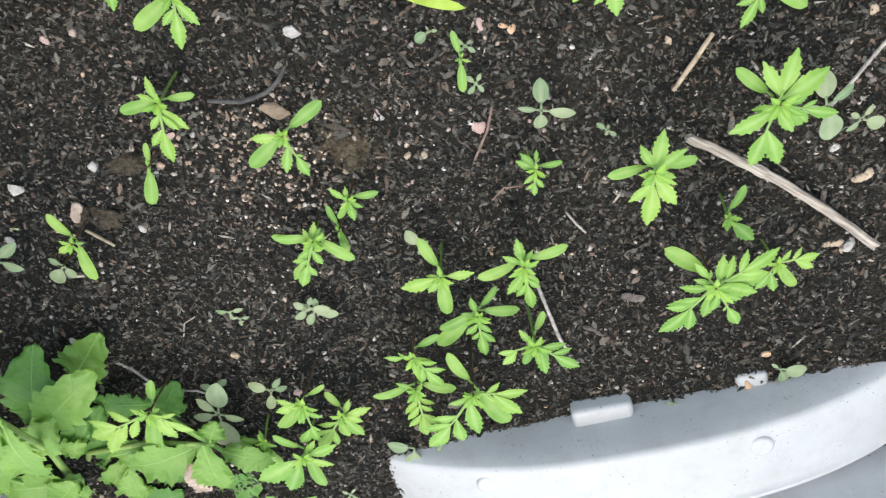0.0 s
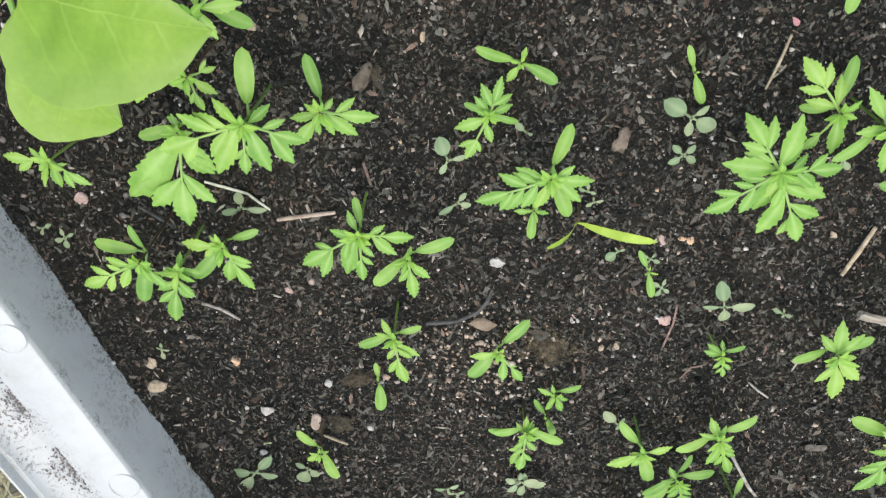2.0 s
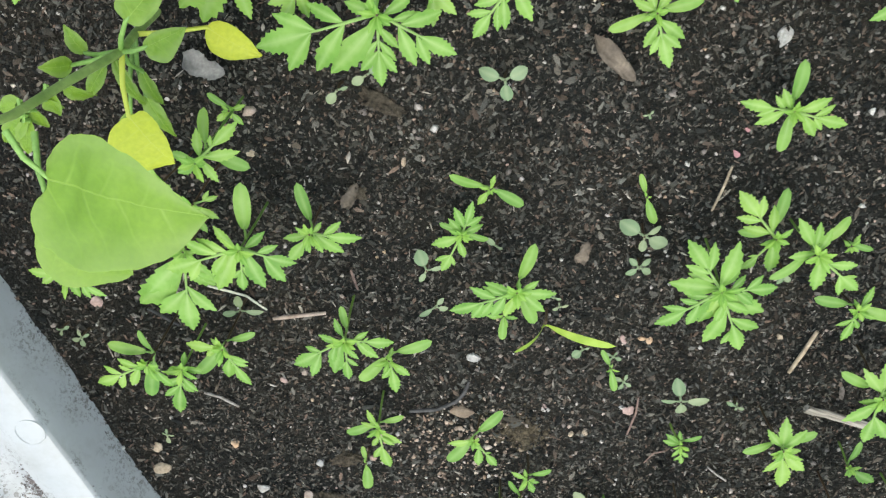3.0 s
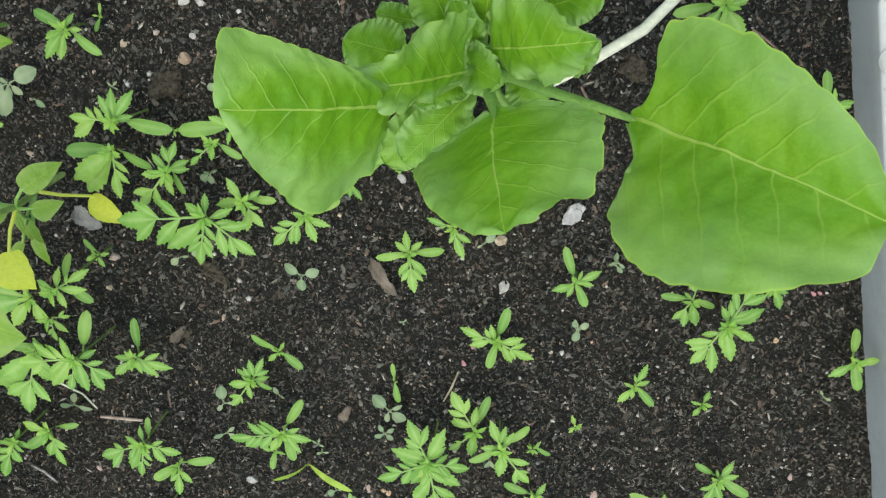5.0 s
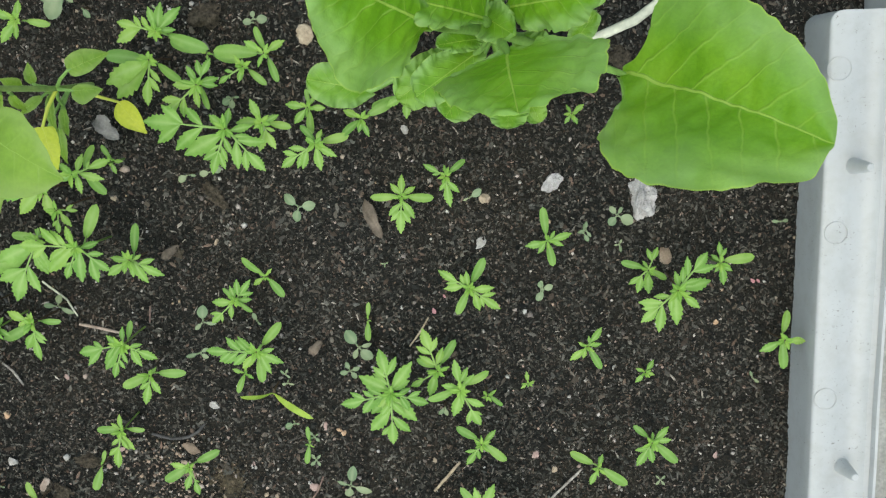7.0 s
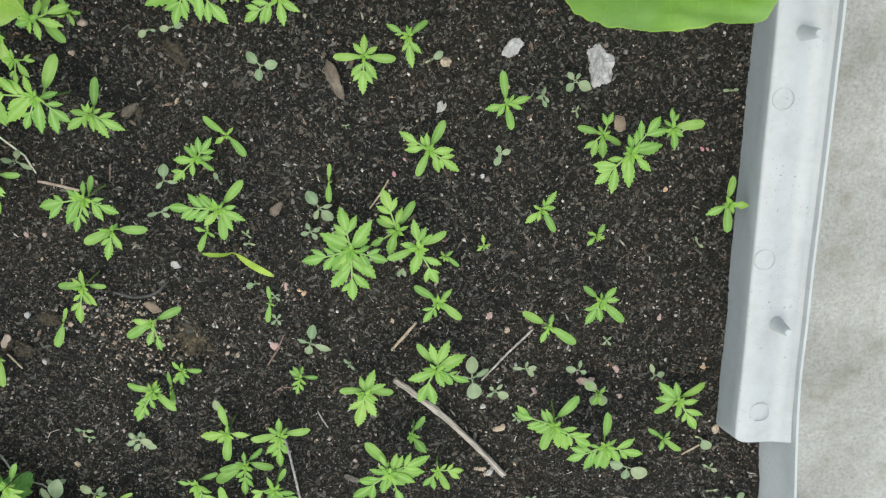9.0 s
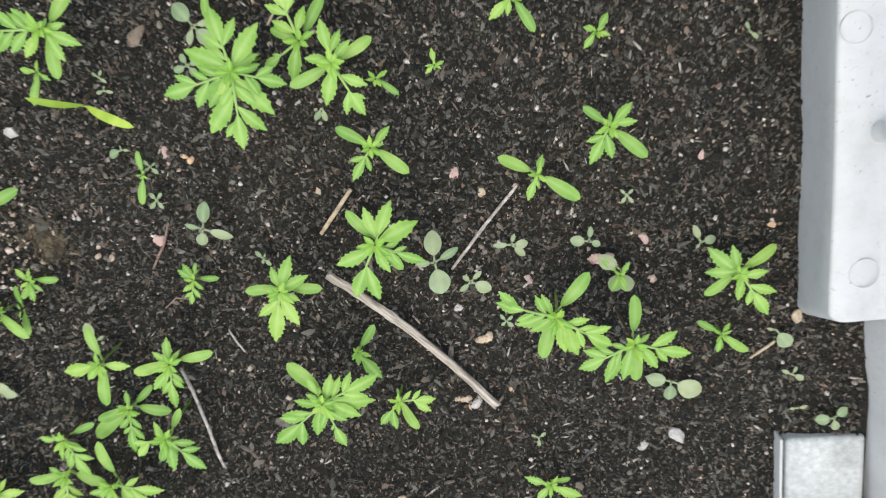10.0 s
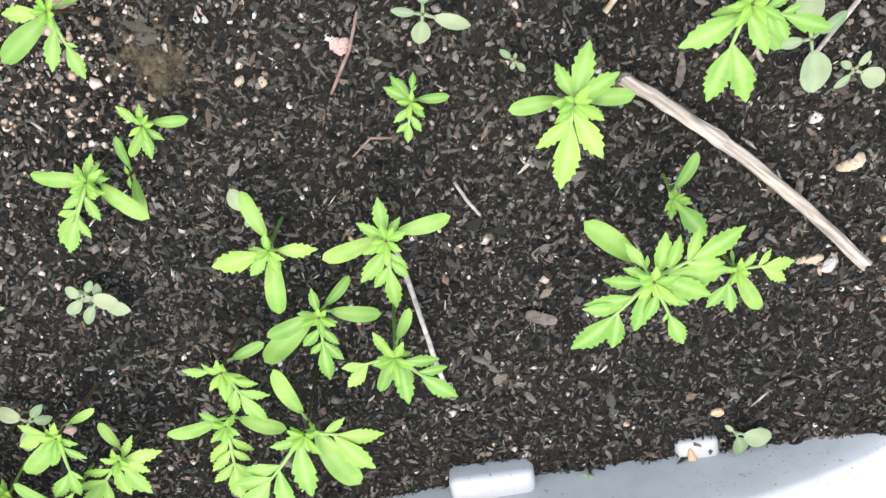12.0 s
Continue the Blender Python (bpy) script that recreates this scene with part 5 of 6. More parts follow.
# the leaning pepper plant with a large leaf and yellowing lower leaves
pepper = tagged(new("pepper_plant"), "leaning pepper plant with a heart-shaped leaf and yellowing leaves", "pepper plant")
P0, P1, P2, P3, P4 = (Vector(p) for p in ((-0.0764, 0.2683, 0.0000), (-0.0721, 0.2664, 0.0450), (-0.0607, 0.2656, 0.0880), (-0.0712, 0.2663, 0.1200), (-0.0759, 0.2671, 0.1600)))
stalk(pepper, [P0 + Vector((0.004, 0, -0.004)), P0, P1, P2, P3, P4, P4 + Vector((-0.003, 0.002, 0.015))], [0.0026, 0.0024, 0.0022, 0.0021, 0.002, 0.0019, 0.0016], OLIVE_STALK, "stem")


def pepper_leaf(root, base, tip, half, mat=PEPPER, arch=0.1, cup=0.12, roll=0.0, seed=0.0, lobes=0.35, other=None):
    root, base, tip = Vector(root), Vector(base), Vector(tip)
    sides = [tuple((s, h * w) for s, w in ((0, 0.10), (0.06, lobes * 1.6), (0.22, 0.96), (0.4, 1.0), (0.6, 0.82), (0.8, 0.45), (0.92, 0.18), (1, 0))) for h in (half, other or half)]
    leaf = part("leaf", broad_leaf(base, tip, sides[0], sides[1], arch, cup, 0.03 * (tip - base).length, 0, 30, 8, roll, seed), mat, pepper)
    stalk(leaf, [root, root.lerp(base, 0.5) + Vector((0, 0, 0.004)), base, base.lerp(tip, 0.1)], [0.0014, 0.0012, 0.001, 0.0005], GREEN_STALK if mat is PEPPER else YELLOW, "petiole")


def heart_leaf(root, base, tip, left, right, mat=PEPPER, arch=0.05, seed=0.0):
    root, base, tip = Vector(root), Vector(base), Vector(tip)
    leaf = part("leaf", lobed_leaf(base, tip, left, right, arch, 0.02 * (tip - base).length, 0.02, seed, 48, 10), mat, pepper)
    stalk(leaf, [root, root.lerp(base, 0.5) + Vector((0, 0, 0.003)), base, base.lerp(tip, 0.1)], [0.0014, 0.0012, 0.001, 0.0005], GREEN_STALK if mat is PEPPER else YELLOW, "petiole")


heart_leaf((-0.0720, 0.2648, 0.1750), (-0.0679, 0.2435, 0.1750), (-0.0110, 0.2125, 0.1900), ((0.03, 0.14), (0.18, 0.295), (0.37, 0.345), (0.52, 0.305), (0.72, 0.19), (0.86, 0.08)), ((-0.03, 0.10), (-0.12, 0.18), (-0.15, 0.31), (-0.09, 0.46), (0.20, 0.52), (0.55, 0.42), (0.81, 0.26), (0.95, 0.08)), PEPPER, 0.06, 1.3)
heart_leaf((-0.0790, 0.2569, 0.1500), (-0.0845, 0.2309, 0.1600), (-0.0734, 0.1886, 0.1550), ((0.05, 0.15), (0.22, 0.29), (0.67, 0.24), (0.90, 0.09)), ((0.08, 0.27), (0.30, 0.52), (0.59, 0.61), (0.79, 0.46), (0.96, 0.18)), PEPPER, 0.05, 2.3)
for bx, tx, bz, hw in (((-0.1111, 0.2579, 0.1000), (-0.1359, 0.2489, 0.0900), 0, 5), ((-0.1115, 0.2555, 0.1000), (-0.1284, 0.2398, 0.0900), 0, 5), ((-0.1064, 0.2585, 0.1000), (-0.1113, 0.2476, 0.0900), 0, 4), ((-0.0992, 0.2606, 0.1000), (-0.0994, 0.2528, 0.0900), 0, 4), ((-0.0942, 0.2636, 0.1000), (-0.1029, 0.2503, 0.0900), 0, 4), ((-0.1094, 0.2623, 0.1000), (-0.1219, 0.2649, 0.1000), 0, 6), ((-0.0864, 0.2628, 0.1000), (-0.0872, 0.2515, 0.0800), 0, 5)):
    pepper_leaf(Vector(bx) + Vector((0.002, 0.003, 0.004)), bx, tx, hw, PEPPER, 0.1, 0.2, 0.0, bx[0] * 90)
heart_leaf(P2, (-0.0676, 0.2403, 0.1000), (-0.0660, 0.2097, 0.0880), ((0.04, 0.24), (0.39, 0.25), (0.74, 0.14)), ((0.02, 0.22), (0.13, 0.44), (0.41, 0.66), (0.71, 0.64), (0.91, 0.37)), YELLOW, 0.06, 3.3)
pepper_leaf(P1, (-0.0430, 0.2545, 0.0300), (-0.0255, 0.2300, 0.0240), 9, YELLOW, 0.1, 0.3, 0.0, 4.3)
heart_leaf(P2, (-0.0460, 0.2773, 0.1000), (-0.0201, 0.2886, 0.0900), ((0.07, 0.25), (0.42, 0.31), (0.73, 0.19)), ((0.05, 0.16), (0.20, 0.22), (0.45, 0.22), (0.72, 0.13)), PEPPER, 0.06, 5.3)
heart_leaf(P2, (-0.0473, 0.2640, 0.0950), (-0.0268, 0.2643, 0.0900), ((0.08, 0.12), (0.35, 0.20), (0.71, 0.13)), ((0.02, 0.26), (0.32, 0.46), (0.69, 0.26)), PEPPER, 0.06, 6.3)
pepper_leaf(P2, (-0.0659, 0.2522, 0.0700), (-0.0745, 0.2300, 0.0500), 4, PEPPER, 0.08, 0.2, 0.0, 6.8)
pepper_leaf(Vector((-0.0489, 0.3710, 0.1100)) + Vector((-0.012, 0.004, -0.06)), (-0.0489, 0.3710, 0.1100), (-0.0210, 0.3634, 0.1000), 9, PEPPER, 0.08, 0.1, 0.0, 7.3)
pepper_leaf(Vector((-0.0345, 0.3712, 0.1200)) + Vector((-0.012, 0.004, -0.06)), (-0.0345, 0.3712, 0.1200), (-0.0132, 0.3880, 0.1300), 9, PEPPER, 0.08, 0.1, 0.0, 8.3)
pepper_leaf(Vector((-0.0482, 0.3629, 0.1000)) + Vector((-0.012, 0.004, -0.06)), (-0.0482, 0.3629, 0.1000), (-0.0548, 0.3464, 0.0900), 6, PEPPER, 0.08, 0.1, 0.0, 9.3)
pepper_leaf(P2, (-0.0863, 0.2603, 0.0600), (-0.1096, 0.2476, 0.0500), 4, PEPPER, 0.1, 0.1, 0.0, 10.3)
pepper_leaf(P2, (-0.0867, 0.2693, 0.0700), (-0.0888, 0.2848, 0.0700), 4.5, PEPPER, 0.1, 0.1, 0.0, 11.3)
pepper_leaf(P2, (-0.0802, 0.2618, 0.0600), (-0.0886, 0.2320, 0.0400), 4, PEPPER, 0.1, 0.1, 0.0, 12.3)
pepper_leaf(P2, (-0.0900, 0.2678, 0.0800), (-0.0999, 0.2736, 0.0900), 5, PEPPER, 0.1, 0.1, 0.0, 13.3)
pepper_leaf(P1, (-0.1038, 0.2299, 0.0300), (-0.1182, 0.2152, 0.0300), 4, PEPPER, 0.1, 0.1, 0.0, 14.3)
pepper_leaf(P1, (-0.0860, 0.2373, 0.0400), (-0.0879, 0.2088, 0.0300), 5, PEPPER, 0.1, 0.1, 0.0, 15.3)

# the coarse-toothed weed in the corner
chrys = tagged(new("toothed_weed"), "bushy weed with coarsely toothed broad green leaves in the corner", "weed")
Q0, Q1, Q2 = (Vector(p) for p in ((-0.2517, -0.2849, 0.0067), (-0.2138, -0.1938, 0.0548), (-0.1905, -0.1307, 0.0990)))
stalk(chrys, [Q0 + Vector((0, 0, -0.004)), Q0.lerp(Q1, 0.5), Q1, Q2], [0.0028, 0.0026, 0.0022, 0.0014], OLIVE_STALK, "stem")
R0, R1 = Vector((-0.2523, -0.2814, 0.0068)), Vector((-0.1225, -0.2220, 0.0432))
stalk(chrys, [R0 + Vector((-0.0006, 0.0003, -0.0030)), Vector((-0.2116, -0.2216, 0.0300)), Vector((-0.1634, -0.2175, 0.0356)), R1], [0.0022, 0.0019, 0.0017, 0.0013], OLIVE_STALK, "stem")


def toothed_leaf(root, base, tip, half, mat, teeth=6, arch=0.10, cup=0.15, roll=0.0, seed=0.0, full=0.5):
    root, base, tip = Vector(root), Vector(base), Vector(tip)
    st = ((0, half * 0.12), (0.12, half * 0.40), (full * 0.7, half * 0.92), (full, half), (0.78, half * 0.66), (0.92, half * 0.3), (1, 0))
    leaf = part("leaf", broad_leaf(base, tip, st, st, arch, cup, 0.004, teeth, 60, 9, roll, seed), mat, chrys)
    stalk(leaf, [root, root.lerp(base, 0.5), base, base.lerp(tip, 0.1)], [0.0015, 0.0013, 0.0011, 0.0006], GREEN_STALK, "petiole")


toothed_leaf(Q2, (-0.1899, -0.1241, 0.1000), (-0.2085, -0.0802, 0.0970), 16, CHRYS, 7, seed=1, full=0.5)
toothed_leaf(Q2, (-0.1913, -0.1335, 0.0990), (-0.1983, -0.1859, 0.0850), 15, CHRYS, 6, seed=2, full=0.45)
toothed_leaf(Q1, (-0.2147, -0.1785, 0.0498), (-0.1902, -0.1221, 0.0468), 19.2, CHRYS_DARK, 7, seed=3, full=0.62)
toothed_leaf(Q1, (-0.2076, -0.1705, 0.0605), (-0.1628, -0.1451, 0.0485), 16.6, CHRYS, 6, seed=4)
toothed_leaf(Q1, (-0.1959, -0.1658, 0.0248), (-0.1639, -0.1363, 0.0251), 15.4, CHRYS, 6, seed=5, full=0.4)
toothed_leaf(Q2, (-0.1908, -0.1269, 0.1000), (-0.2182, -0.1388, 0.0960), 9, CHRYS, 4, seed=6, full=0.5)
toothed_leaf(Q1, (-0.2612, -0.1941, 0.0367), (-0.2978, -0.1763, 0.0388), 17.9, CHRYS_DARK, 6, seed=7)
toothed_leaf(Q1, (-0.2311, -0.1712, 0.0596), (-0.2916, -0.1959, 0.0554), 17.9, CHRYS, 6, seed=8)
toothed_leaf(Q1, (-0.2439, -0.1879, 0.0552), (-0.2740, -0.2165, 0.0564), 15.4, CHRYS, 5, seed=9)
toothed_leaf(R1, (-0.1353, -0.2236, 0.0403), (-0.1859, -0.2300, 0.0388), 16.6, CHRYS, 6, seed=10)
toothed_leaf(R1, (-0.1264, -0.2171, 0.0470), (-0.1278, -0.2587, 0.0440), 13, CHRYS, 6, seed=11, full=0.5)
toothed_leaf(R1, (-0.1231, -0.2186, 0.0432), (-0.1148, -0.2063, 0.0406), 9.0, CHRYS, 5, seed=12)
toothed_leaf(R1, (-0.1254, -0.2351, 0.0340), (-0.0942, -0.2554, 0.0280), 13, CHRYS, 5, seed=13, full=0.5)
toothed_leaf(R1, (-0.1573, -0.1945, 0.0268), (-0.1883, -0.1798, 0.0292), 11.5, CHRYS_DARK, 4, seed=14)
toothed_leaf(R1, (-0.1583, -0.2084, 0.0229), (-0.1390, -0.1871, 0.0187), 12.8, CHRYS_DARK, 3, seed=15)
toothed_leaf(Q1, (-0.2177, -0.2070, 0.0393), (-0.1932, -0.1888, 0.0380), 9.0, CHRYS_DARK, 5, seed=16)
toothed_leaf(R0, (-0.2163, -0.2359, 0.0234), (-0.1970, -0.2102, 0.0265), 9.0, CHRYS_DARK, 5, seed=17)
toothed_leaf(Q1, (-0.2180, -0.2037, 0.0433), (-0.1974, -0.2015, 0.0445), 7.7, CHRYS, 4, seed=18)
toothed_leaf(R0, (-0.2287, -0.2627, 0.0175), (-0.2102, -0.2335, 0.0261), 9.0, CHRYS_DARK, 5, seed=19)
toothed_leaf(R0, (-0.2130, -0.2573, 0.0257), (-0.1907, -0.2314, 0.0296), 10.2, CHRYS, 5, seed=20)
toothed_leaf(R0, (-0.2236, -0.2632, 0.0283), (-0.2510, -0.2461, 0.0365), 17.9, CHRYS, 5, seed=21)
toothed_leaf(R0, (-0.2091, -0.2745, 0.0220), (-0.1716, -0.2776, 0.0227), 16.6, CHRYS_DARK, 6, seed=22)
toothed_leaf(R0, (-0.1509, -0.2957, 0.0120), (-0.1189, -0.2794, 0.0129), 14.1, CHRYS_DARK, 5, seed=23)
toothed_leaf(Q1, (-0.2752, -0.2002, 0.0417), (-0.2870, -0.1714, 0.0403), 15, CHRYS_DARK, 6, seed=31)
toothed_leaf(Q1, (-0.2482, -0.2077, 0.0460), (-0.2781, -0.1919, 0.0523), 17, CHRYS, 7, seed=32)
toothed_leaf(Q1, (-0.2191, -0.1709, 0.0700), (-0.2626, -0.1920, 0.0680), 17, CHRYS, 6, seed=33, full=0.5)
toothed_leaf(R0, (-0.2192, -0.2344, 0.0390), (-0.2684, -0.2169, 0.0502), 17, CHRYS, 7, seed=34)
toothed_leaf(Q1, (-0.2219, -0.1920, 0.0569), (-0.1934, -0.1634, 0.0625), 14, CHRYS, 6, seed=35)
toothed_leaf(R0, (-0.2092, -0.2084, 0.0302), (-0.1845, -0.1839, 0.0326), 12, CHRYS_DARK, 6, seed=36)
toothed_leaf(R0, (-0.2010, -0.2287, 0.0285), (-0.1671, -0.2219, 0.0281), 11, CHRYS, 6, seed=37)
toothed_leaf(R1, (-0.1675, -0.2403, 0.0261), (-0.1613, -0.2643, 0.0253), 13, CHRYS_DARK, 6, seed=38)
toothed_leaf(R1, (-0.1277, -0.2604, 0.0176), (-0.1141, -0.2408, 0.0186), 10, CHRYS, 5, seed=39)
toothed_leaf(R0, (-0.1955, -0.2682, 0.0303), (-0.1893, -0.2375, 0.0333), 12, CHRYS, 6, seed=40)
toothed_leaf(R0, (-0.1896, -0.2988, 0.0214), (-0.1494, -0.3175, 0.0198), 19.2, CHRYS, 6, seed=24)
toothed_leaf(Q2, (-0.1914, -0.1294, 0.1000), (-0.2184, -0.1636, 0.0900), 9, CHRYS, 5, seed=41, full=0.5)
toothed_leaf(R0, (-0.2453, -0.1907, 0.0700), (-0.2810, -0.1878, 0.0660), 14, CHRYS, 3, seed=42, full=0.5)
toothed_leaf(R0, (-0.2152, -0.2256, 0.0500), (-0.2368, -0.2426, 0.0450), 14, CHRYS, 3, seed=43, full=0.5)

# ---- sticks, stones and litter ----
WOOD = make_plain("weathered_stick", (0.17, 0.145, 0.12), (0.50, 0.46, 0.41), 210, 0.85, 0.3, 0.001, 0.8)


def make_wood(name, dark, light, turn):
    """Weathered wood with grain along the stick's own direction."""
    m, nt, b = material(name, 0.85, 0.25)
    tc, mp, n = nt.nodes.new("ShaderNodeTexCoord"), nt.nodes.new("ShaderNodeMapping"), nt.nodes.new("ShaderNodeTexNoise")
    mp.vector_type = "TEXTURE"
    mp.inputs["Rotation"].default_value[2] = radians(turn)
    mp.inputs["Scale"].default_value = (0.03, 0.0018, 0.0018)
    n.inputs["Scale"].default_value, n.inputs["Detail"].default_value = 1.0, 5
    nt.links.new(tc.outputs["Object"], mp.inputs["Vector"])
    nt.links.new(mp.outputs[0], n.inputs["Vector"])
    c = ramp(nt, n.outputs["Fac"], [(0.3, dark), (0.62, light)])
    g = ramp(nt, tex_noise(nt, 60, 4), [(0.3, (0.75, 0.72, 0.7)), (0.7, (1.1, 1.1, 1.1))])
    nt.links.new(mix(nt, 1.0, c, g, "MULTIPLY"), b.inputs["Base Color"])
    bump(nt, b, n.outputs["Fac"], 0.8, 0.001)
    return m


STICK_WOOD = make_wood("broken_stick", (0.12, 0.10, 0.08), (0.43, 0.385, 0.325), -44)
TWIG = make_plain("tan_twig", (0.22, 0.165, 0.105), (0.44, 0.36, 0.25), 200, 0.8)
STRAW = make_plain("pinkish_straw", (0.26, 0.19, 0.15), (0.47, 0.37, 0.30), 200, 0.8)
RED_TWIG = make_plain("red_brown_twig", (0.10, 0.062, 0.05), (0.24, 0.165, 0.13), 200, 0.8)
DARK_TWIG = make_plain("dark_twig", (0.032, 0.03, 0.029), (0.085, 0.08, 0.076), 150, 0.85)
STONE_WHITE = make_plain("white_stone", (0.27, 0.25, 0.225), (0.50, 0.475, 0.435), 150, 0.7, 0.4, 0.001, 0.8)
STONE_TAN = make_plain("tan_stone", (0.24, 0.18, 0.12), (0.48, 0.39, 0.28), 240, 0.8)
STONE_PINK = make_plain("pink_stone", (0.30, 0.20, 0.17), (0.46, 0.34, 0.30), 130, 0.8)
STONE_GREY = make_plain("grey_stone", (0.24, 0.23, 0.215), (0.44, 0.425, 0.40), 110, 0.8)
STONE_CHALK = make_plain("chalky_stone", (0.30, 0.28, 0.27), (0.56, 0.53, 0.51), 160, 0.85, 0.2, 0.002, 0.8)
CLOD = make_plain("brown_clod", (0.035, 0.029, 0.021), (0.185, 0.150, 0.105), 420, 0.9, 0.2, 0.003, 1.0)
PETAL = make_plain("pink_petal", (0.36, 0.15, 0.16), (0.48, 0.26, 0.27), 90, 0.6)
DEAD = make_leaf("yellow_dying_leaf", (0.26, 0.36, 0.04), (0.34, 0.44, 0.06), (0.40, 0.50, 0.09), 0.5, None, 0.2)


def twig(name, pts, radius, mat, label, category="twig", knots=True):
    r = random.Random(int(1000 * (pts[0][0] + 3 * pts[0][1])))
    fine = []
    for a, b in zip(pts, pts[1:]):
        a, b = Vector(a), Vector(b)
        n = max(2, int((b - a).length / 0.006))
        for k in range(n):
            fine.append(a.lerp(b, k / n) + (Vector((r.gauss(0, 1), r.gauss(0, 1), r.gauss(0, 0.5))) * radius * 0.10 if k else Vector()))
    fine.append(Vector(pts[-1]))
    radii = [radius * (r.uniform(0.94, 1.06) if knots else 1.0) * (0.82 if k in (0, len(fine) - 1) else 1.0) for k in range(len(fine))]
    return tagged(part(name, tube(fine, radii, 8), mat), label, category)


def broken_stick(pts):
    """A weathered, ridged length of dry stem: split lengthwise, with a paler broken end."""
    r = random.Random(4)
    pts = [Vector(p) for p in pts]
    rows, n = [], 60
    for k in range(n + 1):
        u = k / n * (len(pts) - 1)
        j = min(int(u), len(pts) - 2)
        p, d = pts[j].lerp(pts[j + 1], u - j), (pts[j + 1] - pts[j]).normalized()
        side = d.cross(Vector((0, 0, 1))).normalized()
        up = side.cross(d)
        p = p + side * 0.0006 * noise.noise((u * 3, 0, 0)) + up * 0.0004 * noise.noise((u * 3, 5, 0))
        swell = 1 + 0.10 * noise.noise((u * 2.2, 1, 1)) + (0.16 if abs(k - 24) < 2 else 0.0)
        ring = []
        for a in range(16):
            t = 2 * math.pi * a / 16
            ridge = 1 + 0.13 * noise.noise((math.cos(t) * 2.6, math.sin(t) * 2.6, u * 0.5)) - (0.28 if a == 4 and k > 6 else 0.0)
            ring.append(p + (side * math.cos(t) + up * math.sin(t) * 0.8) * 0.0027 * swell * ridge + d * (r.uniform(-0.0016, 0.0012) if k in (0, n) else 0.0))
        rows.append(ring)
    return tagged(part("stick", sheet(rows, True), STICK_WOOD, crease=0.7), "weathered grey broken stick lying on the soil", "stick")


broken_stick(((0.1874, -0.0997, 0.0120), (0.2087, -0.1172, 0.0110), (0.2320, -0.1381, 0.0095), (0.2567, -0.1640, 0.0080), (0.2838, -0.1959, 0.0060)))
twig("twig", ((0.2059, -0.0487, 0.0060), (0.1953, -0.0617, 0.0050), (0.1838, -0.0756, 0.0030)), 0.0013, TWIG, "short tan twig lying on the soil")
twig("twig", ((0.3061, -0.0518, 0.0120), (0.2855, -0.0757, 0.0070), (0.2624, -0.1040, 0.0030)), 0.0010, WOOD, "thin grey twig lying on the soil")
twig("twig", ((0.0909, -0.1493, 0.0260), (0.0927, -0.1683, 0.0180), (0.0952, -0.1965, 0.0100), (0.0974, -0.2183, 0.0060), (0.1022, -0.2384, 0.0030)), 0.0011, WOOD, "pale dry stem bent down onto the soil")
twig("twig", ((-0.0537, -0.0223, 0.0040), (-0.0365, -0.0272, 0.0040), (-0.0213, -0.0250, 0.0050), (-0.0139, -0.0210, 0.0040), (-0.0081, -0.0146, 0.0020)), 0.0013, DARK_TWIG, "dark curved root lying on the soil")
twig("twig", ((-0.1676, 0.0465, 0.0185), (-0.1601, 0.0382, 0.0167), (-0.1551, 0.0252, 0.0128)), 0.0009, WOOD, "thin grey twig lying on the soil")
twig("twig", ((0.0909, -0.0607, 0.0060), (0.0851, -0.0746, 0.0040), (0.0745, -0.0907, 0.0020)), 0.0007, RED_TWIG, "thin red-brown twig lying on the soil")
twig("twig", ((-0.1490, -0.0769, 0.0103), (-0.1399, -0.0924, 0.0063)), 0.0009, TWIG, "thin grey twig lying on the soil")
twig("twig", ((0.0784, -0.1168, 0.0030), (0.0867, -0.1101, 0.0040), (0.0951, -0.1116, 0.0030)), 0.0005, RED_TWIG, "thin red-brown twig lying on the soil")
twig("twig", ((-0.1289, -0.1652, 0.0038), (-0.1230, -0.1542, 0.0064), (-0.1159, -0.1526, 0.0038)), 0.0004, WOOD, "curled pale root thread on the soil")
twig("twig", ((-0.0270, -0.2975, 0.0040), (-0.0378, -0.3027, 0.0050), (-0.0431, -0.3166, 0.0040), (-0.0533, -0.3199, 0.0040), (-0.0723, -0.3211, 0.0030), (-0.0740, -0.3024, 0.0030)), 0.0006, WOOD, "pale root thread curled on the soil")
twig("twig", ((-0.1985, -0.1383, 0.0170), (-0.1897, -0.1514, 0.0157), (-0.1738, -0.1670, 0.0132), (-0.1664, -0.1763, 0.0120), (-0.1605, -0.1907, 0.0102)), 0.0009, WOOD, "pale root lying on the soil behind the weed")
twig("twig", ((-0.1488, -0.2023, 0.0078), (-0.1368, -0.2067, 0.0065), (-0.1283, -0.2150, 0.0047)), 0.0007, WOOD, "pale root thread lying on the soil")
twig("twig", ((-0.1058, 0.0744, 0.0044), (-0.0871, 0.0706, 0.0050), (-0.0726, 0.0665, 0.0040)), 0.0013, STRAW, "flat pinkish straw lying on the soil")
twig("twig", ((0.4414, -0.1722, 0.0096), (0.4552, -0.1603, 0.0138)), 0.0009, TWIG, "thin tan twig lying on the soil")
twig("twig", ((0.4121, 0.2869, 0.0059), (0.4214, 0.2770, 0.0074), (0.4314, 0.2652, 0.0070)), 0.0008, RED_TWIG, "thin red-brown twig lying on the soil")
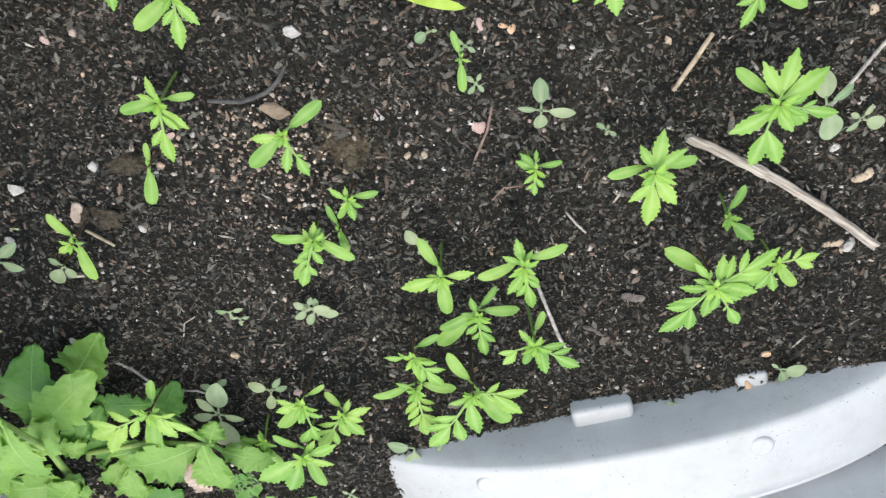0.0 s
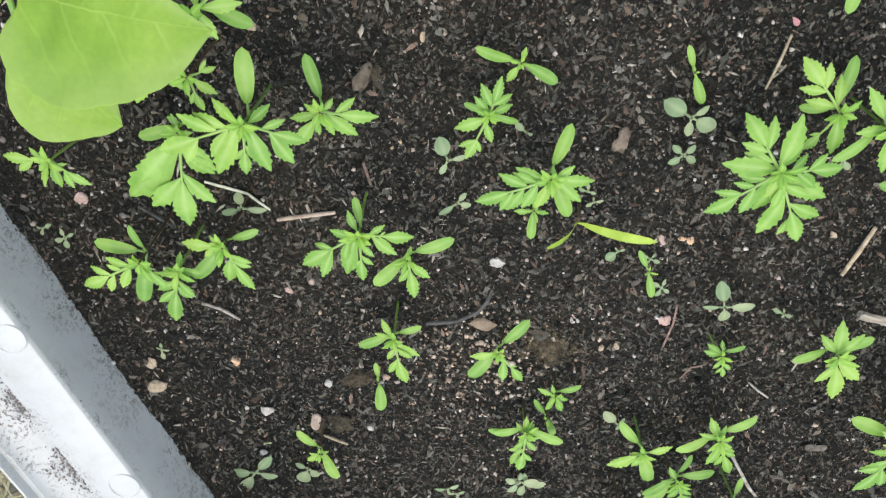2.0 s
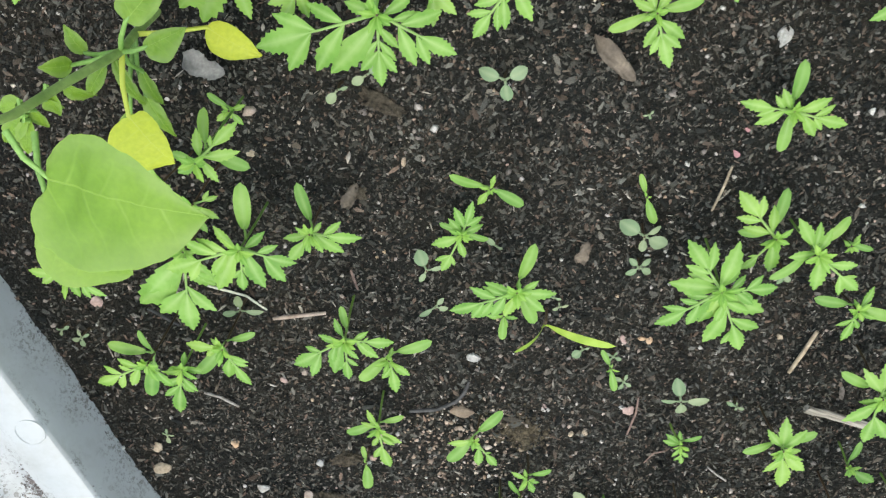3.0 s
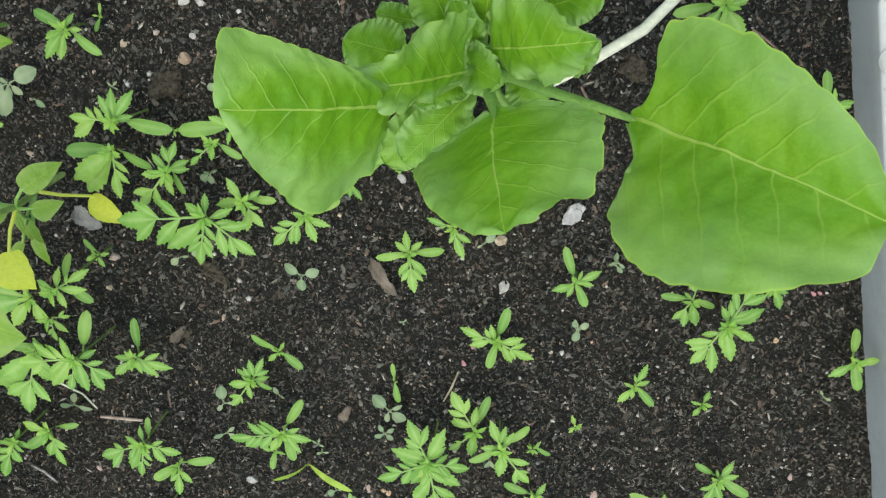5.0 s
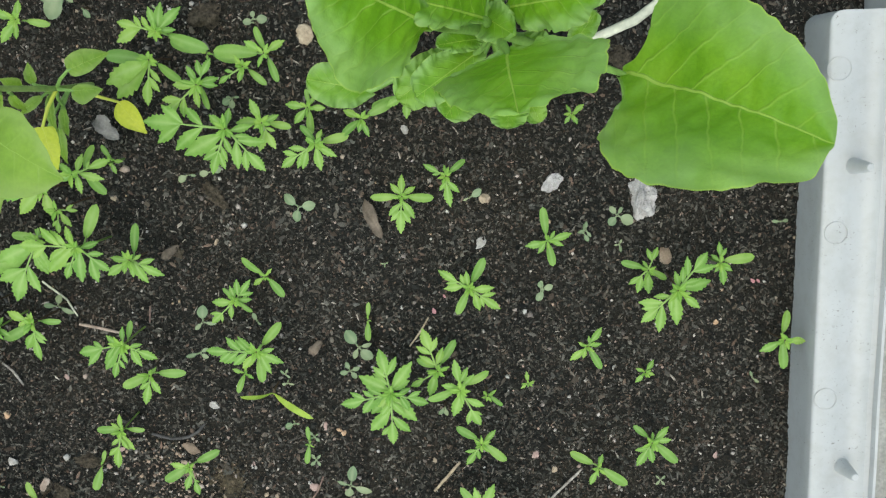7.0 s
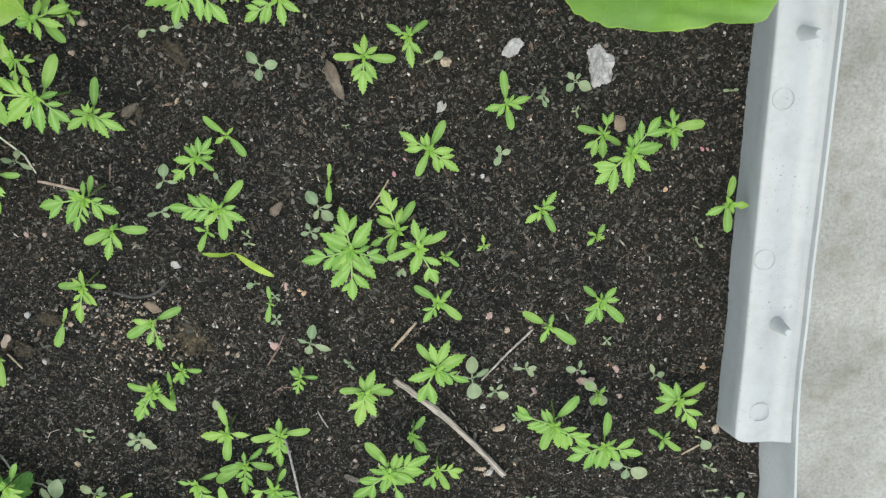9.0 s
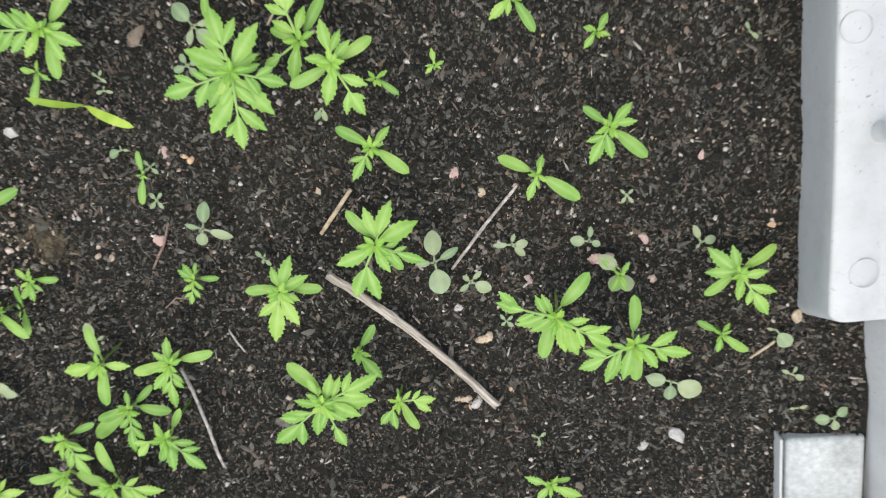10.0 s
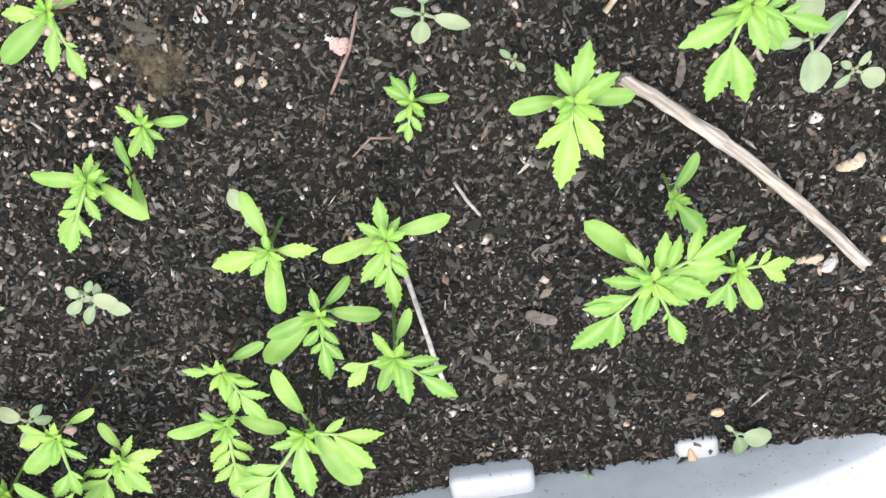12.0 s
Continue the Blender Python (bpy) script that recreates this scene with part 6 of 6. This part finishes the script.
twig("twig", ((0.3464, -0.2266, 0.0050), (0.3303, -0.2472, 0.0030)), 0.0009, DARK_TWIG, "thin dark twig lying on the soil")
twig("twig", ((0.1843, 0.0765, 0.0080), (0.1762, 0.0624, 0.0040), (0.1676, 0.0507, 0.0020)), 0.0008, TWIG, "thin grey twig lying on the soil")
twig("twig", ((-0.0451, 0.0883, 0.0026), (-0.0467, 0.0745, 0.0028)), 0.0009, RED_TWIG, "thin brown twig lying on the soil")
twig("twig", ((-0.1663, 0.1165, 0.0219), (-0.1573, 0.0968, 0.0168)), 0.0010, DARK_TWIG, "dark grey twig lying on the soil")
twig("twig", ((-0.1309, 0.1122, 0.0087), (-0.1139, 0.0956, 0.0046), (-0.1075, 0.0807, 0.0026)), 0.0008, PALE, "thin pale root lying on the soil")
twig("twig", ((0.3010, 0.2694, 0.0100), (0.3056, 0.2559, 0.0060), (0.3168, 0.2468, 0.0030)), 0.0009, RED_TWIG, "thin brown twig below the mustard")


twig("twig", ((0.1172, -0.1335, 0.0040), (0.1210, -0.1418, 0.0040), (0.1256, -0.1495, 0.0040)), 0.0007, WOOD, "thin grey forked twig lying on the soil")


def fallen(base, tips):
    thing = tagged(new("dying_seedling"), "yellowing seedling with two narrow leaves on the soil", "seedling")
    b = Vector(base)
    thing.location = b
    for a, l, z in tips:
        part("leaf", simple_leaf(0.0, z, radians(a), l * 0.001, l * 0.00014, False, 0.06, True), DEAD, thing)
    part("stem", tube([(0, 0, 0), (0.002, 0.004, 0.003), (0.004, 0.008, -0.006)], [0.001, 0.0009, 0.0007], 6), STEM_RED, thing)


fallen((0.0537, 0.0142, 0.0085), ((150, 39.0, 0.078), (-19, 47.5, 0.0345)))


def pebble(x, y, r, mat, label, flat=0.6, group="stones on the soil", name="pebble", category="stone", chip=0.0, turn=None):
    q = random.Random(int(x * 7919 + y * 104729))
    bm = bmesh.new()
    rough = category == "clod"
    bmesh.ops.create_icosphere(bm, subdivisions=4 if rough or chip else 3, radius=1)
    sx, sy, sz, off = q.uniform(0.85, 1.25), q.uniform(0.6, 0.95), flat, q.uniform(0, 50)
    cuts = [(Vector((q.gauss(0, 1), q.gauss(0, 1), q.gauss(0, 1))).normalized(), q.uniform(0.55, 0.85)) for _ in range(11)]
    for v in bm.verts:
        d = v.co.normalized()
        k = min([1.0] + [c / max(d.dot(n), 1e-6) for n, c in cuts if d.dot(n) > 0])
        k *= 1 + (0.30 if rough else 0.08) * noise.noise(d * 3 + Vector((off, 0, 0))) + (0.22 if rough else 0.05) * noise.noise(d * 9 + Vector((0, off, 0)))
        k *= 1 + chip * (noise.noise(d * 1.6 + Vector((off, 3, 0))) + 0.35 * noise.noise(d * 6 + Vector((1, off, 0))))
        v.co = Vector((d.x * sx, d.y * sy, d.z * sz)) * k * r
    ob = tagged(part(name, bm, mat, smooth=rough), label, category, group)
    ob.matrix_world = pose(x, y, soil_height(x, y) + 0.28 * r * flat, 0, 0, q.uniform(0, 360) if turn is None else turn)


def petal(x, y, r):
    ob = tagged(part("fallen_petal", broad_leaf((-r, 0, 0), (r, 0, 0), ((0, 0.4), (0.5, r * 600), (1, 0)), ((0, 0.4), (0.5, r * 600), (1, 0)), 0.2, 0.3, 0.0005, 0, 12, 5), PETAL), "small pink fallen petal on the soil", "petal", "petals on the soil")
    ob.matrix_world = pose(x, y, soil_height(x, y) + 0.0025, 0, 0, 90 * x * 17)


def dry_leaf(a, b, half, mat, label):
    st = ((0, 0.6), (0.3, half), (0.6, half * 0.8), (1, 0))
    tagged(part("dry_leaf", broad_leaf(a, b, st, st, 0.12, 0.5, 0.004, 0, 24, 7), mat), label, "dry leaf")


def wood_chip(x, y, length, width, turn, mat):
    """A splinter of bark: a thin, bevelled, slightly warped slab with ragged ends."""
    r = random.Random(int(x * 9173 + y * 4201))
    rows = []
    for k in range(9):
        u = k / 8 - 0.5
        half = width / 2 * (1 - 0.5 * abs(2 * u) ** 5) * r.uniform(0.85, 1.1)
        z = 0.06 * length * math.cos(3 * u)
        rows.append([(u * length, -half, z), (u * length, -half * 0.7, z + 0.0009), (u * length + r.uniform(-0.0006, 0.0006), 0, z + 0.0012), (u * length, half * 0.7, z + 0.0008), (u * length, half, z), (u * length, 0, z - 0.001)])
    ob = tagged(part("wood_chip", sheet(rows, True), mat, crease=0.5), "pale splinter of bark lying on the soil", "wood chip", "wood chips on the soil")
    ob.matrix_world = pose(x, y, soil_height(x, y) + 0.0022, r.uniform(-8, 8), r.uniform(-6, 6), turn)


CHIP_WOOD = make_plain("pale_bark_chip", (0.06, 0.05, 0.042), (0.19, 0.165, 0.14), 240, 0.85, 0.2, 0.001, 0.8)
wood_chip(0.1455, -0.2008, 0.0144, 0.0062, -25, CHIP_WOOD)
wood_chip(0.2569, -0.1602, 0.0106, 0.0034, 80, CHIP_WOOD)
wood_chip(0.0732, -0.0390, 0.0072, 0.0029, 20, CHIP_WOOD)
wood_chip(0.1166, -0.2173, 0.0086, 0.0029, -30, CHIP_WOOD)
wood_chip(0.2114, -0.1033, 0.0110, 0.0034, 80, CHIP_WOOD)
wood_chip(0.2491, -0.2460, 0.0072, 0.0024, 10, CHIP_WOOD)
wood_chip(-0.1497, -0.0658, 0.0130, 0.0070, 60, STRAW)
BROWN_LEAF = make_plain("dried_leaf", (0.07, 0.054, 0.04), (0.17, 0.135, 0.10), 90, 0.8)
GREY_LEAF = make_plain("papery_leaf", (0.13, 0.12, 0.11), (0.28, 0.26, 0.24), 90, 0.8)
dry_leaf((-0.1467, -0.2386, 0.0340), (-0.1489, -0.2724, 0.0300), 7, STRAW, "withered pinkish brown leaf below the weed")
dry_leaf((0.1369, 0.1727, 0.0040), (0.1489, 0.1408, 0.0040), 5, BROWN_LEAF, "brown curled dry leaf lying on the soil")
dry_leaf((-0.0725, 0.2445, 0.0040), (-0.0574, 0.2251, 0.0040), 7, GREY_LEAF, "grey papery dry leaf lying on the soil")
dry_leaf((-0.0325, 0.1270, -0.0006), (-0.0189, 0.1374, -0.0024), 4, BROWN_LEAF, "small brown dry leaf lying on the soil")
dry_leaf((0.0853, 0.0456, 0.0030), (0.0957, 0.0569, 0.0040), 4, BROWN_LEAF, "small brown dry leaf lying on the soil")
dry_leaf((0.3452, -0.1027, 0.0050), (0.3617, -0.1016, 0.0050), 3.2, STONE_PINK, "pinkish dry leaf lying on the soil")


def crumbs(name, count, start, end, spread, z, seed, label):
    """Soil crumbs strewn along a stretch of the rim, as one mesh."""
    q = np.random.default_rng(seed)
    verts, faces = [], []
    for k in range(count):
        u = q.random()
        c = Vector(start).lerp(Vector(end), u) + Vector((q.normal(0, spread * (0.35 + math.sin(u * 9) ** 2)), q.normal(0, 0.004), z))
        c.z += 0.08 * abs(c.x + 0.2500)
        r = 0.0003 + 0.0007 * q.random() ** 2
        ring = [c + Vector((r * q.uniform(0.6, 1.3) * math.cos(a), r * q.uniform(0.6, 1.3) * math.sin(a), -0.0003)) for a in (0.2, 1.5, 2.8, 4.0, 5.2)]
        verts += ring + [c + Vector((0, 0, r * 0.7))]
        faces += [(6 * k + j, 6 * k + (j + 1) % 5, 6 * k + 5) for j in range(5)]
    me = bpy.data.meshes.new(name)
    me.from_pydata(verts, [], faces)
    me.materials.append(DIRT)
    tagged(new(name, me), label, "soil", kind="stuff")


DIRT = make_plain("dried_mud", (0.10, 0.083, 0.075), (0.23, 0.195, 0.18), 300, 0.9)
crumbs("soil_crumbs", 9000, (-0.2440, 0.0820, 0), (-0.2480, -0.0620, 0), 0.0060, 0.0840, 4, "dried brown soil crumbs on the planter rim")


def grass_clump(count):
    """Dry grass blades on the ground beside the planter, as one mesh."""
    q = np.random.default_rng(8)
    verts, faces = [], []
    for k in range(count):
        x, y, a = q.uniform(-0.75, -0.33), q.uniform(-0.55, 0.35), q.uniform(0, 6.28)
        l, w, rise = q.uniform(0.07, 0.20), q.uniform(0.0012, 0.0032), q.uniform(0.01, 0.05)
        for j in range(4):
            s = j / 3
            c = Vector((x + math.cos(a) * l * s, y + math.sin(a) * l * s, -0.249 + rise * math.sin(2.2 * s)))
            d = Vector((-math.sin(a), math.cos(a), 0.2)) * w * (1 - 0.8 * s)
            verts += [c - d, c + d]
        faces += [(8 * k + 2 * j, 8 * k + 2 * j + 1, 8 * k + 2 * j + 3, 8 * k + 2 * j + 2) for j in range(3)]
    me = bpy.data.meshes.new("dry_grass")
    me.from_pydata(verts, [], faces)
    me.materials.append(GRASS)
    tagged(new("dry_grass", me), "dry straw-coloured grass on the ground beside the planter", "grass", kind="stuff")


grass_clump(2600)
STONE_ORANGE = make_plain("orange_stone", (0.40, 0.25, 0.14), (0.56, 0.40, 0.26), 130, 0.8)
CRUST = make_plain("crusted_earth", (0.03, 0.025, 0.018), (0.24, 0.19, 0.12), 330, 0.9, 0.2, 0.003, 1.0)
STONE_BROWN = make_plain("brown_stone", (0.20, 0.135, 0.09), (0.36, 0.27, 0.19), 110, 0.8)
pebble(0.2851, 0.1814, 0.0085, STONE_CHALK, "white quartz stone lying on the dark soil", chip=0.3, turn=55)
pebble(0.2270, 0.1348, 0.0052, STONE_WHITE, "white stone lying on the dark soil")
pebble(0.2311, 0.1702, 0.0055, STONE_TAN, "tan pebble lying on the dark soil")
pebble(0.0481, 0.3703, 0.0060, STONE_WHITE, "white stone lying on the dark soil")
pebble(0.4147, -0.0443, 0.0032, STONE_PINK, "pinkish pebble lying on the dark soil")
pebble(-0.0223, -0.0379, 0.0075, STONE_BROWN, "light brown flat stone on the soil")
pebble(0.0010, 0.0012, 0.0050, STONE_WHITE, "white stone lying on the dark soil")
pebble(-0.2106, 0.0140, 0.0070, STONE_TAN, "tan pebble lying on the dark soil")
pebble(-0.2066, 0.0285, 0.0050, STONE_TAN, "tan pebble lying on the dark soil")
pebble(-0.1714, -0.0010, 0.0040, STONE_ORANGE, "small orange-tan pebble on the dark soil")
pebble(-0.1307, -0.0436, 0.0045, STONE_GREY, "rough grey stone lying on the dark soil")
pebble(-0.1713, -0.0409, 0.0045, STONE_WHITE, "white stone lying on the dark soil")
pebble(-0.1213, -0.0873, 0.0035, STONE_WHITE, "white stone lying on the dark soil")
pebble(-0.2169, -0.0954, 0.0062, STONE_GREY, "rough grey stone lying on the dark soil")
pebble(-0.2262, -0.0804, 0.0075, STONE_BROWN, "light brown flat stone on the soil")
pebble(0.0795, -0.0719, 0.0032, STONE_PINK, "pinkish pebble lying on the dark soil")
pebble(0.1053, -0.0219, 0.0028, STONE_ORANGE, "small orange-tan pebble on the dark soil")
pebble(-0.1924, 0.1326, 0.0045, STONE_PINK, "pinkish pebble lying on the dark soil")
pebble(-0.1228, 0.0284, 0.0030, STONE_PINK, "pinkish pebble lying on the dark soil")
pebble(0.0303, -0.0528, 0.0030, STONE_PINK, "pinkish pebble lying on the dark soil")
pebble(-0.1367, -0.0734, 0.0100, CLOD, "brown crumbly clod of earth on the soil", 0.42, "clods on the soil", "clod", "clod", 0.4)
pebble(-0.1107, -0.0463, 0.0110, CLOD, "brown crumbly clod of earth on the soil", 0.42, "clods on the soil", "clod", "clod", 0.4)
pebble(0.0084, -0.0678, 0.0095, CRUST, "pale crusted clump of earth and dry roots on the soil", 0.25, "clods on the soil", "clod", "clod", 0.6)
flakes("earth_crumbs", 420, CRUST, (0.0026, 0.45), (0.5, 1.0, 0.4, 0.8), 21, "pale brown crumbs of earth fallen from a clod", (0.0084, -0.0678, 0.008))
pebble(-0.1504, -0.0690, 0.0080, CLOD, "brown crumbly clod of earth on the soil", 0.42, "clods on the soil", "clod", "clod", 0.4)
pebble(-0.0225, 0.1316, 0.0060, CLOD, "brown crumbly clod of earth on the soil", 0.42, "clods on the soil", "clod", "clod", 0.4)
pebble(0.0158, 0.1763, 0.0110, CLOD, "brown crumbly clod of earth on the soil", 0.42, "clods on the soil", "clod", "clod", 0.4)
pebble(0.0113, 0.1388, 0.0030, STONE_TAN, "tan pebble lying on the dark soil")
pebble(0.0195, 0.3170, 0.0140, CLOD, "brown crumbly clod of earth on the soil", 0.42, "clods on the soil", "clod", "clod", 0.4)
pebble(0.0819, -0.0744, 0.0032, STONE_PINK, "pinkish pebble lying on the dark soil")
pebble(0.2767, -0.1521, 0.0040, STONE_TAN, "tan pebble lying on the dark soil")
pebble(0.2598, -0.1923, 0.0028, STONE_TAN, "tan pebble lying on the dark soil")
pebble(0.2664, -0.1982, 0.0025, STONE_TAN, "tan pebble lying on the dark soil")
pebble(0.2172, -0.2556, 0.0035, STONE_ORANGE, "small orange-tan pebble on the dark soil")
pebble(0.0304, -0.0546, 0.0030, STONE_WHITE, "white stone lying on the dark soil")
pebble(0.2038, -0.2724, 0.0045, STONE_ORANGE, "small orange-tan pebble on the dark soil")
pebble(0.0005, -0.1384, 0.0026, STONE_WHITE, "white stone lying on the dark soil")
pebble(0.3986, -0.2269, 0.0068, STONE_GREY, "rough grey stone lying on the dark soil")
pebble(0.4544, -0.0882, 0.0030, STONE_ORANGE, "small orange-tan pebble on the dark soil")
pebble(0.3716, 0.1214, 0.0075, STONE_BROWN, "light brown flat stone on the soil")
pebble(0.3327, 0.0291, 0.0034, STONE_WHITE, "white stone lying on the dark soil")
pebble(0.0964, 0.3007, 0.0085, STONE_TAN, "tan pebble lying on the dark soil")
pebble(0.3377, 0.2726, 0.0100, CLOD, "brown crumbly clod of earth on the soil", 0.42, "clods on the soil", "clod", "clod", 0.4)
pebble(0.4126, 0.0673, 0.0028, STONE_ORANGE, "small orange-tan pebble on the dark soil")
pebble(0.3762, -0.2334, 0.0040, STONE_WHITE, "white stone lying on the dark soil")
pebble(0.2639, -0.1921, 0.0040, STONE_TAN, "tan pebble lying on the dark soil")
pebble(0.2713, -0.1956, 0.0045, STONE_WHITE, "white stone lying on the dark soil")
pebble(0.2816, -0.1513, 0.0038, STONE_TAN, "tan pebble lying on the dark soil")
pebble(0.3788, -0.0907, 0.0034, STONE_PINK, "pinkish pebble lying on the dark soil")
pebble(0.4684, -0.1459, 0.0050, STONE_TAN, "tan pebble lying on the dark soil")
pebble(0.2640, -0.1296, 0.0030, STONE_WHITE, "white stone lying on the dark soil")
pebble(-0.1043, -0.1876, 0.0035, STONE_TAN, "tan pebble lying on the dark soil")
pebble(-0.2246, -0.1001, 0.0055, STONE_GREY, "rough grey stone lying on the dark soil")
pebble(-0.0750, -0.2244, 0.0040, STONE_PINK, "pinkish pebble lying on the dark soil")
pebble(0.0483, -0.0823, 0.0026, STONE_TAN, "tan pebble lying on the dark soil")
pebble(0.0390, -0.0807, 0.0032, STONE_TAN, "tan pebble lying on the dark soil")
pebble(0.0037, -0.0818, 0.0026, STONE_TAN, "tan pebble lying on the dark soil")
pebble(-0.0822, -0.0375, 0.0030, STONE_PINK, "pinkish pebble lying on the dark soil")
pebble(-0.0674, 0.1778, 0.0030, STONE_TAN, "tan pebble lying on the dark soil")
pebble(-0.0030, 0.3503, 0.0035, STONE_TAN, "tan pebble lying on the dark soil")
pebble(0.0381, 0.3336, 0.0060, STONE_BROWN, "light brown flat stone on the soil")
pebble(0.0475, 0.3467, 0.0030, STONE_WHITE, "white stone lying on the dark soil")
pebble(-0.0958, 0.2869, 0.0040, STONE_TAN, "tan pebble lying on the dark soil")
pebble(0.1702, 0.2269, 0.0040, STONE_WHITE, "white stone lying on the dark soil")
pebble(0.1849, -0.0497, 0.0030, STONE_TAN, "tan pebble lying on the dark soil")
pebble(0.2685, -0.0446, 0.0040, STONE_PINK, "pinkish pebble lying on the dark soil")
pebble(0.3090, -0.1137, 0.0032, STONE_PINK, "pinkish pebble lying on the dark soil")
pebble(0.2840, -0.0578, 0.0030, STONE_TAN, "tan pebble lying on the dark soil")
pebble(0.2797, -0.1513, 0.0038, STONE_TAN, "tan pebble lying on the dark soil")
pebble(0.0946, -0.0180, 0.0036, STONE_PINK, "pinkish pebble lying on the dark soil")
pebble(0.1097, -0.0240, 0.0030, STONE_ORANGE, "small orange-tan pebble on the dark soil")
pebble(0.3803, -0.0938, 0.0042, STONE_PINK, "pinkish pebble lying on the dark soil")
pebble(0.0826, -0.0730, 0.0036, STONE_PINK, "pinkish pebble lying on the dark soil")
pebble(0.3770, -0.2313, 0.0035, STONE_WHITE, "white stone lying on the dark soil")
petal(0.4382, 0.1020, 0.0022)
petal(0.4423, 0.1021, 0.0018)
petal(0.1975, 0.0927, 0.0016)
petal(0.1887, 0.0803, 0.0026)

pebble(0.3537, 0.1655, 0.0178, STONE_CHALK, "large rough pale grey stone lying on the dark soil", 0.7, chip=0.45, turn=105)
